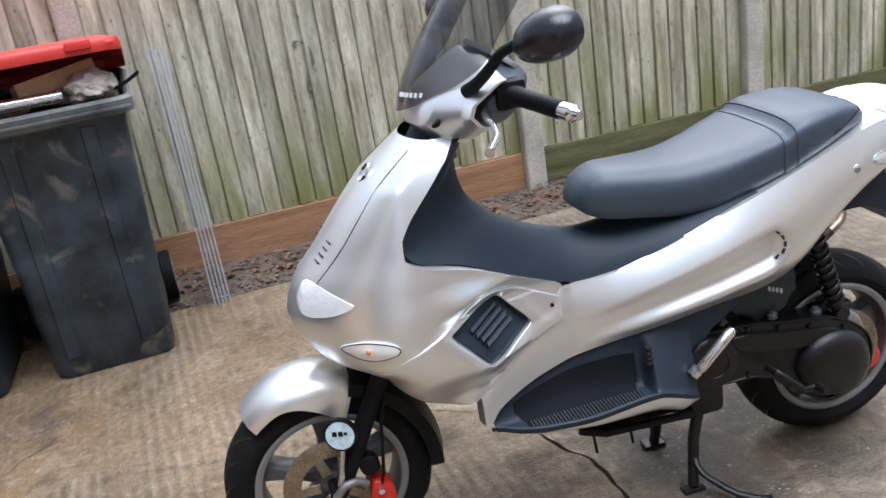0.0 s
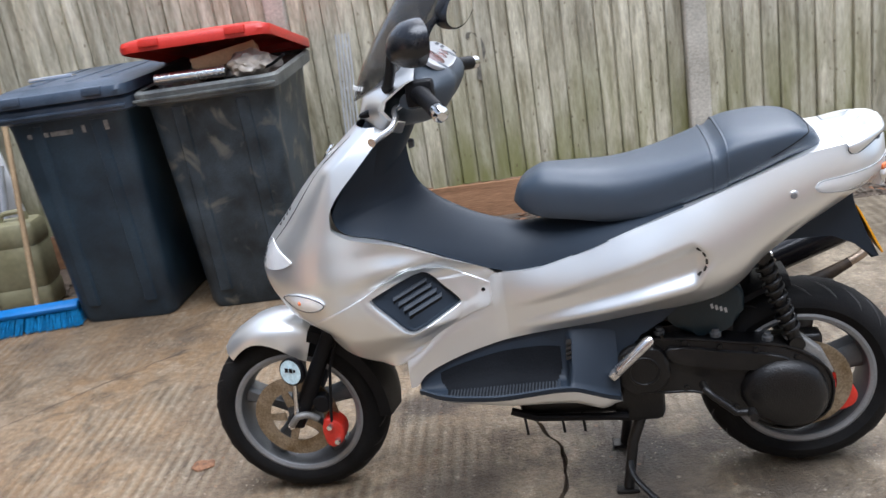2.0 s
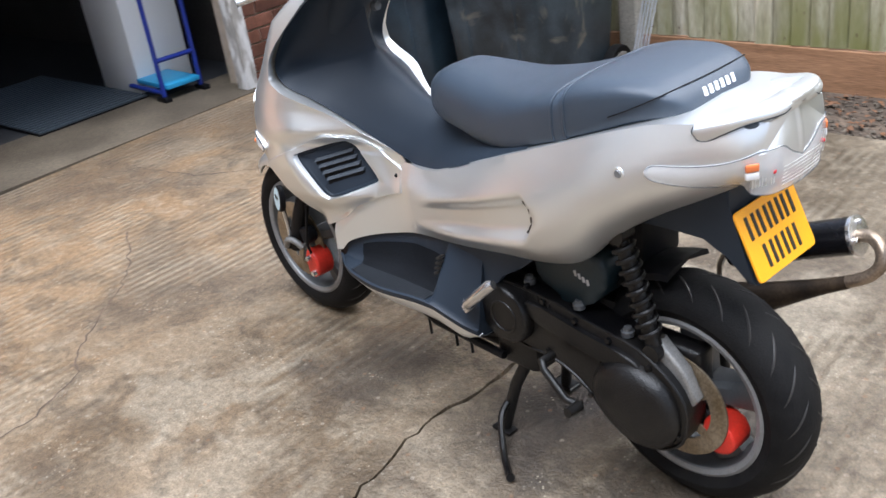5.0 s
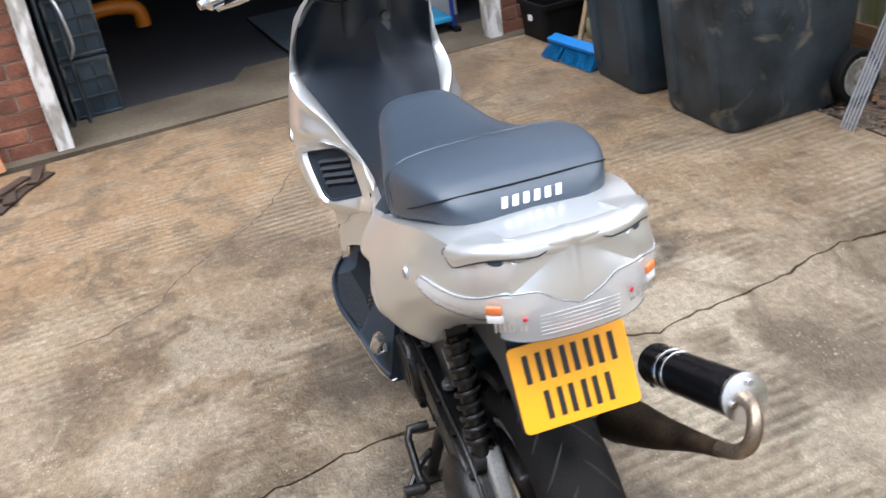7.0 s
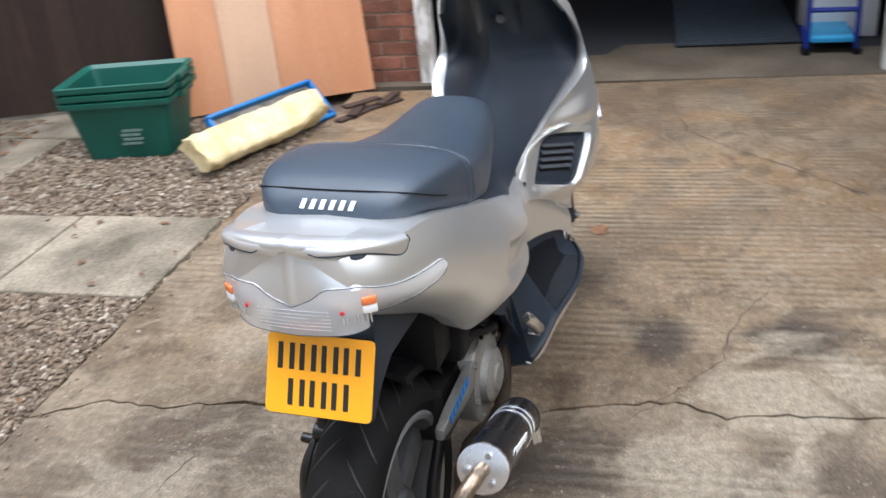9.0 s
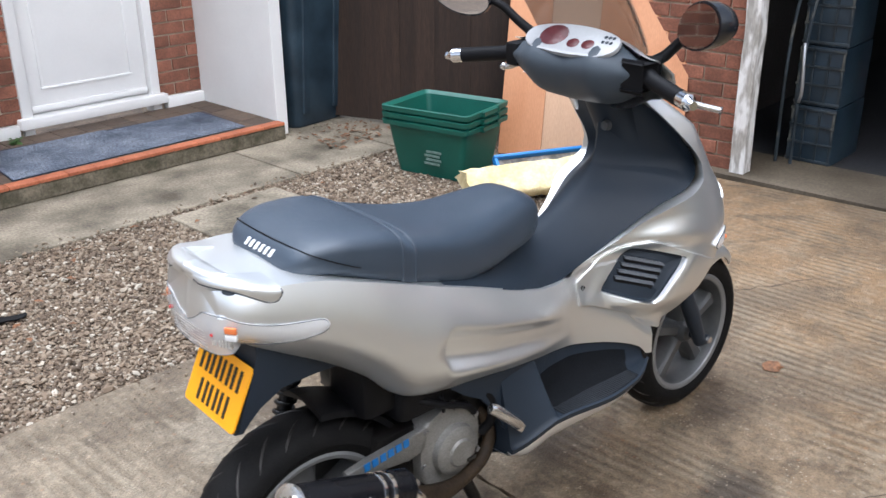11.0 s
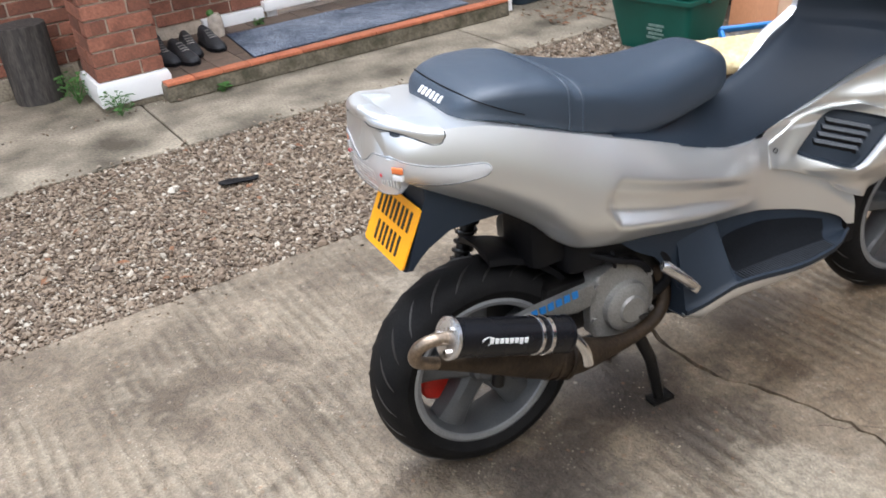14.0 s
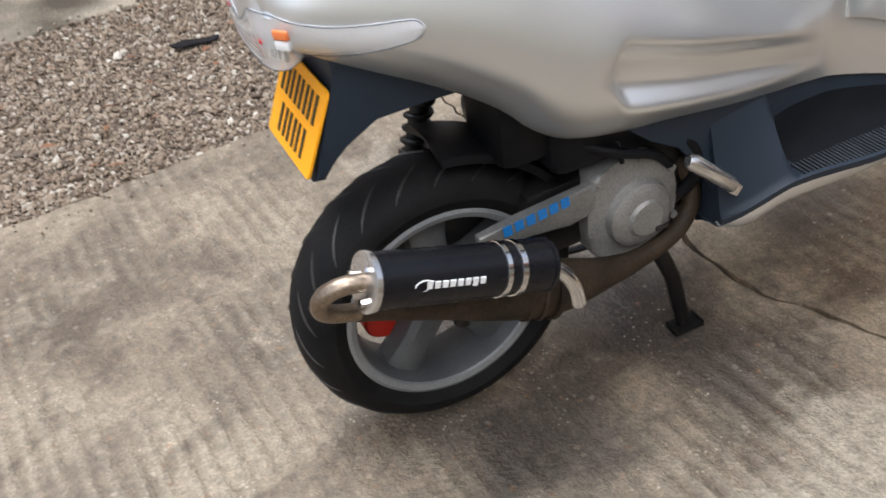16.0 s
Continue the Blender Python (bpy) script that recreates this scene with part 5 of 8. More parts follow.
boards = both(footboard, "footboard", GREY, "dark grey ribbed footboard", 50)
for ob, sgn in zip(boards, (1, -1)):
    b = bmesh.new()
    rows = []
    for x in np.linspace(0.582, 0.875, 24):
        row, yi, yo, ze = board_row(x)
        end = math.sqrt(max(0.0, 1 - (abs(x - 0.7285) / 0.149) ** 6))
        use = row[2:12] + [Vector((x, yo - 0.010, ze - 0.010))]
        rows.append([Vector((x, sgn * (p.y + 0.0008), p.z + 0.0010 - 0.004 * (1 - end))) for p in use])
    rings(b, rows, closed=False)
    sp("footboard_mat", b, FLOORMAT, "black rubber footboard lining", 40, ob)
    for k in range(34):
        x = 0.590 + k * 0.0078
        b = bmesh.new()
        inner, yo, ze = board_row(x)[1:]
        box(b, x - 0.0017, x + 0.0017, sgn * (inner + (yo - inner) * 0.50), sgn * (yo - 0.014), ze - 0.010, ze - 0.0062)
        sp("footboard_rib", b, RIBGREY, "", 30, ob)


def lip():
    b = bmesh.new()
    rows = []
    for x in np.linspace(0.450, 0.90, 30):
        yo, top = B_OUT(x) - 0.0035, B_EDGE(x) - 0.0145
        h = 0.003 + 0.034 * sstep(0.92, 0.52, x) * sstep(0.440, 0.50, x)
        rows.append([Vector((x, yo - 0.012, top + 0.002)), Vector((x, yo, top)), Vector((x, yo - 0.003, top - h * 0.6)), Vector((x, yo - 0.014, top - h)), Vector((x, yo - 0.06, top - h - 0.004))])
    rings(b, rows, closed=False)
    return b


both(lip, "sill_trim", SILVER, "silver trim under the footboard", 50)
UNDER = [(0.64, 0.455), (0.46, 0.482), (0.29, 0.500), (0.345, 0.455), (0.395, 0.425), (0.435, 0.375), (0.452, 0.335), (0.470, 0.315), (0.53, 0.318), (0.565, 0.345), (0.58, 0.40)]
both(lambda: patch(UNDER, lambda x, z: min(0.134 - 0.10 * max(0, 0.36 - x) + 0.012 * sstep(0.36, 0.30, abs(x - 0.5)), fair_y(x, T_BOT(x) + 0.003) - 0.006) + 0.02 * sstep(0.40, 0.30, z), 0.02, 0.014), "under_panel", GREY, "dark grey under panel", 50)
for k in range(4):
    b = bmesh.new()
    box(b, -0.006, 0.006, 0.150, 0.176 - k * 0.003, 0, 0.005, pose(0.562 - k * 0.001, 0, 0.395 + k * 0.011, 0, 20, 0))
    sp("vent_slot", b, INK, "", 30)
# slots round the rear end of the left scoop
for k in range(5):
    a = radians(-52 + 26 * k)
    x, z = 0.283 - 0.040 * math.cos(a), 0.612 + 0.037 * math.sin(a)
    b = boxed(-0.003, 0.003, -0.004, 0.0016, -0.0062, 0.0062, 0.001, Matrix.Translation((x, fair_y(x, z), z)) @ Euler((0, a, 0)).to_matrix().to_4x4())
    sp("scoop_slot", b, INK, "", 30)

# ---- frame, stand, engine ----
b = bmesh.new()
tube(b, [(0.80, 0.05, 0.30), (0.45, 0.06, 0.255), (0.32, 0.05, 0.29)], 0.016, 10)
tube(b, [(0.80, -0.05, 0.30), (0.45, -0.06, 0.255), (0.32, -0.05, 0.29)], 0.016, 10)
box(b, 0.36, 0.70, -0.06, 0.105, 0.205, 0.30, None, 0.015)
box(b, 0.30, 0.86, -0.09, 0.09, 0.30, 0.42)
sp("frame", b, ENGINE, "black tubular frame under the floor", 40)
b = bmesh.new()
tube(b, [(0.72, 0.112, 0.235), (0.66, 0.116, 0.215), (0.44, 0.118, 0.205)], 0.010, 8)
for x in (0.69, 0.60, 0.55):
    tube(b, [(x, 0.114, 0.225), (x - 0.004, 0.116, 0.170)], 0.0035, 6)
sp("under_bracket", b, BLACK, "", 40)
b = bmesh.new()
for sgn in (1, -1):
    fy = 0.125 if sgn > 0 else 0.085
    tube(b, [(0.39, 0.065 * sgn, 0.23), (0.435, 0.5 * (0.07 + fy) * sgn, 0.12), (0.455, fy * sgn, 0.012)], [0.016, 0.014, 0.013], 10)
    box(b, 0.43, 0.485, sgn * (fy - 0.013), sgn * (fy + 0.017), 0.001, 0.010, None, 0.003)
tube(b, [(0.40, -0.07, 0.20), (0.40, 0.07, 0.20)], 0.011, 10)
tube(b, smoothed([(0.445, 0.12, 0.08), (0.44, 0.15, 0.055), (0.39, 0.20, 0.02), (0.345, 0.235, 0.012), (0.322, 0.25, 0.016)], 4, False), [0.008] * 16 + [0.010], 8)
sp("centre_stand", b, ENGINE, "black centre stand", 40)

CVT = [(0.452, 0.385), (0.43, 0.405), (0.38, 0.405), (0.30, 0.400), (0.18, 0.380), (0.075, 0.362), (0.00, 0.315), (-0.028, 0.262), (-0.018, 0.195), (0.03, 0.158), (0.09, 0.150), (0.155, 0.182), (0.215, 0.235), (0.285, 0.262), (0.36, 0.265), (0.43, 0.280), (0.462, 0.330)]
b = bmesh.new()
slab(b, xz(CVT, 3), 0.058, 0.125, "y", 0.010)
engine = sp("transmission_case", b, ENGINE, "oily black transmission cover", 45)
b = bmesh.new()
BELL = xz([(0.080, 0.335), (0.15, 0.312), (0.180, 0.255), (0.150, 0.198), (0.085, 0.160), (0.015, 0.172), (-0.018, 0.230), (0.008, 0.305)], 4)
rings(b, [[Vector((0.078 + (x - 0.078) * k, y, 0.245 + (z - 0.245) * k)) for x, z in BELL] for k, y in ((1.0, 0.108), (1.0, 0.126), (0.965, 0.139), (0.88, 0.150), (0.72, 0.158), (0.45, 0.163), (0.12, 0.165))])
sp("clutch_cover", b, ENGINE, "", 45, engine)
b = bmesh.new()
slab(b, xz([(0.452, 0.375), (0.42, 0.402), (0.37, 0.395), (0.335, 0.350), (0.345, 0.295), (0.39, 0.272), (0.435, 0.290), (0.46, 0.33)], 4), 0.115, 0.150, "y", 0.012)
sp("variator_cover", b, ENGINE, "", 45, engine)
b = bmesh.new()
slab(b, xz([(0.335, 0.385), (0.20, 0.362), (0.09, 0.345), (0.07, 0.325), (0.14, 0.312), (0.26, 0.330), (0.33, 0.345)], 3), 0.12, 0.137, "y", 0.006)
sp("case_ridge", b, ENGINE, "", 45, engine)
b = bmesh.new()
rim_ = [Vector((x, 0.1245, z)) for x, z in xz(CVT, 3)]
tube(b, rim_ + rim_[:1], 0.0035, 6)
sp("case_flange", b, ENGINE, "", 40, engine)
for k in range(9):
    x = 0.345 - 0.03 * k
    b = boxed(-0.003, 0.003, 0.070, 0.128, 0.0, 0.016, 0.001, pose(x, 0, 0.398 - 0.011 * k - 0.0009 * k * k, 0, 10, 0))
    sp("case_rib", b, ENGINE, "", 30, engine)
for x, z in ((0.352, 0.408), (0.225, 0.392), (0.11, 0.372)):
    b = bmesh.new()
    lathe(b, [(0.0, 0.018), (0.008, 0.018), (0.009, 0.012), (0.013, 0.010), (0.013, 0.0)], (x, 0.105, z), "z", 10)
    sp("casing_nut", b, RIM, "dark casing nut", 30, engine)
b = bmesh.new()
lathe(b, [(0.030, 0.149), (0.032, 0.152), (0.036, 0.152), (0.038, 0.149)], (0.395, 0, 0.335), "y", 32)
sp("cover_ring", b, ENGINE, "", 40, engine)
b = bmesh.new()
slab(b, [(0.075, 0.375), (0.045, 0.385), (-0.01, 0.335), (-0.035, 0.28), (-0.02, 0.255), (0.01, 0.275), (0.04, 0.32)], 0.075, 0.105, "y", 0.008)
sp("hub_casting", b, CASE, "grey alloy hub casting", 40, engine)
for x, z in ((0.42, 0.40), (0.30, 0.392), (0.22, 0.375), (0.14, 0.36), (0.05, 0.335), (-0.01, 0.21), (0.05, 0.163), (0.19, 0.215), (0.30, 0.275), (0.44, 0.295)):
    b = bmesh.new()
    lathe(b, [(0.0, 0.008), (0.006, 0.008), (0.0065, 0.0), (0.0, -0.002)], (x, 0.124, z), "y", 6)
    sp("case_bolt", b, ENGINE, "", 30, engine)
b = bmesh.new()
tube(b, [(0.265, 0.150, 0.292), (0.262, 0.185, 0.296), (0.25, 0.192, 0.285), (0.20, 0.192, 0.238), (0.165, 0.190, 0.236)], [0.010, 0.009, 0.008, 0.008, 0.010], 10)
tube(b, [(0.165, 0.192, 0.238), (0.165, 0.228, 0.242)], [0.011, 0.010], 10)
sp("kick_starter", b, ENGINE, "worn black kick starter lever", 40)
b = bmesh.new()
lathe(b, [(0.026, 0.0), (0.034, 0.005), (0.028, 0.012), (0.036, 0.018), (0.029, 0.026), (0.037, 0.033), (0.03, 0.04), (0.036, 0.048), (0.03, 0.056)], (0.455, 0.095, 0.318), "x", 20)
sp("air_hose", b, BLACK, "black ribbed air hose", 30)
b = bmesh.new()
slab(b, xz([(0.345, 0.475), (0.30, 0.410), (0.235, 0.395), (0.175, 0.425), (0.155, 0.480), (0.18, 0.515), (0.27, 0.505)], 4), 0.02, 0.105, "y", 0.014)
airbox = sp("air_filter_box", b, TEAL, "dark teal air filter box", 45)
for k in range(4):
    b = bmesh.new()
    box(b, 0, 0.006, 0.1045, 0.1062, 0, 0.012, pose(0.225 - k * 0.010, 0, 0.462 - k * 0.004, 0, 12, 0))
    sp("print_bar", b, DIAL, "pale printed bar", 30, airbox)
for kind, size, bevel in (("engine_block", (0.16, 0.46, -0.085, 0.06, 0.27, 0.40), 0.02), ("cylinder_head", (0.30, 0.44, -0.07, 0.07, 0.40, 0.47), 0.02), ("rear_casing", (-0.02, 0.20, 0.02, 0.07, 0.28, 0.36), 0.01), ("battery_box", (0.16, 0.34, -0.07, 0.07, 0.50, 0.60), 0.03), ("cooling_shroud", (0.34, 0.47, -0.105, 0.04, 0.30, 0.465), 0.02), ("sump", (0.35, 0.475, -0.04, 0.11, 0.178, 0.30), 0.02)):
    sp(kind, boxed(*size, bevel), ENGINE, "black engine block" if kind == "engine_block" else "", 45)
# added plate, darkens the gaps between the rear spokes like shade
b = bmesh.new()
lathe(b, [(0.0, 0.034), (0.05, 0.034), (0.058, 0.026), (0.060, 0.018), (0.05, 0.012), (0.0, 0.012)], (0.03, 0, 0.240), "y", 36)
sp("spoke_backing", b, BLACK, "black plate added inside the rear wheel", 40)
b = bmesh.new()
box(b, 0.125, 0.22, -0.095, 0.03, 0.455, 0.60, None, 0.02)
box(b, 0.20, 0.47, -0.112, 0.0, 0.425, 0.55, None, 0.02)
sp("under_tray", b, BLACK, "black plastic tray under the seat", 45)
for path, r in (([(0.24, -0.10, 0.47), (0.30, -0.125, 0.445), (0.36, -0.125, 0.42), (0.40, -0.11, 0.38)], 0.008), ([(0.36, -0.115, 0.47), (0.42, -0.13, 0.42), (0.44, -0.125, 0.36), (0.42, -0.11, 0.32)], 0.011), ([(0.30, -0.08, 0.46), (0.305, -0.115, 0.455), (0.31, -0.115, 0.42)], 0.004)):
    b = bmesh.new()
    tube(b, smoothed(path, 5, False), r, 10)
    sp("engine_hose", b, BLACK, "black rubber hose", 40)
b = bmesh.new()
rows = []
for k in range(17):
    a = radians(20 + 66 * k / 16)
    d = Vector((math.cos(a), 0, math.sin(a)))
    o = Vector((0.03, 0, 0.240)) + d * (0.252 + 0.010 * k / 16)
    rows.append([o + d * dz + Vector((0, y, 0)) for y, dz in ((-0.066, -0.016), (-0.062, -0.004), (-0.045, 0.003), (0, 0.006), (0.045, 0.003), (0.062, -0.004), (0.066, -0.016), (0.060, -0.014), (0, 0.001), (-0.060, -0.014))])
rings(b, rows)
sp("inner_fender", b, BLACK, "black plastic inner fender", 45)
for sgn, y in ((1, 0.105),):
    top, bot = Vector((0.118, y, 0.585)), Vector((0.048, y, 0.362))
    b = bmesh.new()
    tube(b, [top, bot], 0.012, 12)
    tube(b, [top + Vector((0, -0.018, 0)), top + Vector((0, 0.018, 0))], 0.02, 12)
    tube(b, [bot + Vector((0, -0.018, 0)), bot + Vector((0, 0.018, 0))], 0.018, 12)
    d = bot - top
    tube(b, [top + d * 0.12, top + d * 0.95], 0.0155, 14)
    shock = sp("shock_absorber", b, ENGINE, "black rear shock absorber", 40)
    b = bmesh.new()
    u = d.normalized()
    s1 = u.orthogonal().normalized()
    s2 = u.cross(s1)
    pts = []
    for k in range(9 * 14 + 1):
        a = 2 * math.pi * k / 14
        pts.append(top + d * (0.10 + 0.80 * k / (9 * 14)) + 0.0195 * (math.cos(a) * s1 + math.sin(a) * s2))
    tube(b, pts, 0.0048, 6)
    sp("coil_spring", b, ENGINE, "", 60, shock)

# right side: crankcase cover, arm and exhaust
b = bmesh.new()
slab(b, xz([(0.235, 0.395), (0.265, 0.425), (0.325, 0.440), (0.375, 0.405), (0.392, 0.335), (0.370, 0.262), (0.315, 0.235), (0.262, 0.255), (0.232, 0.30)], 4), -0.062, -0.112, "y", 0.010)
crank = sp("crankcase_cover", b, CASE, "grey cast alloy crankcase cover", 45)
b = bmesh.new()
lathe(b, [(0.0, -0.132), (0.045, -0.132), (0.055, -0.126), (0.058, -0.112)], (0.318, 0, 0.332), "y", 32)
sp("cover_boss", b, CASE, "", 40, crank)
b = bmesh.new()
lathe(b, [(0.0, -0.137), (0.028, -0.137), (0.034, -0.131)], (0.322, 0, 0.328), "y", 28)
sp("cover_disc", b, CASE, "", 40, crank)
b = bmesh.new()
box(b, 0.335, 0.360, -0.140, -0.136, 0.300, 0.309, None, 0.003)
sp("timing_slot", b, INK, "", 30, crank)
for x, z in ((0.245, 0.40), (0.325, 0.428), (0.38, 0.39), (0.385, 0.30), (0.35, 0.248), (0.27, 0.262), (0.238, 0.32)):
    b = bmesh.new()
    lathe(b, [(0.0, -0.118), (0.007, -0.118), (0.0075, -0.110)], (x, 0, z), "y", 6)
    sp("cover_bolt", b, CASE, "", 30, crank)
b = bmesh.new()
slab(b, [(0.255, 0.412), (0.245, 0.360), (0.20, 0.352), (0.10, 0.367), (0.05, 0.372), (0.048, 0.394), (0.10, 0.399), (0.18, 0.405)], -0.095, -0.112, "y", 0.005)
arm = sp("swing_arm", b, CASE, "grey alloy rear arm", 40)
for ob in (crank, arm):
    ob.location = (0.020, 0, -0.013)
b = bmesh.new()
tube(b, [(0.075, -0.10, 0.385), (0.02, -0.095, 0.30), (0.012, -0.09, 0.238)], [0.010, 0.012, 0.014], 10)
sp("arm_stay", b, ENGINE, "black arm stay", 40, arm)
for k in range(6):
    b = bmesh.new()
    x = 0.088 + k * 0.0195
    box(b, 0, 0.014, -0.1145, -0.1125, 0, 0.017, pose(x, 0, 0.381 + 0.10 * (x - 0.088), 0, -6, 0))
    sp("print_bar", b, BLUE, "blue printed bar", 30, arm)
muf_a, muf_b = Vector((-0.138, -0.252, 0.494)), Vector((0.096, -0.240, 0.406))
d = (muf_b - muf_a)
b = bmesh.new()
tube(b, [muf_a, muf_a + d * 0.002, muf_a + d * 0.998, muf_b], [0.034, 0.036, 0.036, 0.034], 32)
muffler = sp("muffler", b, MUFF, "black exhaust silencer can", 40)
for t0, t1, r, m_ in ((-0.035, 0.0, 0.0385, ALLOY), (0.70, 0.735, 0.0375, CHROME), (0.79, 0.83, 0.0375, CHROME), (1.0, 1.03, 0.037, MUFF)):
    b = bmesh.new()
    tube(b, [muf_a + d * t0, muf_a + d * (t0 + 0.004), muf_a + d * (t1 - 0.004), muf_a + d * t1], [r - 0.003, r, r, r - 0.003], 32)
    sp("muffler_band" if t0 > 0 and t0 < 1 else "end_cap", b, m_, "bright metal end cap" if t0 < 0 else "", 40, muffler)
u = d.normalized()
s1 = u.cross(Vector((0, 1, 0))).normalized()
s2 = u.cross(s1)
for k in range(3):
    a = 2 * math.pi * k / 3 + 0.4
    o = muf_a - u * 0.008 + 0.024 * (math.cos(a) * s1 + math.sin(a) * s2)
    b = bmesh.new()
    tube(b, [o, o - u * 0.008], 0.005, 6)
    sp("cap_bolt", b, CHROME, "", 30, muffler)
for k in range(8):
    t = 0.27 + k * 0.043
    o = muf_a + d * t + Vector((0, -0.0350, 0.010))
    b = bmesh.new()
    box(b, -0.0036, 0.0036, -0.0012, 0.0012, -0.0045 - 0.002 * (k == 6), 0.0045 + 0.002 * (k == 0), Matrix.Translation(o) @ pose(0, 0, 0, 0, 19, 0))
    sp("print_bar", b, WHITE, "white printed bar", 30, muffler)
b = bmesh.new()
o = muf_a + d * 0.235 + Vector((0, -0.0352, 0.010))
ring_ = [o + Vector((0.011 * math.cos(a), 0, 0.0075 * math.sin(a))) for a in (radians(30 + 300 * k / 24) for k in range(25))]
tube(b, ring_, 0.0009, 5)
sp("print_ring", b, WHITE, "thin white printed ring", 40, muffler)
b = bmesh.new()
tube(b, smoothed([(0.100, -0.242, 0.402), (0.122, -0.246, 0.388), (0.139, -0.252, 0.358), (0.143, -0.256, 0.328)], 5, False), 0.011, 14)
sp("tail_pipe", b, CHROME, "bright curved tail pipe", 50, muffler)
b = bmesh.new()
tube(b, smoothed([(-0.135, -0.252, 0.493), (-0.168, -0.249, 0.500), (-0.193, -0.238, 0.487), (-0.199, -0.226, 0.460), (-0.180, -0.214, 0.436), (-0.13, -0.205, 0.412)], 6, False), 0.0120, 16)
exhaust = sp("exhaust_bend", b, BRONZE, "heat-stained exhaust bend", 50)
b = bmesh.new()
tube(b, smoothed([(-0.15, -0.208, 0.420), (-0.08, -0.198, 0.388), (0.0, -0.182, 0.352), (0.08, -0.172, 0.318), (0.16, -0.160, 0.285), (0.24, -0.150, 0.262), (0.33, -0.140, 0.252), (0.41, -0.125, 0.268), (0.442, -0.112, 0.315), (0.425, -0.092, 0.375), (0.385, -0.06, 0.41)], 5, False),
     [0.013 + 0.030 * sstep(0, 0.36, t) - 0.028 * sstep(0.36, 0.62, t) for t in np.linspace(0, 1, 51)], 20)
sp("expansion_chamber", b, RUST, "rusty brown expansion chamber", 50, exhaust)
for t in (0.0, 0.02, 0.045):
    o = Vector((0.10 + t, -0.168, 0.308 - t * 0.4))
    b = bmesh.new()
    tube(b, [o, o + Vector((0.006, -0.001, -0.002))], 0.0445, 24)
    sp("weld_ring", b, RUST, "", 50, exhaust)

# passenger pegs
for sgn in (1, -1):
    b = bmesh.new()
    tube(b, [(0.455, 0.185 * sgn, 0.358), (0.452, 0.192 * sgn, 0.366), (0.380, 0.190 * sgn, 0.432), (0.372, 0.188 * sgn, 0.436)], [0.010, 0.012, 0.013, 0.009], 12)
    box(b, -0.012, 0.012, -0.012, 0.012, -0.010, 0.010, pose(0.462, 0.180 * sgn, 0.352, 0, 40, 0), 0.004)
    sp("passenger_peg", b, ALLOY, "folded bright alloy passenger peg", 40)

# plate carrier and plate
b = bmesh.new()
slab(b, [(0.10, 0.60), (0.06, 0.64), (-0.02, 0.69), (-0.085, 0.70), (-0.084, 0.664), (-0.139, 0.545), (-0.122, 0.542), (-0.09, 0.585), (-0.04, 0.61), (0.03, 0.605)], -0.084, 0.084, "y", 0.006)
sp("plate_carrier", b, GREY, "dark grey plate carrier", 45)
plate_m = Matrix.Translation((-0.1195, 0, 0.607)) @ Euler((0, radians(25), 0)).to_matrix().to_4x4()
b = bmesh.new()
hw, hh, cr = 0.087, 0.061, 0.008
out = []
for cy, cz, a0 in ((hw - cr, hh - cr, 0), (-hw + cr, hh - cr, 90), (-hw + cr, -hh + cr, 180), (hw - cr, -hh + cr, 270)):
    out += [(cy + cr * math.cos(radians(a0 + a)), cz + cr * math.sin(radians(a0 + a))) for a in (0, 30, 60, 90)]
slab(b, out, -0.0025, 0.0015, "x", 0.0006)
bmesh.ops.transform(b, matrix=plate_m, verts=b.verts[:])
plate = sp("number_plate", b, YELLOW, "yellow rear plate with dark bars", 30)
for zc, n, ys in ((0.027, 4, (0.055, 0.019, -0.017, -0.053)), (-0.027, 3, (0.036, 0.0, -0.036))):
    for y in ys:
        b = bmesh.new()
        box(b, -0.0036, -0.0024, y - 0.0136, y - 0.0056, zc - 0.0200, zc + 0.0200)
        box(b, -0.0036, -0.0024, y + 0.0056, y + 0.0136, zc - 0.0200, zc + 0.0200)
        bmesh.ops.transform(b, matrix=plate_m, verts=b.verts[:])
        sp("plate_bar", b, INK, "", 30, plate)
b = bmesh.new()
box(b, -0.150, -0.130, -0.03, 0.03, 0.704, 0.712, None, 0.003)
sp("plate_light", b, AMBER, "", 30)

# ---- front end ----
FX, FZ = 1.285, 0.236
b = bmesh.new()
rows = []
for k in range(20):
    a = radians(52 + 58 * k / 19)
    r = 0.255 + 0.012 * math.sin(math.pi * k / 19)
    d = Vector((math.cos(a), 0, math.sin(a)))
    o = Vector((FX, 0, FZ)) + d * r
    t = k / 19
    w = 0.058 + 0.026 * math.sin(math.pi * min(1, t * 0.75 + 0.12))
    drop = 0.035 + 0.055 * sstep(0.25, 0.95, t)
    rows.append([o + d * dz + Vector((0, y, 0)) for y, dz in ((-w, -drop), (-w, -0.03), (-w * 0.92, -0.012), (-w * 0.6, 0.002), (0, 0.008), (w * 0.6, 0.002), (w * 0.92, -0.012), (w, -0.03), (w, -drop), (w - 0.006, -drop), (w - 0.008, -0.03), (0, 0.0), (-w + 0.008, -0.03), (-w + 0.006, -drop))])
rings(b, rows)
fender = sp("front_fender", b, SILVER, "silver front mudguard", 50)
b = bmesh.new()
rows = []
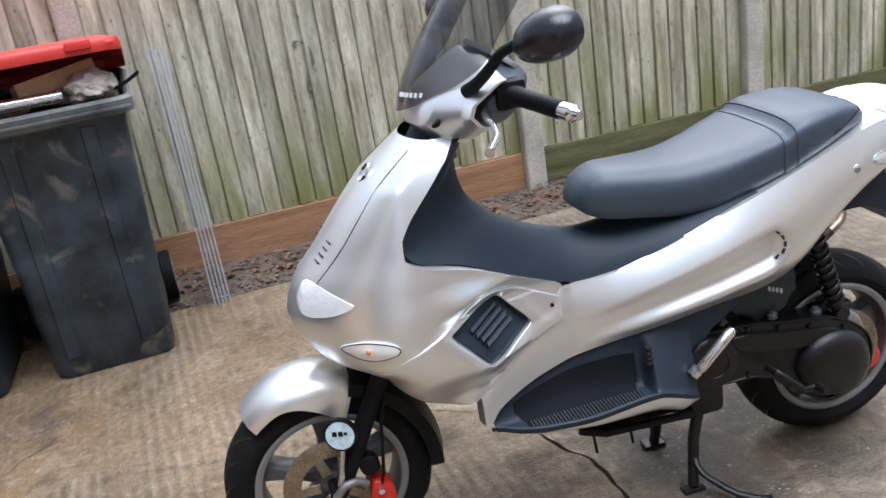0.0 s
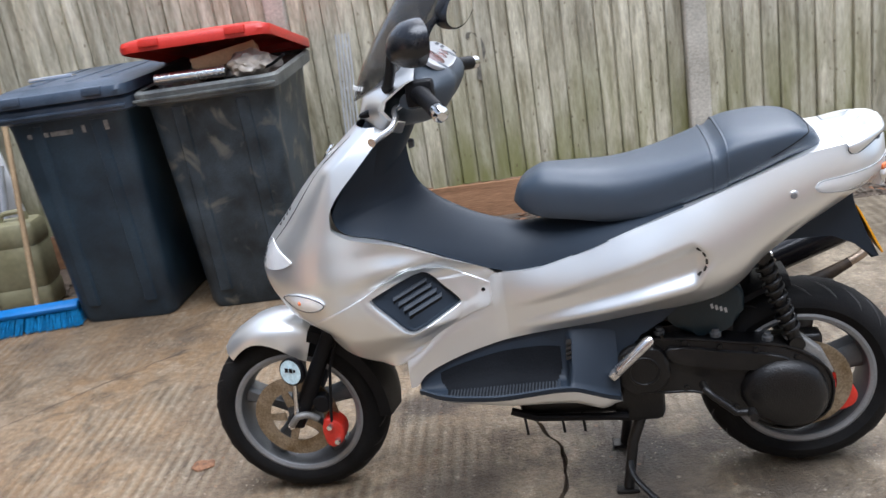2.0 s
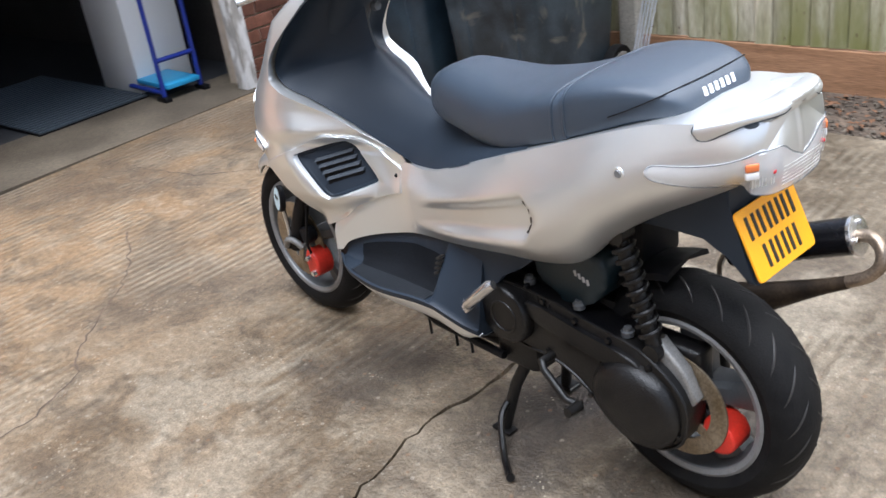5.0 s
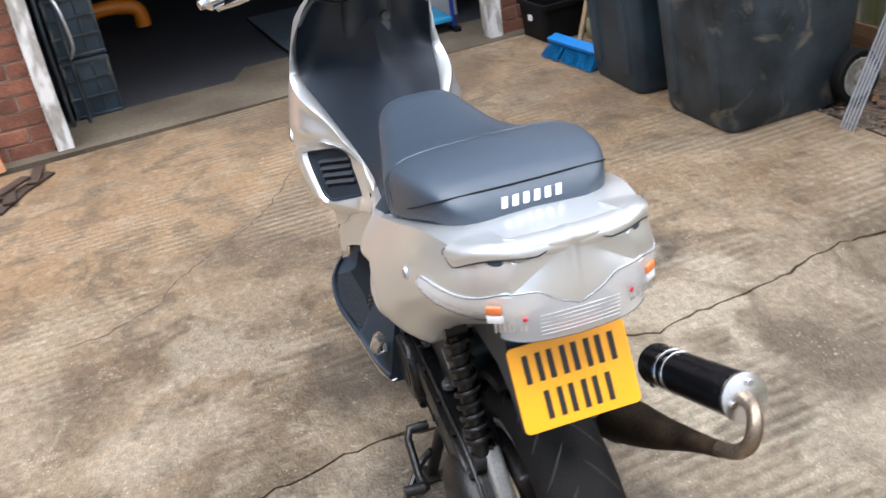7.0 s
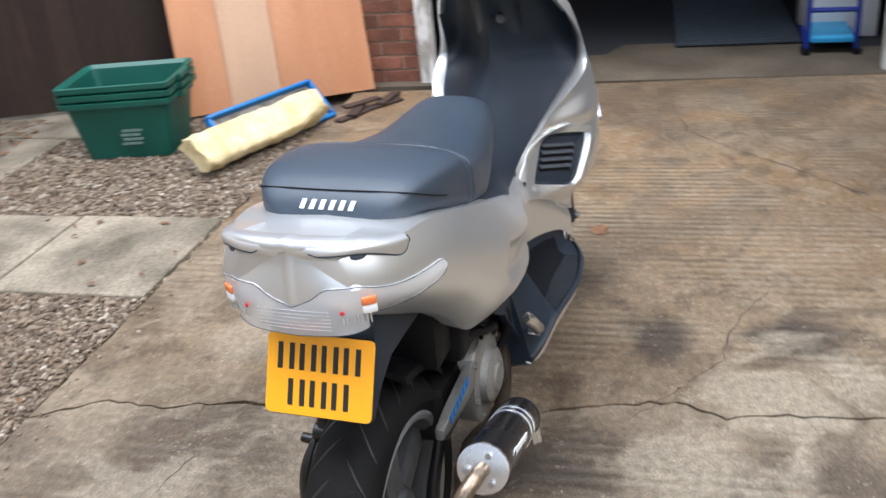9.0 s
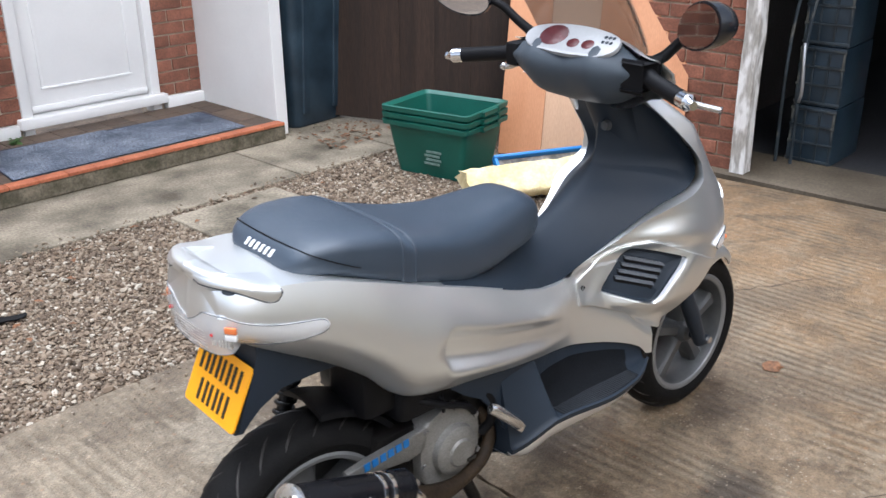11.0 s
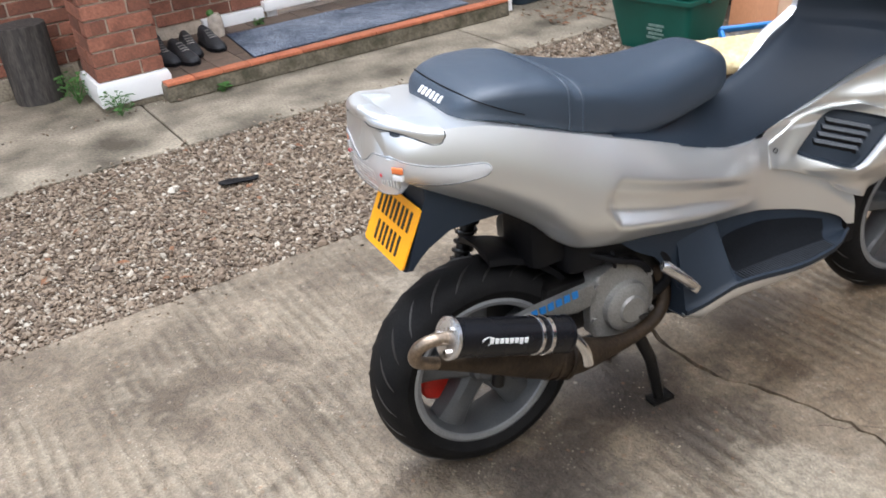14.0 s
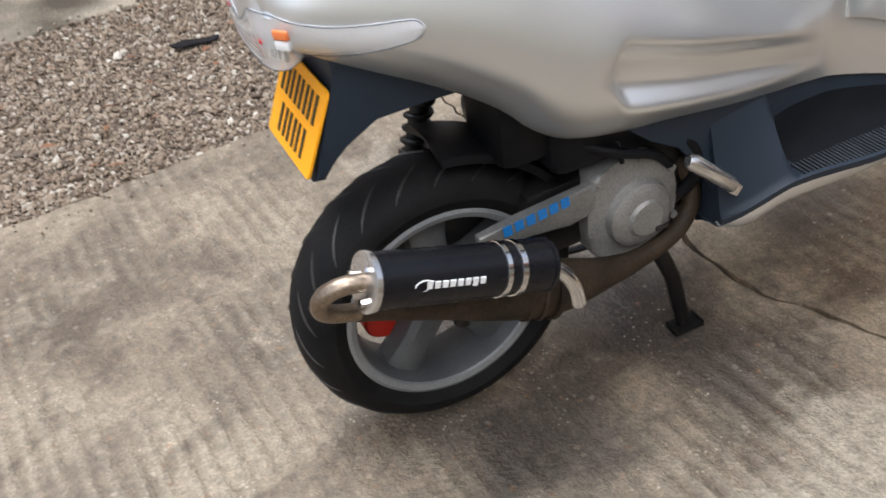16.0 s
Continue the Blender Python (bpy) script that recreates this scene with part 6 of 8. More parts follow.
for k in range(14):
    a = radians(108 + 75 * k / 13)
    d = Vector((math.cos(a), 0, math.sin(a)))
    o = Vector((FX, 0, FZ)) + d * 0.262
    w = 0.072
    rows.append([o + d * dz + Vector((0, y, 0)) for y, dz in ((-w, -0.04), (-w, -0.01), (0, 0.004), (w, -0.01), (w, -0.04), (w - 0.006, -0.036), (0, -0.004), (-w + 0.006, -0.036))])
rings(b, rows)
sp("mud_flap", b, BLACK, "black rear part of the front mudguard", 50, fender)
for sgn in (1, -1):
    b = bmesh.new()
    tube(b, [(1.10, 0.078 * sgn, 0.56), (1.165, 0.084 * sgn, 0.44), (1.225, 0.088 * sgn, 0.325), (1.278, 0.088 * sgn, 0.225)], [0.019, 0.019, 0.022, 0.018], 16)
    tube(b, [(1.285, 0.04 * sgn, FZ), (1.285, 0.108 * sgn, FZ)], [0.014, 0.013], 14)
    fork = sp("fork_leg", b, BLACK if sgn > 0 else GREY, "black front fork leg", 40)
    b = bmesh.new()
    tube(b, [(1.285, 0.104 * sgn, FZ), (1.285, 0.116 * sgn, FZ)], 0.010, 6)
    sp("axle_nut", b, ALLOY, "", 30, fork)
b = bmesh.new()
slab(b, xz([(1.204, 0.238), (1.182, 0.240), (1.160, 0.222), (1.156, 0.192), (1.170, 0.168), (1.196, 0.160), (1.210, 0.185)], 3), 0.05, 0.104, "y", 0.007)
sp("brake_caliper", b, RED, "red front brake caliper", 40)
b = bmesh.new()
slab(b, xz([(-0.034, 0.228), (-0.068, 0.230), (-0.094, 0.202), (-0.086, 0.170), (-0.050, 0.158), (-0.028, 0.190)], 4), 0.016, 0.074, "y", 0.007)
sp("brake_caliper", b, RED, "red rear brake caliper", 40)
b = bmesh.new()
tube(b, [(1.19, 0.09, 0.20), (1.175, 0.112, 0.27), (1.16, 0.10, 0.38), (1.12, 0.07, 0.50)], 0.004, 8)
sp("brake_hose", b, BLACK, "", 50)
disc_m = look((1.250, 0.122, 0.392), (1.00, -0.6, 0.28))
b = bmesh.new()
lathe(b, [(0.0, 0.006), (0.031, 0.006), (0.036, 0.004), (0.036, -0.008), (0.0, -0.008)], (0, 0, 0), "z", 32)
bmesh.ops.transform(b, matrix=disc_m, verts=b.verts[:])
holder = sp("tax_disc_holder", b, BLACK, "round tax disc holder with a blue disc", 40)
b = bmesh.new()
lathe(b, [(0.0, 0.0075), (0.031, 0.0072)], (0, 0, 0), "z", 32)
bmesh.ops.transform(b, matrix=disc_m, verts=b.verts[:])
sp("tax_disc", b, mat("disc_paper", (0.48, 0.62, 0.66), 0.35, 0, 0.25, 60, 0, 200), "pale blue paper disc", 40, holder)
b = bmesh.new()
for x0, z0, w_, h_ in ((-0.016, -0.001, 0.010, 0.011), (-0.003, -0.001, 0.010, 0.011), (0.009, 0.001, 0.007, 0.007)):
    box(b, x0, x0 + w_, z0, z0 + h_, 0.0078, 0.0084)
bmesh.ops.transform(b, matrix=disc_m, verts=b.verts[:])
sp("disc_bars", b, BLACK, "", 30, holder)
b = bmesh.new()
tube(b, [(1.25, 0.118, 0.362), (1.262, 0.108, 0.30), (1.27, 0.10, 0.25)], [0.006, 0.006, 0.010], 8)
sp("disc_bracket", b, ALLOY, "", 40, holder)
# lamps on the nose
HL = [(1.248, 0.726), (1.272, 0.698), (1.278, 0.672), (1.262, 0.662), (1.212, 0.674), (1.178, 0.690), (1.184, 0.699), (1.215, 0.715)]
both(lambda: patch(xz(HL, 4), lambda x, z: apron_w(min(x, A_FRONT(z) - 0.002), z) + 0.004, 0.012, 0.012), "headlight", HEADLENS, "clear pointed headlight", 60)
IND = [(1.215, 0.605), (1.185, 0.582), (1.15, 0.577), (1.115, 0.585), (1.105, 0.598), (1.13, 0.612), (1.175, 0.618)]
inds = both(lambda: patch(xz(IND, 4), lambda x, z: apron_w(x, z) + 0.008 + 0.006 * sstep(0, 0.02, inside_distance((x, z), IND)), 0.010, 0.012), "front_indicator", HEADLENS, "clear front indicator", 60)
for ob, sgn in zip(inds, (1, -1)):
    b = bmesh.new()
    rim_ = [Vector((x, sgn * (apron_w(x, z) + 0.0075), z)) for x, z in xz(IND, 4)]
    tube(b, rim_ + rim_[:1], 0.0013, 6)
    sp("lens_gasket", b, GREY, "", 40, ob)
    b = bmesh.new()
    bmesh.ops.create_uvsphere(b, u_segments=10, v_segments=6, radius=0.006, matrix=Matrix.Translation((1.165, sgn * (apron_w(1.165, 0.598) + 0.010), 0.60)))
    sp("indicator_bulb", b, AMBER, "", 60, ob)
for sgn in (1, -1):
    for k in range(4):
        x = 1.178 + 0.012 * k
        z = 0.792 - 0.0115 * k
        b = bmesh.new()
        y = 0.052 * sgn
        xs_ = A_FRONT(z) - 0.012
        tube(b, [(xs_ + 0.004, y - 0.013, z), (xs_ + 0.001, y + 0.013, z)], 0.0022, 6)
        sp("nose_slot", b, INK, "", 40)
b = bmesh.new()
o = Vector((A_FRONT(0.905) + 0.002, 0, 0.905))
lathe(b, [(0.016, 0.0), (0.020, 0.004), (0.024, 0.0)], (0, 0, 0), "z", 24)
bmesh.ops.transform(b, matrix=Matrix.Translation(o) @ Euler((0, radians(52), 0)).to_matrix().to_4x4(), verts=b.verts[:])
sp("nose_badge", b, CHROME, "round bright badge", 40)
for sgn in (1, -1):
    b = bmesh.new()
    pts = []
    for z in np.linspace(0.70, 0.955, 16):
        y = 0.085 + 0.02 * math.sin((z - 0.70) / 0.255 * math.pi)
        xx = A_FRONT(z)
        for i in range(60):
            if apron_w(xx, z) >= y:
                break
            xx -= 0.002
        pts.append((xx + 0.001, y * sgn, z))
    tube(b, pts, 0.0010, 6)
    sp("panel_seam", b, BLACK, "", 40)

# ---- handlebar, instruments, screen, mirrors ----
b = bmesh.new()
rows = []
HS = [(0.965, 1.000), (0.945, 1.035), (0.90, 1.062), (0.865, 1.092), (0.825, 1.100), (0.785, 1.078), (0.765, 1.045), (0.785, 1.000), (0.825, 0.965), (0.90, 0.955), (0.945, 0.970)]
for k in range(25):
    y = -0.185 + 0.37 * k / 24
    t = abs(y) / 0.185
    s = 1 - 0.62 * sstep(0.40, 1.0, t)
    cx, cz = 0.845 - 0.03 * t, 1.025 + 0.018 * t
    rows.append([Vector((cx + (x - 0.855) * s, y, cz + (z - 1.025) * s)) for x, z in xz(HS, 3)])
rings(b, rows)
bars = sp("handlebar_cover", b, BARGREY, "dark grey handlebar cover", 50)
b = bmesh.new()
rows = []
for k in range(33):
    y = -0.20 + 0.40 * k / 32
    t = abs(y) / 0.20
    s = 1.04 - 0.50 * sstep(0.35, 1.0, t)
    cx, cz = 0.848 - 0.02 * t, 1.025 + 0.012 * t
    rows.append([Vector((cx + (x - 0.855) * s, y, cz + (z - 1.025) * s)) for x, z in ((0.905, 0.945), (0.955, 0.958), (0.985, 0.995), (0.970, 1.034), (0.920, 1.066), (0.880, 1.092), (0.850, 1.104))])
rings(b, rows, closed=False)
for g in bmesh.ops.extrude_face_region(b, geom=b.faces[:])["geom"]:
    if isinstance(g, bmesh.types.BMVert):
        g.co.x -= 0.008
sp("handlebar_fairing", b, SILVER, "silver front handlebar fairing", 50, bars)
for sgn in (1, -1):
    b = bmesh.new()
    bmesh.ops.create_uvsphere(b, u_segments=18, v_segments=8, radius=1, matrix=Matrix.Translation((0.945, 0.128 * sgn, 1.008)) @ Euler((0, radians(-20), radians(-38 * sgn))).to_matrix().to_4x4() @ Matrix.Diagonal((0.006, 0.024, 0.009, 1)))
    sp("fairing_slot", b, BLACK, "dark oval slot", 50, bars)
dash_m = Matrix.Translation((0.790, 0, 1.100)) @ Euler((0, radians(-38), 0)).to_matrix().to_4x4()
b = bmesh.new()
slab(b, [(p[0], p[1]) for p in smoothed([(x, y, 0) for x, y in ((-0.034, -0.10), (-0.040, -0.05), (-0.042, 0), (-0.040, 0.05), (-0.034, 0.10), (-0.010, 0.128), (0.022, 0.118), (0.036, 0.06), (0.040, 0), (0.036, -0.06), (0.022, -0.118), (-0.010, -0.128))], 4)], -0.006, 0.004, "z", 0.002)
bmesh.ops.transform(b, matrix=dash_m, verts=b.verts[:])
dash = sp("instrument_panel", b, DIAL, "pale grey instrument panel with three dark dials", 40, bars)
for x, y, r in ((0.004, 0.052, 0.038), (-0.010, -0.012, 0.0165), (-0.008, -0.052, 0.0165)):
    b = bmesh.new()
    lathe(b, [(0.0, 0.0052), (r - 0.003, 0.0052), (r, 0.0042)], (0, 0, 0), "z", 32)
    bmesh.ops.transform(b, matrix=dash_m @ Matrix.Translation((x, y, 0)) @ Matrix.Diagonal((0.78, 1, 1, 1)), verts=b.verts[:])
    sp("dial", b, DIALRED, "dark red dial", 30, dash)
for k in range(6):
    b = bmesh.new()
    lathe(b, [(0.0, 0.0052), (0.0045, 0.0048)], (0, 0, 0), "z", 12)
    bmesh.ops.transform(b, matrix=dash_m @ Matrix.Translation((0.018 - 0.014 * (k % 2), -0.085 - 0.011 * (k // 2), 0)), verts=b.verts[:])
    sp("warning_light", b, GREY, "", 30, dash)
for sgn in (1, -1):
    b = bmesh.new()
    tube(b, [(0.822, 0.165 * sgn, 1.050), (0.800, 0.205 * sgn, 1.044), (0.797, 0.212 * sgn, 1.043), (0.757, 0.312 * sgn, 1.030)], [0.020, 0.020, 0.0175, 0.0175], 18)
    grip = sp("grip", b, BLACK, "black rubber grip", 40, bars)
    b = bmesh.new()
    tube(b, [(0.757, 0.312 * sgn, 1.030), (0.748, 0.336 * sgn, 1.027), (0.745, 0.344 * sgn, 1.026), (0.741, 0.354 * sgn, 1.025)], [0.0165, 0.0175, 0.010, 0.009], 16)
    sp("bar_end", b, CHROME, "bright bar end weight", 40, grip)
    b = bmesh.new()
    tube(b, smoothed([(0.850, 0.170 * sgn, 1.030), (0.868, 0.190 * sgn, 1.020), (0.862, 0.225 * sgn, 1.008), (0.868, 0.262 * sgn, 0.995), (0.892, 0.300 * sgn, 0.985), (0.900, 0.316 * sgn, 0.982)], 4, False), [0.007] * 20 + [0.010], 10)
    sp("brake_lever", b, ALLOY, "bright alloy brake lever", 50, bars)
    b = bmesh.new()
    box(b, 0.78, 0.84, 0.155 * sgn, 0.195 * sgn, 1.020, 1.075, None, 0.008)
    sp("switch_block", b, BLACK, "", 40, bars)
    b = bmesh.new()
    tube(b, smoothed([(0.885, 0.150 * sgn, 1.062), (0.872, 0.185 * sgn, 1.080), (0.855, 0.225 * sgn, 1.110), (0.842, 0.262 * sgn, 1.140), (0.825, 0.29 * sgn, 1.155)], 5, False), [0.013 - 0.004 * (k / 20) for k in range(21)], 12)
    mirror = sp("mirror", b, BLACK, "black rear-view mirror on a curved stalk", 50)
    b = bmesh.new()
    rows = []
    for k in range(12):
        t = k / 11
        x = 0.765 + 0.068 * t
        s = math.sqrt(max(0.0, 1 - max(0, t - 0.12) ** 2 / 0.78)) if k < 11 else 0.12
        rows.append([Vector((x, sgn * (0.340 + 0.076 * s * math.cos(a) * (1.0 if math.cos(a) > 0 else 0.92)), 1.164 + 0.052 * s * math.sin(a) * (1.0 if math.sin(a) > 0 else 0.80) + 0.014 * s * math.cos(a))) for a in (2 * math.pi * i / 24 for i in range(24))])
    rings(b, rows)
    turn = Matrix.Translation((0.79, 0.34 * sgn, 1.17)) @ pose(0, 0, 0, 0, 0, 24 * sgn) @ Matrix.Translation((-0.79, -0.34 * sgn, -1.17))
    bmesh.ops.transform(b, matrix=turn, verts=b.verts[:])
    sp("mirror_shell", b, SHELL, "", 50, mirror)
    b = bmesh.new()
    ring = [Vector((0.7635, sgn * (0.340 + 0.070 * math.cos(a)), 1.164 + 0.047 * math.sin(a) * (1.0 if math.sin(a) > 0 else 0.80) + 0.012 * math.cos(a))) for a in (2 * math.pi * i / 32 for i in range(32))]
    b.faces.new([b.verts.new(turn @ p) for p in ring])
    sp("mirror_glass", b, MIRROR, "mirror glass", 30, mirror)
W_X = curve([(1.02, 1.000), (1.06, 0.985), (1.14, 0.938), (1.22, 0.878), (1.30, 0.815), (1.36, 0.76)])
W_W = curve([(1.02, 0.085), (1.05, 0.125), (1.12, 0.150), (1.20, 0.152), (1.28, 0.135), (1.33, 0.105), (1.36, 0.06)])
b = bmesh.new()
rows = []
for z in np.linspace(1.02, 1.36, 30):
    w = W_W(z)
    row = []
    for k in range(25):
        u = -1 + k / 12
        row.append(Vector((W_X(z) - 0.115 * abs(u) ** 2.2 * (w / 0.15), w * u, z + 0.03 * abs(u) ** 2 * sstep(1.12, 1.02, z))))
    rows.append(row)
rings(b, rows, closed=False)
for g in bmesh.ops.extrude_face_region(b, geom=b.faces[:])["geom"]:
    if isinstance(g, bmesh.types.BMVert):
        g.co.x -= 0.004
screen = sp("windscreen", b, SMOKE, "smoked plastic windscreen", 60)
for k in range(6):
    y = 0.030 + k * 0.0095
    zz = 1.050
    b = boxed(-0.001, 0.002, -0.0032, 0.0032, -0.0045, 0.0045, 0.0, Matrix.Translation((W_X(zz) - 0.115 * (y / W_W(zz)) ** 2.2 * (W_W(zz) / 0.15) + 0.003, y, zz + 0.006)) @ Euler((0, radians(-22), radians(18))).to_matrix().to_4x4())
    sp("print_bar", b, WHITE, "small white printed bar", 30, screen)
for x, z in ((1.188, 0.222), (1.175, 0.180)):
    b = bmesh.new()
    lathe(b, [(0.0, 0.116), (0.007, 0.116), (0.008, 0.110), (0.008, 0.10)], (x, 0, z), "y", 8)
    sp("caliper_bolt", b, ALLOY, "", 30)
b = bmesh.new()
slab(b, xz([(1.222, 0.300), (1.190, 0.305), (1.178, 0.278), (1.196, 0.258), (1.220, 0.268)], 4), 0.07, 0.10, "y", 0.006)
sp("caliper_bracket", b, BLACK, "black caliper bracket", 40)
b = bmesh.new()
tube(b, smoothed([(1.285, 0.112, 0.236), (1.262, 0.118, 0.262), (1.235, 0.112, 0.262), (1.215, 0.104, 0.245)], 4, False), 0.009, 10)
sp("axle_arm", b, CASE, "dull alloy axle arm", 40)

# ---- things in the yard ----
SOLEGREY = mat("stained_grey", (0.16, 0.15, 0.135), 0.7, 0, 0.4, 9, 0.4, 60, second=(0.36, 0.34, 0.31))


def bin_section(hx, y0, y1, z, r=0.05, n=4):
    """A rounded rectangle at a height."""
    out = []
    for cx, cy, a0 in ((hx - r, y1 - r, 0), (-hx + r, y1 - r, 90), (-hx + r, y0 + r, 180), (hx - r, y0 + r, 270)):
        out += [Vector((cx + r * math.cos(radians(a0 + 90 * k / n)), cy + r * math.sin(radians(a0 + 90 * k / n)), z)) for k in range(n + 1)]
    return out


def wheelie_bin(label, m, body_mat, rim_mat, lid_mat, lid_angle, group=""):
    """A two-wheeled bin, its front towards +y, standing at z = 0."""
    ob = thing("wheelie_bin", label, "bin", m @ Matrix.Diagonal((1, 1, 1.07, 1)), group)
    b = bmesh.new()
    secs = [bin_section(0.205, -0.52, 0.0, 0.002), bin_section(0.215, -0.53, 0.012, 0.03), bin_section(0.235, -0.575, 0.045, 0.45), bin_section(0.255, -0.62, 0.075, 0.82), bin_section(0.262, -0.635, 0.085, 0.86)]
    rings(b, secs)
    body = part("body", b, body_mat, ob, "", 40)
    b = bmesh.new()
    outer = [bin_section(0.262, -0.635, 0.085, 0.845), bin_section(0.290, -0.655, 0.115, 0.855), bin_section(0.292, -0.658, 0.118, 0.895), bin_section(0.280, -0.648, 0.105, 0.905), bin_section(0.268, -0.640, 0.095, 0.90)]
    rings(b, outer, True, False)
    part("rim", b, rim_mat, ob, "", 40)
    part("rim_rib", boxed(-0.285, 0.285, 0.112, 0.124, 0.868, 0.878, 0.002), rim_mat, body, "", 30)
    for sx in (-0.13, 0.13):
        b = bmesh.new()
        rings(b, [[Vector((sx + dx, y - 0.01 + dy, z)) for dx, dy in ((-0.03, 0), (-0.022, 0.014), (0.022, 0.014), (0.03, 0))] for z, y in ((0.08, 0.022), (0.45, 0.05), (0.83, 0.08))])
        part("front_rib", b, body_mat, body, "", 30)
    for sx in (-1, 1):
        b = bmesh.new()
        lathe(b, [(0.0, -0.022), (0.06, -0.022), (0.075, -0.024), (0.095, -0.024), (0.10, -0.018), (0.10, 0.018), (0.095, 0.024), (0.075, 0.024), (0.06, 0.022), (0.0, 0.022)], (sx * 0.245, -0.53, 0.101), "x", 28)
        wheel_ob = part("bin_wheel", b, RUBBER, ob, "", 30)
        b = bmesh.new()
        lathe(b, [(0.0, 0.004 * sx), (0.022, 0.004 * sx), (0.026, 0.0015 * sx), (0.050, 0.0015 * sx), (0.056, 0.004 * sx), (0.072, 0.004 * sx), (0.076, 0.0)], (sx * 0.2665, -0.53, 0.101), "x", 24)
        part("wheel_disc", b, SOLEGREY, wheel_ob, "", 30)
    b = bmesh.new()
    tube(b, [(-0.27, -0.53, 0.101), (0.27, -0.53, 0.101)], 0.012, 8)
    part("axle", b, GALV, ob, "", 40)
    b = bmesh.new()
    hinge = Matrix.Translation((0, -0.655, 0.925)) @ pose(0, 0, 0, lid_angle, 0, 0)
    secs = [bin_section(0.297, -0.01, 0.785, -0.022), bin_section(0.300, -0.012, 0.79, 0.0), bin_section(0.296, -0.005, 0.782, 0.016), bin_section(0.245, 0.05, 0.72, 0.034), bin_section(0.225, 0.075, 0.69, 0.036)]
    rings(b, secs, True, False)
    b.faces.new(b.verts[-20:])
    inner = [bin_section(0.292, -0.004, 0.780, -0.022), bin_section(0.286, 0.002, 0.772, 0.010), bin_section(0.22, 0.08, 0.69, 0.028)]
    rings(b, inner, True, False)
    bmesh.ops.transform(b, matrix=hinge, verts=b.verts[:])
    lid = part("lid", b, lid_mat, ob, "", 40)
    for sx in (-0.17, 0.17):
        part("lid_hinge", boxed(sx - 0.05, sx + 0.05, -0.03, 0.02, -0.01, 0.025, 0.006, hinge), lid_mat, lid, "", 30)
        part("lid_handle", boxed(sx - 0.04, sx + 0.04, 0.765, 0.80, -0.010, 0.020, 0.006, hinge), lid_mat, lid, "", 30)
    for k in range(3):
        part("lid_rib", boxed(-0.17 + 0.155 * k, -0.14 + 0.155 * k, 0.12, 0.62, 0.030, 0.0395, 0.003, hinge), lid_mat, lid, "", 30)
    return ob


wheelie_bin("dark grey wheelie bin with a red lid propped open by rubbish", yard(1.862, -1.56, 0, 1.5), GREYBIN, RIMGREY, REDLID, 10.5, "wheelie bins")
navy_bin = wheelie_bin("navy blue wheelie bin with its lid closed", yard(2.452, -1.545, 0, -1.5), NAVYBIN, NAVYLID, NAVYLID, 0.5, "wheelie bins")
wheelie_bin("navy blue wheelie bin in the corner behind the porch", house(2.80, 3.27, 0, 186), NAVYBIN, NAVYBIN, NAVYBIN, 0, "wheelie bins")

# scuffs and smears on the dark bin
_n, _l, _p = nodes_of(GREYBIN)
_old = _p.inputs["Base Color"].links[0].from_socket
_co, _nz, _rp, _mx = _n.new("ShaderNodeTexCoord"), _n.new("ShaderNodeTexNoise"), _n.new("ShaderNodeValToRGB"), _n.new("ShaderNodeMix")
_nz.inputs["Scale"].default_value, _nz.inputs["Detail"].default_value, _nz.inputs["Distortion"].default_value = 5.0, 8.0, 1.8
_l.new(_co.outputs["Object"], _nz.inputs["Vector"])
_rp.color_ramp.elements[0].position, _rp.color_ramp.elements[1].position = 0.55, 0.74
_l.new(_nz.outputs[0], _rp.inputs[0])
_mx.data_type = "RGBA"
_l.new(_rp.outputs[0], _mx.inputs[0])
_l.new(_old, _mx.inputs[6])
_mx.inputs[7].default_value = (0.20, 0.185, 0.145, 1)
_l.new(_mx.outputs[2], _p.inputs["Base Color"])

# worn pale print near the top of the navy bin
for x0, x1, h in ((-0.175, -0.105, 0.036), (-0.075, -0.06, 0.028), (-0.02, 0.075, 0.018), (0.085, 0.175, 0.018)):
    secs = [[Vector((x, 0.0745 + 0.081 * (z - 0.82) - 0.002 + d, z)) for d in (0.0, 0.004)] for x, z in ((x0, 0.785), (x0, 0.785 + h), (x1, 0.785 + h), (x1, 0.785))]
    b = bmesh.new()
    rings(b, [[p[0] for p in secs], [p[1] for p in secs]])
    part("print_bar", b, SOLEGREY, navy_bin, "worn pale printed bar", 30)

# rubbish in the open bin
R = yard(1.862, -1.56, 0.064, 1.5)


def loose(name, label, category, bm, material, m, smooth=35, kind="", group=""):
    ob = part(name, bm, material, None, label, smooth)
    ob.matrix_world = m
    return tagged(ob, "", category, group, kind)


b = bmesh.new()
box(b, -0.13, 0.13, -0.13, 0.09, -0.03, 0.03, None, 0.004)
loose("cardboard_flap", "brown cardboard box sticking out of the bin", "cardboard", b, CARD, R @ pose(-0.06, -0.08, 0.965, 10, 8, 12))
b = bmesh.new()
bmesh.ops.create_icosphere(b, subdivisions=4, radius=1)
for v in b.verts:
    k = 1 + 0.22 * noise.noise(v.co * 2.3) + 0.12 * noise.noise(v.co * 6)
    v.co = Vector((v.co.x * 0.085 * k, v.co.y * 0.10 * k, v.co.z * 0.055 * k))
loose("plastic_wrap", "crumpled clear plastic wrapping in the bin", "packaging", b, PLASTICBAG, R @ pose(-0.17, -0.01, 0.938))
b = bmesh.new()
tube(b, [(-0.14, 0, 0), (0.14, 0, 0.005)], 0.022, 14)
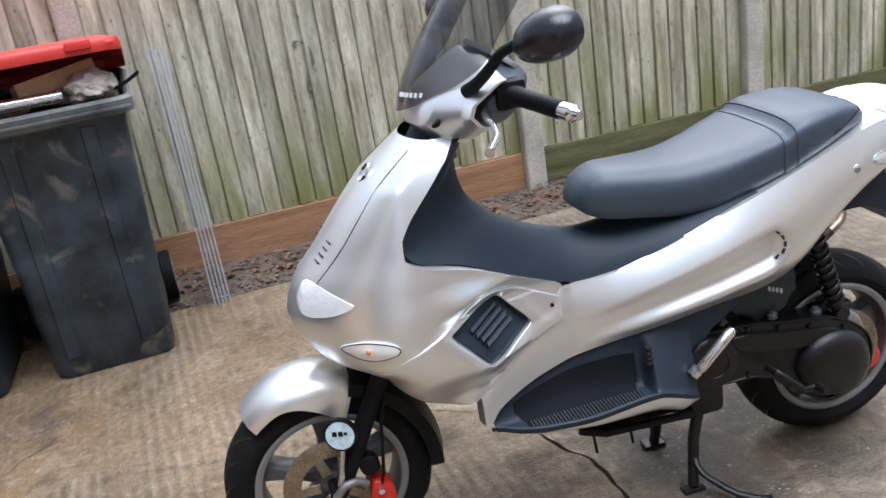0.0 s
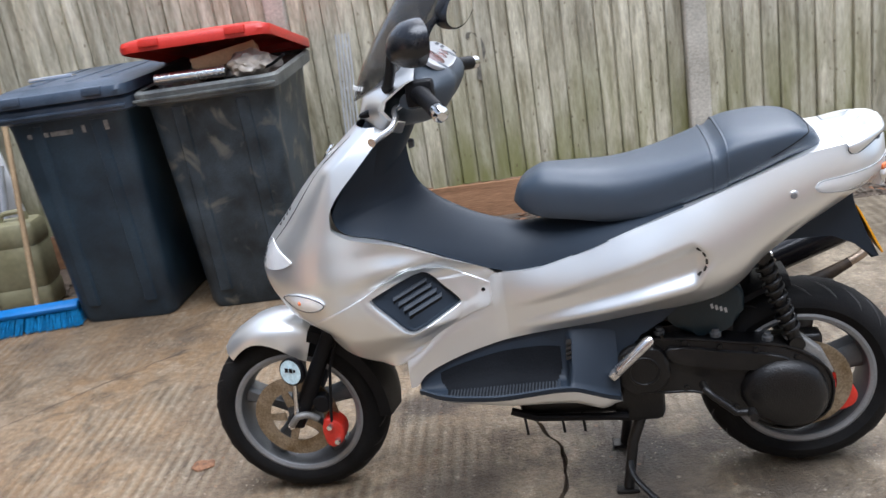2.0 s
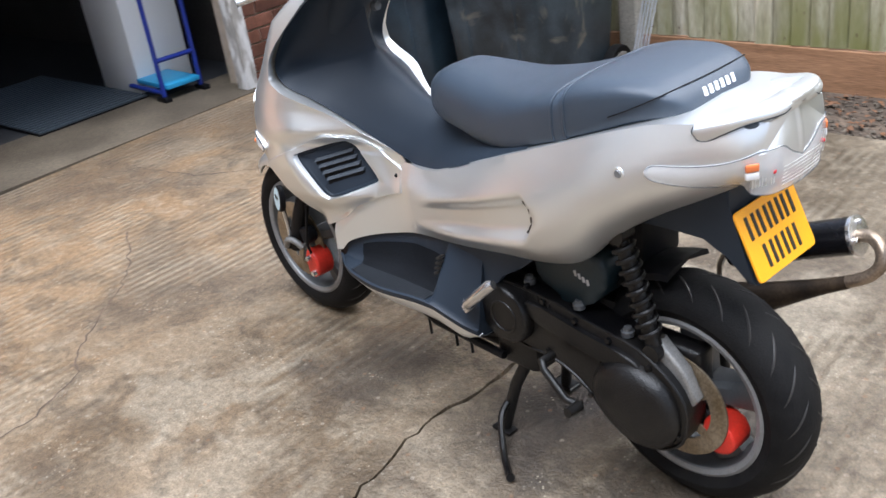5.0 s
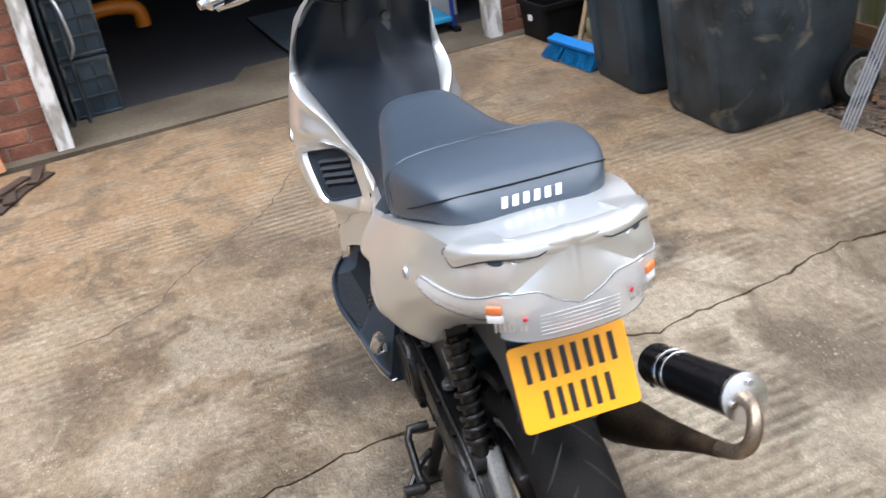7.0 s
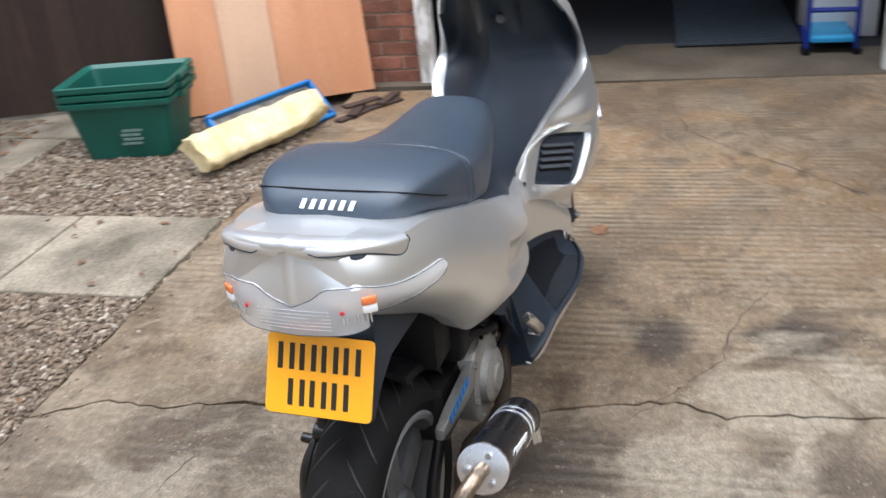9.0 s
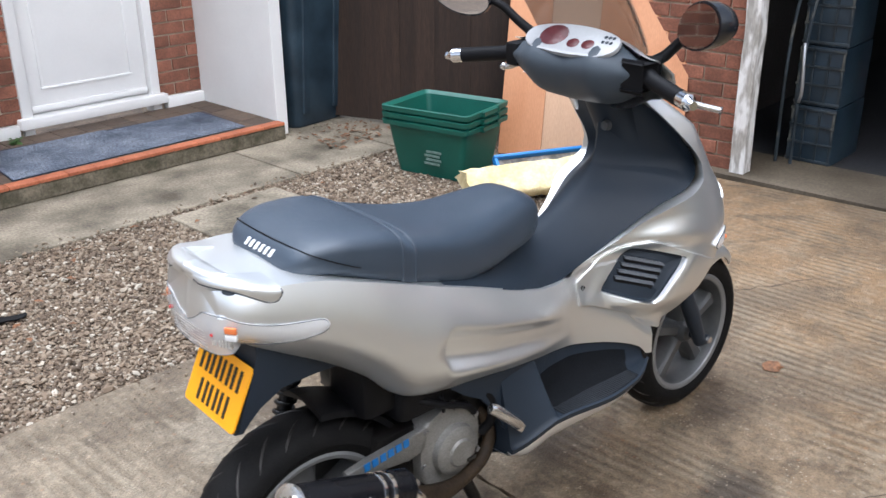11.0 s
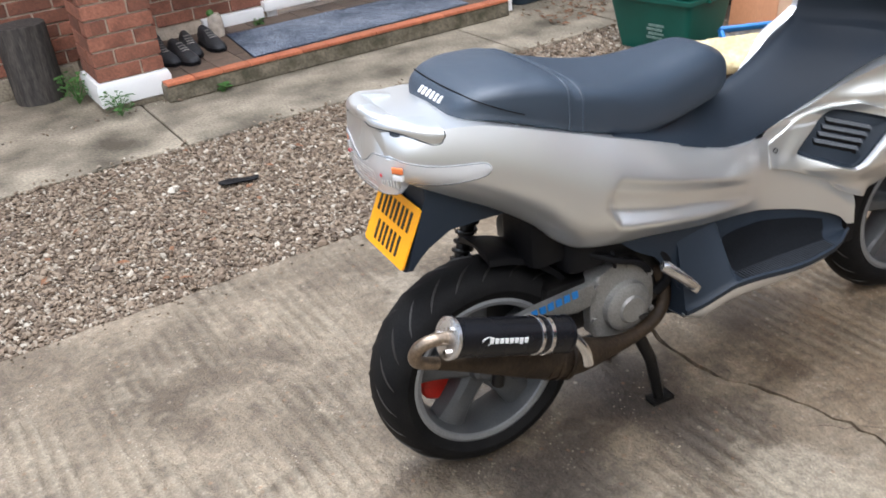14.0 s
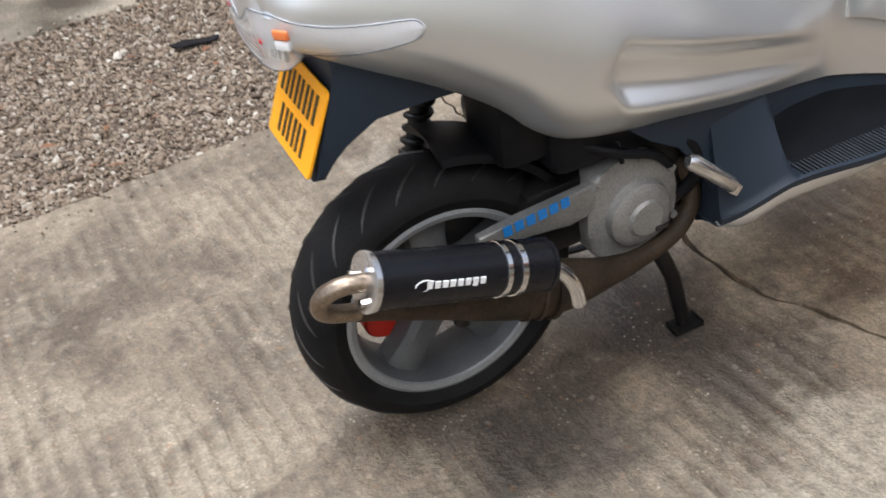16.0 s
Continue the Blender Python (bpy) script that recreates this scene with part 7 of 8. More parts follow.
loose("metal_tube", "short bright metal tube on the bin's rim", "tube", b, ALLOY, R @ pose(0.06, 0.045, 0.93, 0, 0, 3))
b = bmesh.new()
tube(b, smoothed([(-0.15, 0, 0), (-0.25, 0.02, 0.0), (-0.33, 0.05, 0.04)], 5, False), 0.006, 8)
loose("black_strap", "black strap hanging over the bin's rim", "strap", b, BLACK, R @ pose(0.0, 0.03, 0.925))
for k in range(9):
    b = bmesh.new()
    bmesh.ops.create_icosphere(b, subdivisions=2, radius=1)
    sx, sy, sz = rnd.uniform(0.03, 0.07), rnd.uniform(0.03, 0.07), rnd.uniform(0.02, 0.045)
    for v in b.verts:
        k2 = 1 + 0.35 * noise.noise(v.co * 2 + Vector((k * 3, 0, 0)))
        v.co = Vector((v.co.x * sx * k2, v.co.y * sy * k2, v.co.z * sz * k2))
    loose("rubbish_piece", "crumpled piece of rubbish in the bin", "rubbish", b, rnd.choice((WHITE, BLACK, PLASTICBAG, GALV)), R @ pose(rnd.uniform(-0.2, 0.24), rnd.uniform(-0.3, 0.03), 0.90), group="rubbish in the bin")
b = bmesh.new()
rings(b, [bin_section(0.25, -0.60, 0.06, 0.86), bin_section(0.25, -0.60, 0.06, 0.89)])
loose("rubbish_fill", "dark heap of rubbish filling the bin", "rubbish", b, SOIL, R)
b = bmesh.new()
tube(b, [(-0.09, 0, 0), (0.09, 0, 0)], 0.008, 8)
tube(b, [(-0.09, 0, 0), (-0.09, -0.03, -0.006)], 0.006, 8)
tube(b, [(0.09, 0, 0), (0.09, -0.03, -0.006)], 0.006, 8)
loose("metal_bracket", "bright metal bracket lying on the bin lid", "bracket", b, CHROME, yard(2.56, -1.66, 1.051, 4))

# strip of wire mesh leaning on the fence
rack = thing("wire_strip", "tall narrow strip of galvanised wire leaning on the fence", "wire rack", yard(1.445, -1.90, 0) @ pose(0, 0, 0, 24, 0.5, 0))
for k in range(5):
    b = bmesh.new()
    tube(b, [(-0.031 + 0.0155 * k, 0, 0.0), (-0.031 + 0.0155 * k, 0, 1.09)], 0.0034, 6)
    part("wire", b, GALV, rack, "", 40)
for k in range(6):
    b = bmesh.new()
    tube(b, [(-0.034, -0.004, 0.03 + 0.2 * k), (0.034, -0.004, 0.03 + 0.2 * k)], 0.0012, 6)
    part("cross_wire", b, GALV, rack, "", 40)

# broom, jerrycan, crate and boards beside the garage
broom = thing("broom", "broom with a bright blue bristle head and wooden stick", "broom", yard(2.87, -1.56, 0, 8))
b = bmesh.new()
box(b, -0.19, 0.19, -0.03, 0.03, 0.075, 0.10, pose(0, -0.02, 0, -15, 0, 0), 0.008)
part("broom_head", b, BLUE, broom, "", 30)
verts, faces = [], []
r = random.Random(3)
for k in range(700):
    x, y = r.uniform(-0.185, 0.185), r.uniform(-0.025, 0.025)
    fx, fy = x * 1.10 + r.uniform(-0.012, 0.012), y * 2.2 + 0.025 + r.uniform(-0.008, 0.008)
    a = Vector((x, y - 0.01, 0.082))
    c = Vector((fx, fy, 0.004 + r.uniform(0, 0.006)))
    i = len(verts)
    for p, w in ((a, 0.0018), (c, 0.0022)):
        verts += [p + Vector((w, 0, 0)), p + Vector((-w * 0.5, w * 0.86, 0)), p + Vector((-w * 0.5, -w * 0.86, 0))]
    faces += [(i, i + 1, i + 4, i + 3), (i + 1, i + 2, i + 5, i + 4), (i + 2, i, i + 3, i + 5), (i + 3, i + 4, i + 5)]
me = bpy.data.meshes.new("bristles")
me.from_pydata([tuple(v) for v in verts], [], faces)
me.materials.append(BRISTLE)
ob = new("bristles", me)
ob.parent = broom
tagged(ob, "stiff blue bristles")
b = bmesh.new()
tube(b, [(0.0, -0.03, 0.09), (0.02, -0.42, 1.25)], 0.013, 10)
part("broom_stick", b, WOODSTICK, broom, "", 40)
can = thing("jerrycan", "dirty olive plastic jerrycan with a handle", "jerrycan", yard(3.06, -1.88, 0, 6))
b = bmesh.new()
rings(b, [bin_section(0.13 + g, -0.09 - g, 0.09 + g, z, 0.025) for z, g in ((0.002, -0.008), (0.015, 0.0), (0.10, 0.002), (0.11, -0.003), (0.125, 0.002), (0.30, 0.002), (0.31, -0.003), (0.325, 0.002), (0.395, 0.0), (0.415, -0.012), (0.42, -0.03))])
part("can_body", b, CAN, can, "", 40)
b = bmesh.new()
tube(b, smoothed([(-0.08, 0, 0.415), (-0.07, 0, 0.455), (0.02, 0, 0.455), (0.04, 0, 0.415)], 4, False), 0.012, 8)
part("can_handle", b, CAN, can, "", 40)
b = bmesh.new()
tube(b, [(0.075, 0, 0.42), (0.085, 0, 0.46)], 0.022, 12)
part("can_cap", b, BLACK, can, "", 40)
crate = thing("black_tub", "black plastic tub on the ground by the garage", "tub", yard(3.37, -1.70, 0, 4))
b = bmesh.new()
rings(b, [bin_section(0.125, -0.12, 0.12, 0.002, 0.02), bin_section(0.135, -0.13, 0.13, 0.17, 0.02), bin_section(0.145, -0.14, 0.14, 0.172, 0.02), bin_section(0.145, -0.14, 0.14, 0.195, 0.02), bin_section(0.13, -0.125, 0.125, 0.195, 0.02), bin_section(0.115, -0.11, 0.11, 0.03, 0.02)])
part("tub_body", b, BLACK, crate, "", 40)
b = bmesh.new()
box(b, -0.02, 0.02, 0.1375, 0.1395, 0.10, 0.13, None, 0.003)
part("tub_label", b, WHITE, crate, "small white label", 30)
drum = thing("black_stand", "black metal stand with a round rusty top", "stand", yard(3.42, -1.98, 0))
b = bmesh.new()
lathe(b, [(0.0, 0.55), (0.15, 0.55), (0.16, 0.54), (0.16, 0.525), (0.14, 0.52)], (0, 0, 0), "z", 28)
part("stand_top", b, RUST, drum, "rusty round top", 40)
b = bmesh.new()
lathe(b, [(0.12, 0.0), (0.125, 0.26), (0.12, 0.52)], (0, 0, 0), "z", 24)
part("stand_body", b, BLACK, drum, "", 40)
b = bmesh.new()
box(b, -0.06, 0.06, 0.121, 0.126, 0.28, 0.45)
part("paper_label", b, WHITE, drum, "white paper label", 30)
b = bmesh.new()
box(b, -0.16, 0.16, -0.012, 0.012, 0, 0.55, None, 0.004)
loose("brown_panel", "rusty dark brown sheet standing on the stand", "panel", b, RUST, yard(3.40, -2.02, 0.551, 2) @ pose(0, 0, 0, 4, 0, 0))
b = bmesh.new()
box(b, -0.15, 0.15, -0.006, 0.006, 0, 1.5, None, 0.003)
white_board = loose("white_board", "tall white board with faint marks leaning on the fence", "board", b, WHITEP, yard(3.27, -2.20, 0.0, 4) @ pose(0, 0, 0, 7, 10, 0))
for k, (x, z, w_) in enumerate(((-0.05, 1.12, 0.07), (0.02, 1.06, 0.09), (-0.06, 0.92, 0.06), (0.03, 0.86, 0.08), (-0.02, 0.74, 0.10))):
    part("faint_mark", boxed(x - w_ / 2, x + w_ / 2, 0.0062, 0.0072, z, z + 0.012), DIAL, white_board, "faint grey mark")
b = bmesh.new()
tube(b, [(0, 0, 0), (0.02, -0.25, 0.62)], 0.022, 10)
loose("grey_pipe", "short grey plastic pipe standing by the can", "pipe", b, GALV, yard(3.20, -1.95, 0))

# leaning plywood, green boxes, foam and tray
board = thing("plywood_sheet", "orange-brown plywood door panel with a pale stripe, leaning", "board", pose(2.64, 2.14, 0.008, 0, 0, -57.5) @ pose(0, 0, 0, -18, 0, 0))
for x0, x1, m_ in ((0.0, 0.23, PLY), (0.232, 0.485, PLYPALE), (0.487, 0.955, PLY)):
    part("board_strip", boxed(x0, x1, 0.0, 0.022, 0.0, 1.1, 0.002), m_, board, "pale strip" if m_ is PLYPALE else "", 30)


def recycling_box(label, m, group):
    ob = thing("recycling_box", label, "box", m, group)
    b = bmesh.new()
    outer = [bin_section(0.150, -0.195, 0.195, 0.002, 0.03), bin_section(0.185, -0.235, 0.235, 0.25, 0.03), bin_section(0.205, -0.258, 0.258, 0.252, 0.03), bin_section(0.207, -0.260, 0.260, 0.275, 0.03), bin_section(0.198, -0.250, 0.250, 0.278, 0.03), bin_section(0.180, -0.230, 0.230, 0.262, 0.03), bin_section(0.145, -0.190, 0.190, 0.012, 0.03)]
    rings(b, outer)
    part("box_shell", b, GREENBOX, ob, "", 40)
    for sy in (1, -1):
        b = bmesh.new()
        box(b, -0.07, 0.07, sy * 0.255, sy * 0.270, 0.250, 0.272, None, 0.005)
        part("box_handle", b, GREENBOX, ob, "", 30)
    return ob


BOX_M = pose(2.285, 2.16, -0.008, 0, 0, 15)
for k in range(3):
    ob = recycling_box("dark green plastic recycling box in a nested stack of three", BOX_M @ pose(0, 0, 0.036 * k, 0, 0, 0.6 * k), "stacked recycling boxes")
    if k == 0:
        for i in range(4):
            b = bmesh.new()
            box(b, -0.0015, 0.0015, -0.045, 0.045, -0.006, 0.006, pose(-0.1725, -0.045 + 0.01 * (i % 2), 0.135 - 0.02 * i, 0, -8, 0))
            part("faded_print", b, FADED, ob, "faded pale printed bar", 30)
foam = bmesh.new()
rows = []
for k in range(34):
    t = k / 33
    row = []
    for i in range(32):
        a = 2 * math.pi * i / 32
        u, v = (math.copysign(abs(w) ** 0.45, w) for w in (math.cos(a), math.sin(a)))
        wob = noise.noise(Vector((t * 6, u * 1.4, v * 1.4)))
        # a thick sheet leaning back, folded over to a roll at its far end
        fold = sstep(0.72, 0.95, t)
        wide, thick = 0.084 * (1 + 0.10 * noise.noise(Vector((t * 5, u, 3)))) * (1 - 0.22 * fold), 0.036 * (1 + 0.20 * wob + 1.1 * fold)
        p = Vector((t * 0.70 + 0.05 * (t - 0.5) * noise.noise(Vector((u * 2.5, v, t))) * 2, 0.075 + 0.80 * wide * u - 0.55 * thick * v, 0.088 + 0.60 * wide * u + 0.80 * thick * v))
        p += 0.012 * Vector((noise.noise(Vector((t * 16, a, 1))), noise.noise(Vector((t * 16, a, 5))), 0.6 * noise.noise(Vector((t * 16, a, 9)))))
        p.z = max(p.z, 0.002)
        row.append(p)
    rows.append(row)
rings(foam, rows)
loose("foam_sheet", "torn thick sheet of yellow foam leaning on a tray", "foam", foam, FOAM, pose(1.935, 1.575, 0, 0, 0, -19.5), 60)
tray = thing("tray", "blue-rimmed tray with grey rubbish, propped on the gravel", "tray", pose(2.19, 1.62, -0.008, 0, 0, -21.7) @ pose(0, 0, 0, 44, 0, 0))
part("tray_floor", boxed(0.0, 0.59, 0.0, 0.20, 0.0, 0.012, 0.003), SOLEGREY, tray, "grey stained tray floor", 30)
for x0, x1, y0, y1 in ((-0.012, 0.602, -0.015, 0.006), (-0.012, 0.602, 0.195, 0.212), (-0.014, 0.004, 0.007, 0.194), (0.586, 0.604, 0.007, 0.194)):
    part("tray_rim", boxed(x0, x1, y0, y1, 0.0, 0.045, 0.006), BLUE, tray, "blue plastic rim", 30)
for k in range(5):
    b = bmesh.new()
    box(b, -0.10, 0.10, -0.025, 0.025, 0.0, 0.012, None, 0.003)
    loose("dark_offcut", "thin dark offcut lying by the garage pier", "offcut", b, DFENCE, pose(2.74 + 0.06 * k, 1.28 + 0.03 * (k % 3) - 0.03 * k, 0.001 + 0.0126 * (k % 3), 0, 0, rnd.uniform(-40, 20)), group="dark offcuts")

# log, weeds, shoes, mat
b = bmesh.new()
rows = []
for z in (0.0, 0.03, 0.15, 0.28, 0.38, 0.40):
    rows.append([Vector(((0.125 + 0.012 * noise.noise(Vector((math.cos(a) * 3, math.sin(a) * 3, z * 2)))) * math.cos(a) * (0.96 if z in (0.0, 0.40) else 1), (0.115 + 0.01 * noise.noise(Vector((math.cos(a) * 4, math.sin(a) * 4, z)))) * math.sin(a), z)) for a in (2 * math.pi * i / 32 for i in range(32))])
rings(b, rows)
loose("log", "dark upright section of tree trunk by the wall", "log", b, LOG, house(-0.16, 3.74, 0.001), 50)


def weed(m, n, size, seed):
    r = random.Random(seed)
    b = bmesh.new()
    for k in range(n):
        a, h, out = r.uniform(0, 6.28), r.uniform(0.25, 1.0) * size, r.uniform(0.1, 0.5) * size
        c = Vector((out * math.cos(a), out * math.sin(a), h))
        l, w = r.uniform(0.018, 0.034), r.uniform(0.008, 0.015)
        d = Vector((math.cos(a), math.sin(a), r.uniform(-0.5, 0.4))).normalized()
        s = d.cross(Vector((0, 0, 1))).normalized()
        up = s.cross(d) * 0.004
        vs = [b.verts.new(p) for p in (c, c + d * l * 0.5 + s * w + up, c + d * l, c + d * l * 0.5 - s * w + up)]
        b.faces.new(vs)
        if k % 4 == 0:
            tube(b, [Vector((0, 0, 0)), c * 0.5 + Vector((0, 0, 0.01)), c], 0.0015, 4)
    return loose("weed", "small green weed growing at the foot of the pillar", "weed", b, LEAF, m, 60, group="weeds by the porch")


weed(house(-0.02, 3.50, -0.002), 110, 0.16, 1)
weed(house(0.10, 3.12, 0.0), 60, 0.12, 2)
weed(house(0.62, 3.09, 0.0), 30, 0.04, 5)
weed(house(1.14, 3.86, 0.085), 40, 0.04, 6)


def shoe(label, m, material):
    ob = thing("shoe", label, "shoe", m, "shoes by the door")
    b = bmesh.new()
    rows = []
    H = curve([(0, 0.085), (0.03, 0.105), (0.09, 0.10), (0.15, 0.075), (0.22, 0.052), (0.27, 0.035), (0.285, 0.02)])
    W = curve([(0, 0.025), (0.03, 0.034), (0.10, 0.036), (0.19, 0.046), (0.25, 0.040), (0.285, 0.015)])
    for x in np.linspace(0, 0.285, 16):
        rows.append([Vector((x, W(x) * math.cos(a), 0.018 + max(0, (H(x) - 0.018)) * max(0, math.sin(a)) ** 0.7 if math.sin(a) > 0 else 0.018)) for a in (2 * math.pi * i / 16 for i in range(16))])
    rings(b, rows)
    upper = part("upper", b, material, ob, "", 50)
    b = bmesh.new()
    sole = [(x, W(x) + 0.004) for x in np.linspace(0, 0.287, 14)]
    slab(b, sole + [(x, -y) for x, y in sole[::-1]], 0.0, 0.02, "z", 0.003)
    part("sole", b, BLACK, ob, "", 40)
    for k in range(4):
        b = bmesh.new()
        x = 0.12 + 0.022 * k
        tube(b, [(x, -0.02, H(x) + 0.001), (x + 0.004, 0, H(x) + 0.004), (x, 0.02, H(x) + 0.001)], 0.003, 6)
        part("lace", b, SOLEGREY, ob, "grey lace", 40)
    return ob


for k, (x, y, rz, m_) in enumerate(((0.42, 3.66, -75, SHOE), (0.53, 3.60, -82, GALV), (0.50, 3.78, -100, SHOE), (0.64, 3.72, -95, SHOE), (0.75, 3.74, -88, SHOE))):
    shoe("worn black shoe on the porch step" if m_ is SHOE else "worn grey trainer on the porch step", house(x, y, 0.100, rz), SHOE if k != 1 else SHOE)
bottle = thing("plastic_bag", "clear plastic bag with a green top beside the shoes", "bag", house(0.86, 3.80, 0.100))
b = bmesh.new()
lathe(b, [(0.0, 0.0), (0.04, 0.0), (0.046, 0.05), (0.042, 0.10), (0.03, 0.13), (0.0, 0.135)], (0, 0, 0), "z", 16)
part("bag_body", b, PLASTICBAG, bottle, "", 50)
b = bmesh.new()
bmesh.ops.create_icosphere(b, subdivisions=2, radius=0.022, matrix=Matrix.Translation((-0.02, 0, 0.135)))
part("bag_top", b, LEAF, bottle, "green top", 50)
door_mat = thing("door_mat", "worn blue-grey ribbed rubber mat on the porch step", "mat", HOUSE)
b = bmesh.new()
slab(b, [(0.84, 3.20), (2.20, 3.215), (2.23, 3.70), (0.90, 3.78)], 0.101, 0.106, "z", 0.001)
part("mat_base", b, MATDARK, door_mat, "", 30)
for k in range(0, 56, 2):
    y0 = 3.205 + 0.0098 * k
    b = bmesh.new()
    x0, x1 = 0.845 + 0.0010 * k, 2.195 + 0.0006 * k
    if y0 < 3.74 and y0 < 3.69 + (2.0 - 0) * 0.0 + 0.05:
        x1 = min(x1, 2.2 if y0 < 3.70 else 1.6)
        box(b, x0, x1, y0, y0 + 0.0042, 0.1062, 0.109)
        part("mat_rib", b, MATBLUE, door_mat, "", 30)
    else:
        b.free()

# things in the garage
for k in range(3):
    crate_m = pose(3.71 + 0.012 * k, 0.945, -0.002 + 0.30 * k, 0, 0, 7 + 1.5 * k)
    ob = thing("folding_crate", "dark blue-black folding plastic crate with ribbed sides, in a stack", "crate", crate_m, "stacked crates in the garage")
    body = part("crate_body", boxed(0.0, 0.38, -0.115, 0.115, 0.0, 0.298, 0.006), NAVYBIN, ob, "", 30)
    for z in (0.01, 0.10, 0.19, 0.275):
        part("crate_rib", boxed(-0.009, 0.0005, -0.117, 0.117, z, z + 0.014, 0.002), GREYBIN, body, "", 30)
    for y in (-0.112, -0.04, 0.035, 0.10):
        part("crate_rib", boxed(-0.007, 0.0005, y, y + 0.012, 0.0, 0.297, 0.002), GREYBIN, body, "", 30)
bike_rack = thing("wire_rack", "dark wire rack with a curved handle standing in the garage", "rack", pose(3.62, 1.02, 0, 0, 0, 7))
for y in (-0.03, 0.05):
    b = bmesh.new()
    tube(b, smoothed([(0.0, y, 0.004), (0.0, y, 0.55), (0.02, y - 0.02, 0.85), (0.06, y - 0.05, 0.95)], 5, False), 0.009, 8)
    part("rack_upright", b, GREYBIN, bike_rack, "", 40)
b = bmesh.new()
tube(b, smoothed([(-0.01, -0.03, 0.62), (-0.05, -0.05, 0.55), (-0.05, -0.06, 0.40), (-0.01, -0.035, 0.33)], 5, False), 0.008, 8)
part("rack_handle", b, GALV, bike_rack, "pale curved handle", 40)
trolley = thing("trolley", "blue tubular trolley with a bright blue tray in the garage", "trolley", pose(3.86, -0.86, -0.002, 0, 0, 4))
b = bmesh.new()
for y in (-0.115, 0.115):
    tube(b, [(0, y, 0.03), (0, y, 0.6)], 0.013, 8)
    tube(b, [(0, y, 0.05), (0.35, y, 0.05)], 0.013, 8)
tube(b, [(0, -0.115, 0.22), (0, 0.115, 0.22)], 0.013, 8)
part("trolley_frame", b, mat("blue_tube", (0.012, 0.03, 0.25), 0.4, 0, 0.15, 12, 0.05, 200), trolley, "", 40)
part("trolley_tray", boxed(-0.03, 0.30, -0.10, 0.10, 0.064, 0.09, 0.004), mat("sky_blue_plastic", (0.04, 0.34, 0.62), 0.4, 0, 0.15, 12, 0.05, 200), trolley, "bright sky-blue tray", 30)
for y in (-0.12, 0.12):
    part("trolley_foot", boxed(-0.05, 0.05, y - 0.02, y + 0.02, 0.0, 0.03, 0.006), BLACK, trolley, "", 30)
b = bmesh.new()
box(b, 0.1, 0.5, -0.18, 0.18, 0.001, 0.60, None, 0.01)
loose("white_cabinet", "white cabinet standing in the dark garage", "cabinet", b, WHITEP, GARAGE @ pose(4.05, -1.35, 0.0))
b = bmesh.new()
tube(b, smoothed([(0, -0.2, 0.0), (0, -0.18, 0.12), (0, 0, 0.16), (0, 0.18, 0.12), (0, 0.2, 0.0)], 5, False), 0.05, 12)
loose("orange_thing", "orange plastic machine cover deep in the garage", "machine", b, mat("orange_plastic", (0.75, 0.22, 0.01), 0.45, 0, 0.15, 8, 0.1, 200), GARAGE @ pose(5.6, 0.35, 0.05))
garage_mat = thing("floor_mat", "black ribbed rubber mat on the garage floor", "mat", pose(3.955, -0.14, 0.006, 0, 0, 7.3))
part("mat_base", boxed(0.0, 1.24, -0.60, 0.05, -0.004, 0.006), BLACK, garage_mat)
for k in range(28):
    part("mat_rib", boxed(0.01 + 0.043 * k, 0.03 + 0.043 * k, -0.595, 0.045, 0.0062, 0.014), BARGREY, garage_mat)

# ---- door, frames, plinths ----
door = thing("door_1", "white front door with a raised panel, closed", "door", HOUSE, kind="structure")
for x0, x1, z0, z1 in ((1.25, 1.31, 0.085, 2.12), (2.06, 2.12, 0.085, 2.12), (1.311, 2.059, 2.06, 2.12)):
    part("door_frame", boxed(x0, x1, 3.985, 4.08, z0, z1, 0.004), WHITEP, door, "", 30)
part("door_leaf", boxed(1.313, 2.057, 4.03, 4.07, 0.20, 2.055, 0.003), WHITEP, door, "", 30)
part("door_sill", boxed(1.22, 2.15, 3.945, 4.06, 0.135, 0.195, 0.008), WHITEP, door, "white painted sill", 30)
part("weather_bar", boxed(1.32, 2.05, 4.008, 4.031, 0.215, 0.245, 0.006), WHITEP, door, "", 30)
for x0, x1 in ((1.40, 1.97),):
    bm = bmesh.new()
    for a in ((x0, x1, 0.33, 0.345), (x0, x1, 0.86, 0.875), (x0, x0 + 0.015, 0.345, 0.86), (x1 - 0.015, x1, 0.345, 0.86)):
        box(bm, a[0], a[1], 4.022, 4.031, a[2], a[3], None, 0.003)
    part("door_moulding", bm, WHITEP, door, "", 30)
plinth = thing("plinth", "white painted plinth along the foot of the brick walls", "plinth", HOUSE, kind="structure")
for x0, x1, y0, y1, z0, z1 in ((0.84, 1.22, 3.965, 4.02, 0.085, 0.165), (2.15, 2.42, 3.965, 4.02, 0.085, 0.165)):
    part("plinth_band", boxed(x0, x1, y0, y1, z0, z1, 0.008), WHITEP, plinth, "", 30)
bm = bmesh.new()
rows = []
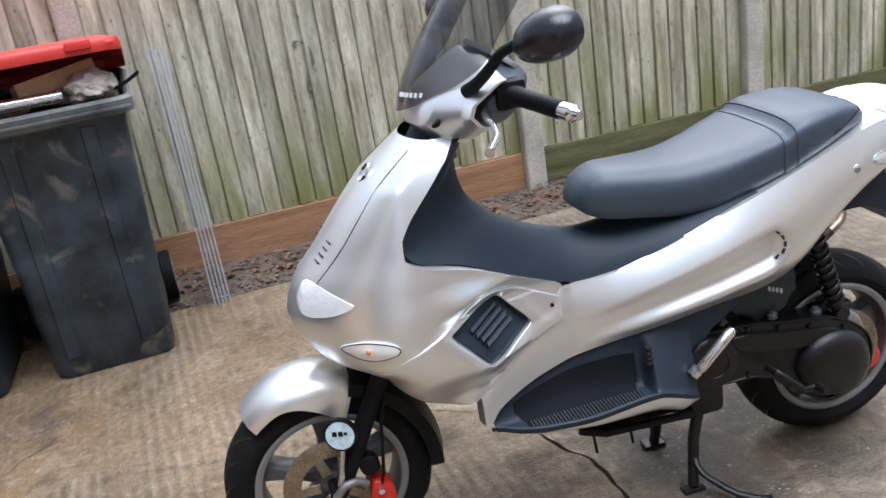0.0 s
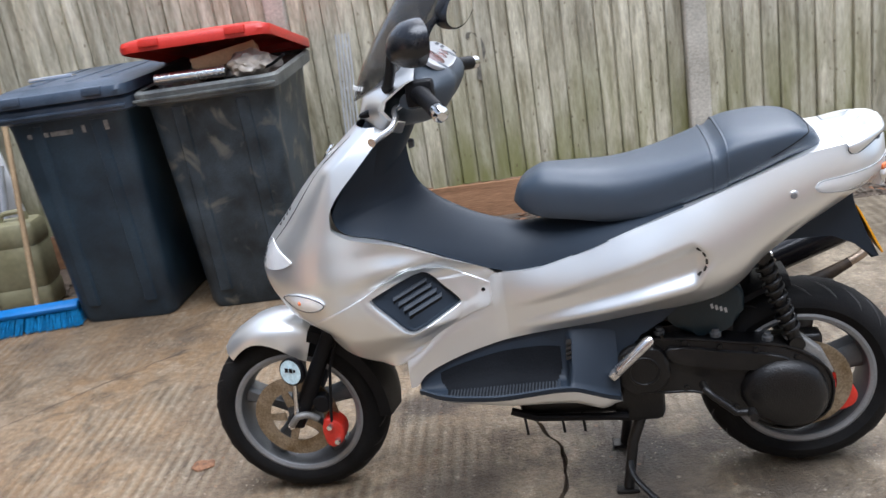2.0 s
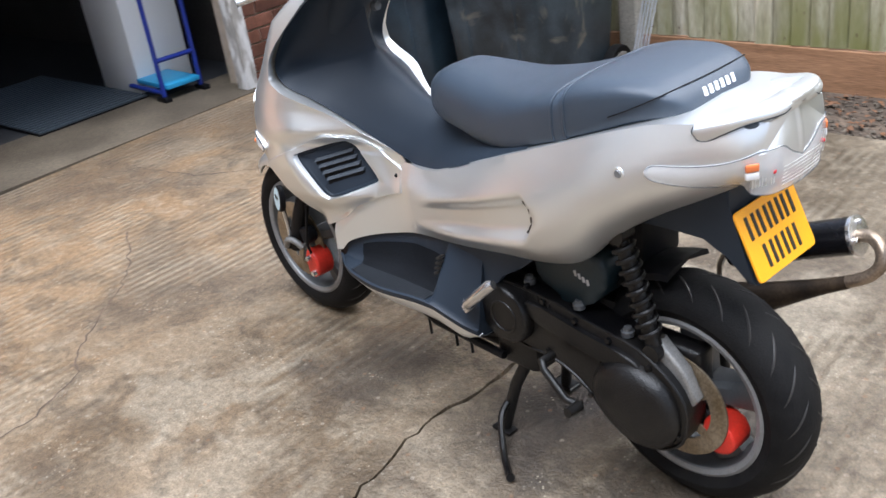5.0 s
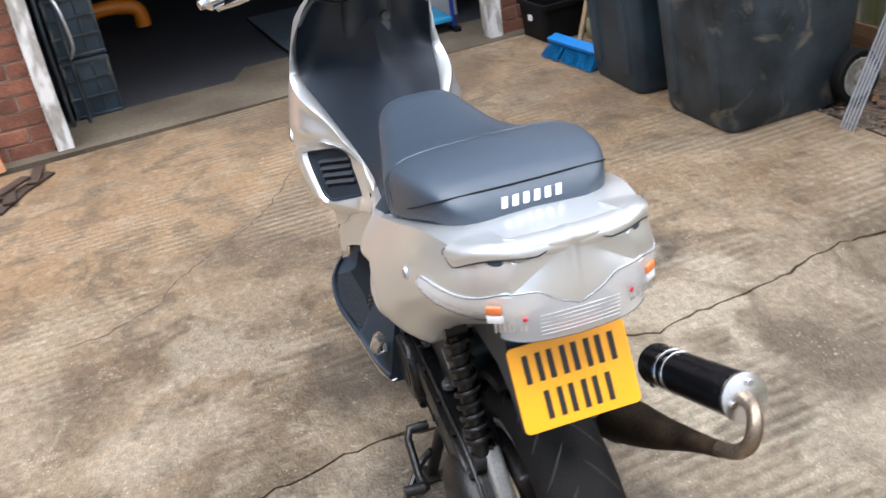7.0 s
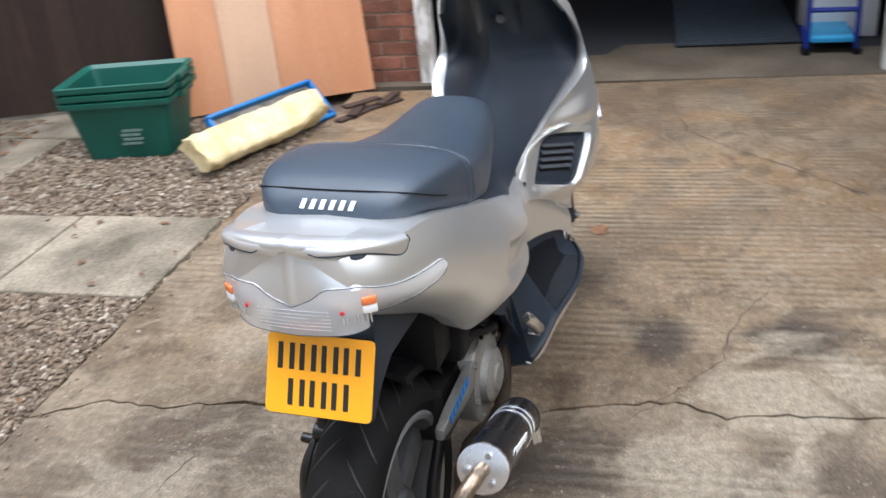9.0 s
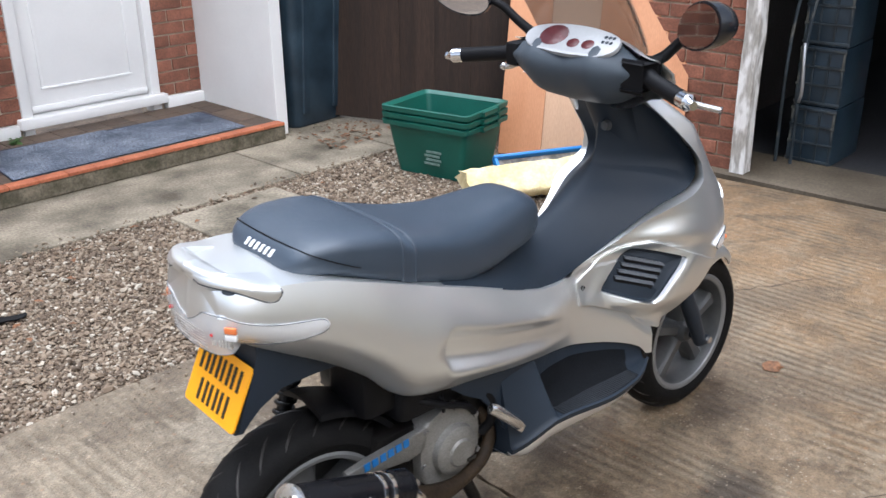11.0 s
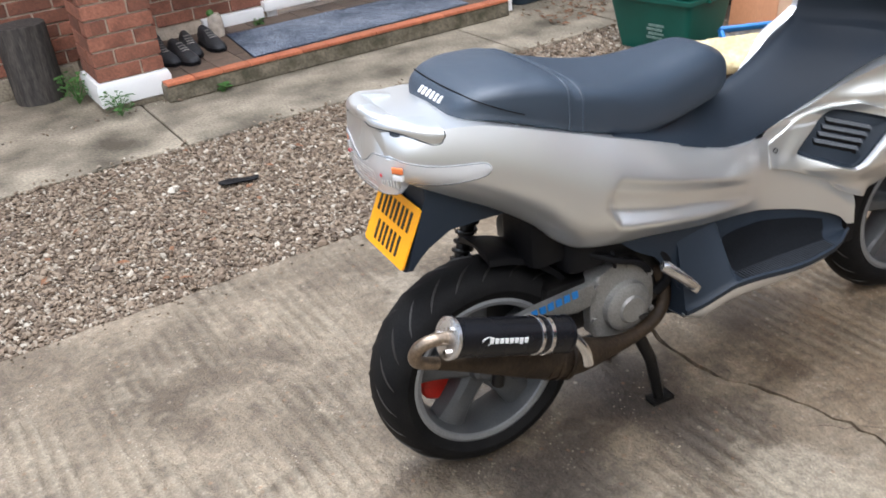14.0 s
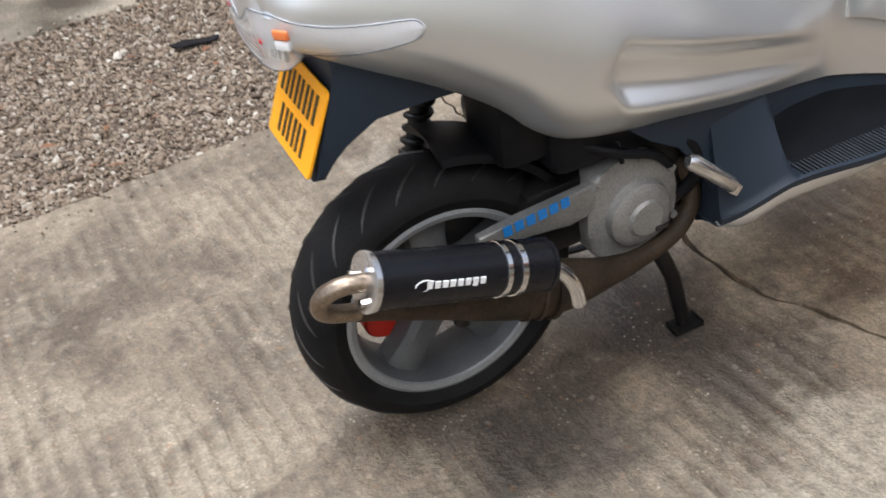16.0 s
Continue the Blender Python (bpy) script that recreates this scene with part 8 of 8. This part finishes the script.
for z, g in ((0.03, 0.012), (0.12, 0.02), (0.145, 0.012), (0.15, -0.01)):
    rows.append([Vector((0.215 + sx * (0.165 + g), 3.385 + sy * (0.165 + g), z + 0.012 * noise.noise(Vector((sx * 9 + sy * 3, z, 0))) * (z < 0.05))) for sx, sy in ((-1, -1), (-0.4, -1), (0.2, -1), (1, -1), (1, -0.3), (1, 0.4), (1, 1), (0, 1), (-1, 1), (-1, 0.4), (-1, -0.3))])
rings(bm, rows)
part("pillar_plinth", bm, WHITEP, plinth, "white painted render at the pillar's foot", 30)
part("pillar_foot", boxed(0.045, 0.385, 3.215, 3.555, 0.0, 0.04, 0.006), PATHC, plinth, "bare concrete foot", 30)
part("wall_foot", boxed(-4.0, 0.06, 3.86, 3.905, 0.0, 0.11, 0.01), PATHC, plinth, "bare concrete foot", 30)
frame_g = thing("garage_frame", "peeling white timber frame of the garage doorway", "door frame", GARAGE, kind="structure")
for y0, y1 in ((0.77, 0.845), (-1.515, -1.44)):
    bm = bmesh.new()
    rows = [[Vector((x + 0.004 * noise.noise(Vector((z * 7, x, y))), y + 0.006 * noise.noise(Vector((z * 5, y, 2))), z)) for x, y in ((3.515, y0), (3.515, (y0 + y1) / 2), (3.515, y1), (3.60, y1), (3.60, y0))] for z in np.linspace(0.0, 2.05, 24)]
    rings(bm, rows)
    part("frame_post", bm, WORNP, frame_g, "peeling white painted post", 30)
part("frame_head", boxed(3.52, 3.6, -1.44, 0.77, 1.96, 2.05, 0.005), WORNP, frame_g, "", 30)

# ---- tiles of the step ----
n = 14
for k in range(n):
    x0 = 0.345 + (2.07 / n) * k
    part("edge_tile", boxed(x0, x0 + 2.07 / n - 0.004, 3.112, 3.185, 0.086, 0.103, 0.003), TILE, step)
for i in range(14):
    for j in range(5):
        x0, y0 = 0.345 + 0.148 * i, 3.19 + 0.158 * j
        part("floor_tile", boxed(x0, x0 + 0.144, y0, y0 + 0.154, 0.080, 0.0985 + rnd.uniform(-0.001, 0.001), 0.002), FLAG, step)


# ---- bricks ----
def brick_mesh(length):
    b = boxed(0.0, length, -0.012, 0.02, 0.0, 0.065, 0.0035)
    me = bpy.data.meshes.new("brick")
    bmesh.ops.recalc_face_normals(b, faces=b.faces[:])
    b.to_mesh(me)
    b.free()
    me.materials.append(BRICK)
    return me


MESHES = {}


def courses(parent, origin, turn, length, z0, z1, bond=0):
    """Courses of single bricks along a wall face; the face looks along -y of its own frame."""
    frame_m = pose(*origin, 0, 0, turn)
    row, z = 0, z0
    while z < z1:
        x = -0.1125 if (row + bond) % 2 else 0.0
        while x < length - 0.02:
            a, b = max(x, 0.0), min(x + 0.215, length)
            size = round(b - a, 3)
            if size > 0.03:
                if size not in MESHES:
                    MESHES[size] = brick_mesh(size)
                shared("brick", MESHES[size], parent, frame_m @ pose(a, rnd.uniform(-0.0015, 0.0015), z, rnd.uniform(-0.4, 0.4), 0, rnd.uniform(-0.3, 0.3)))
            x += 0.225
        row, z = row + 1, z + 0.075


courses(house_wall, (0.36, 4.012, 0.17), 0, 0.89, 0.0, 0.95)
courses(house_wall, (2.125, 4.012, 0.17), 0, 0.295, 0.0, 0.95, 1)
courses(side_wall, (-2.2, 3.912, 0.115), 0, 2.34, 0.0, 0.9)
courses(pillar_wall, (0.050, 3.232, 0.155), 0, 0.33, 0.0, 0.95)
courses(pillar_wall, (0.368, 3.220, 0.155), 90, 0.33, 0.0, 0.95, 1)
courses(pillar_wall, (0.062, 3.550, 0.155), 270, 0.33, 0.0, 0.95, 1)
courses(garage_wall, (3.562, 1.95, 0.0), 270, 1.10, 0.0, 1.05)
courses(garage_wall, (3.562, -1.52, 0.0), 270, 0.95, 0.0, 1.05)

# ---- gravel, leaves and small stones ----
def stones(name, label, count, area, size, material, seed, z=-0.02, flat=0.6, cover=None):
    """Loose stones, each a rough solid of its own island, in one mesh."""
    rg = np.random.default_rng(seed)
    t = (1 + 5 ** 0.5) / 2
    ico = np.array([(-1, t, 0), (1, t, 0), (-1, -t, 0), (1, -t, 0), (0, -1, t), (0, 1, t), (0, -1, -t), (0, 1, -t), (t, 0, -1), (t, 0, 1), (-t, 0, -1), (-t, 0, 1)], float)
    ico /= np.linalg.norm(ico[0])
    tri = np.array([(0, 11, 5), (0, 5, 1), (0, 1, 7), (0, 7, 10), (0, 10, 11), (1, 5, 9), (5, 11, 4), (11, 10, 2), (10, 7, 6), (7, 1, 8), (3, 9, 4), (3, 4, 2), (3, 2, 6), (3, 6, 8), (3, 8, 9), (4, 9, 5), (2, 4, 11), (6, 2, 10), (8, 6, 7), (9, 8, 1)])
    x0, x1, y0, y1 = area
    px, py = rg.uniform(x0, x1, count), rg.uniform(y0, y1, count)
    if cover is not None:
        keep = cover(px, py)
        px, py = px[keep], py[keep]
    n = len(px)
    s = size * rg.lognormal(0, 0.35, n)
    ax = np.stack([s * rg.uniform(0.8, 1.35, n), s * rg.uniform(0.6, 1.0, n), s * flat * rg.uniform(0.7, 1.2, n)], 1)
    v = ico[None] * (1 + rg.uniform(-0.28, 0.28, (n, 12, 1))) * ax[:, None]
    tilt, ang = rg.uniform(-0.6, 0.6, n), rg.uniform(0, 6.283, n)
    c, s_ = np.cos(tilt)[:, None], np.sin(tilt)[:, None]
    v = np.stack([v[..., 0] * c - v[..., 2] * s_, v[..., 1], v[..., 0] * s_ + v[..., 2] * c], -1)
    c, s_ = np.cos(ang)[:, None], np.sin(ang)[:, None]
    v = np.stack([v[..., 0] * c - v[..., 1] * s_, v[..., 0] * s_ + v[..., 1] * c, v[..., 2]], -1)
    v += np.stack([px, py, z + rg.uniform(0.2, 1.0, n) * s * 0.8], -1)[:, None]
    f = (tri[None] + 12 * np.arange(n)[:, None, None]).reshape(-1, 3)
    me = bpy.data.meshes.new(name)
    me.from_pydata(v.reshape(-1, 3).tolist(), [], f.tolist())
    me.materials.append(material)
    ob = new(name, me)
    ob.matrix_world = GROUND
    return tagged(ob, label, "gravel", kind="stuff")


def off_slabs(x, y):
    return ~((x > 1.15) & (x < 1.735) & (y > 1.18) & (y < 2.36)) & ~((x > 2.6) & (y > 2.28))


stones("gravel", "brown and buff pebbles filling the bed beside the drive", 74000, (-1.6, 3.03, 1.165, 2.43), 0.0058, PEBBLE, 1, -0.014, cover=off_slabs)
stones("gravel_far", "brown and buff pebbles further along the bed", 12000, (-4.0, -1.6, 1.165, 2.43), 0.009, PEBBLE, 2, -0.014)
stones("loose_pebbles", "stray pebbles along the edges of path and drive", 1500, (-1.6, 2.9, 2.38, 3.10), 0.006, PEBBLE, 3, 0.0, cover=lambda x, y: (np.abs(y - 2.42) < 0.05) | (y > 3.03))
stones("soil_debris", "clods and small stones on the soil strip", 2600, (-2.2, 3.0, -2.36, -1.93), 0.007, CLOD, 4, -0.012)
stones("drive_grit", "loose grit on the drive's edge", 260, (-1.5, 3.3, 1.05, 1.17), 0.004, PEBBLE, 5, 0.0)


def leaves(name, label, count, area, seed, z, m):
    r = random.Random(seed)
    verts, faces = [], []
    for k in range(count):
        c = Vector((r.uniform(area[0], area[1]), r.uniform(area[2], area[3]), z + r.uniform(0.002, 0.010)))
        a, l, w = r.uniform(0, 6.28), r.uniform(0.012, 0.028), r.uniform(0.006, 0.014)
        d, s = Vector((math.cos(a), math.sin(a), r.uniform(-0.2, 0.3))), Vector((-math.sin(a), math.cos(a), r.uniform(-0.3, 0.3)))
        i = len(verts)
        verts += [c - d * l, c + s * w + Vector((0, 0, 0.004)), c + d * l, c - s * w + Vector((0, 0, 0.005))]
        faces.append((i, i + 1, i + 2, i + 3))
    me = bpy.data.meshes.new(name)
    me.from_pydata([tuple(v) for v in verts], [], faces)
    me.materials.append(DEADLEAF)
    ob = new(name, me)
    ob.matrix_world = m
    return tagged(ob, label, "leaves", kind="stuff")


leaves("dead_leaves", "dead brown leaves scattered on the soil strip", 500, (-2.2, 2.4, -2.36, -1.95), 1, 0.0, YARD)
leaves("porch_leaves", "dead brown leaves gathered by the navy bin", 90, (2.45, 3.0, 2.7, 3.1), 2, 0.002, HOUSE)
leaves("gravel_leaves", "dead leaves lying on the gravel and path edge", 55, (-1.2, 2.0, 1.2, 2.4), 3, 0.004, GROUND)
b = bmesh.new()
slab(b, [(p[0], p[1]) for p in smoothed([(-0.10, 0.0, 0), (-0.04, 0.03, 0), (0.05, 0.02, 0), (0.11, 0.035, 0), (0.09, -0.01, 0), (0.0, -0.02, 0), (-0.06, -0.03, 0)], 3)], 0.0, 0.008, "z", 0.002)
loose("dark_scrap", "flat dark scrap lying on the gravel", "scrap", b, BLACK, GROUND @ sized(pose(0.18, 1.87, 0, 0, 0, -18), 0.75) @ pose(0, 0, 0.004, 6, 3, 0))
b = bmesh.new()
bmesh.ops.create_icosphere(b, subdivisions=3, radius=1)
for v in b.verts:
    k = 1 + 0.5 * noise.noise(v.co * 1.7)
    v.co = Vector((v.co.x * 0.035 * k, v.co.y * 0.026 * k, max(0, v.co.z) * 0.010 * k))
loose("dead_leaf", "curled dead leaf lying on the drive", "leaf", b, DEADLEAF, pose(1.676, -0.092, 0.001))
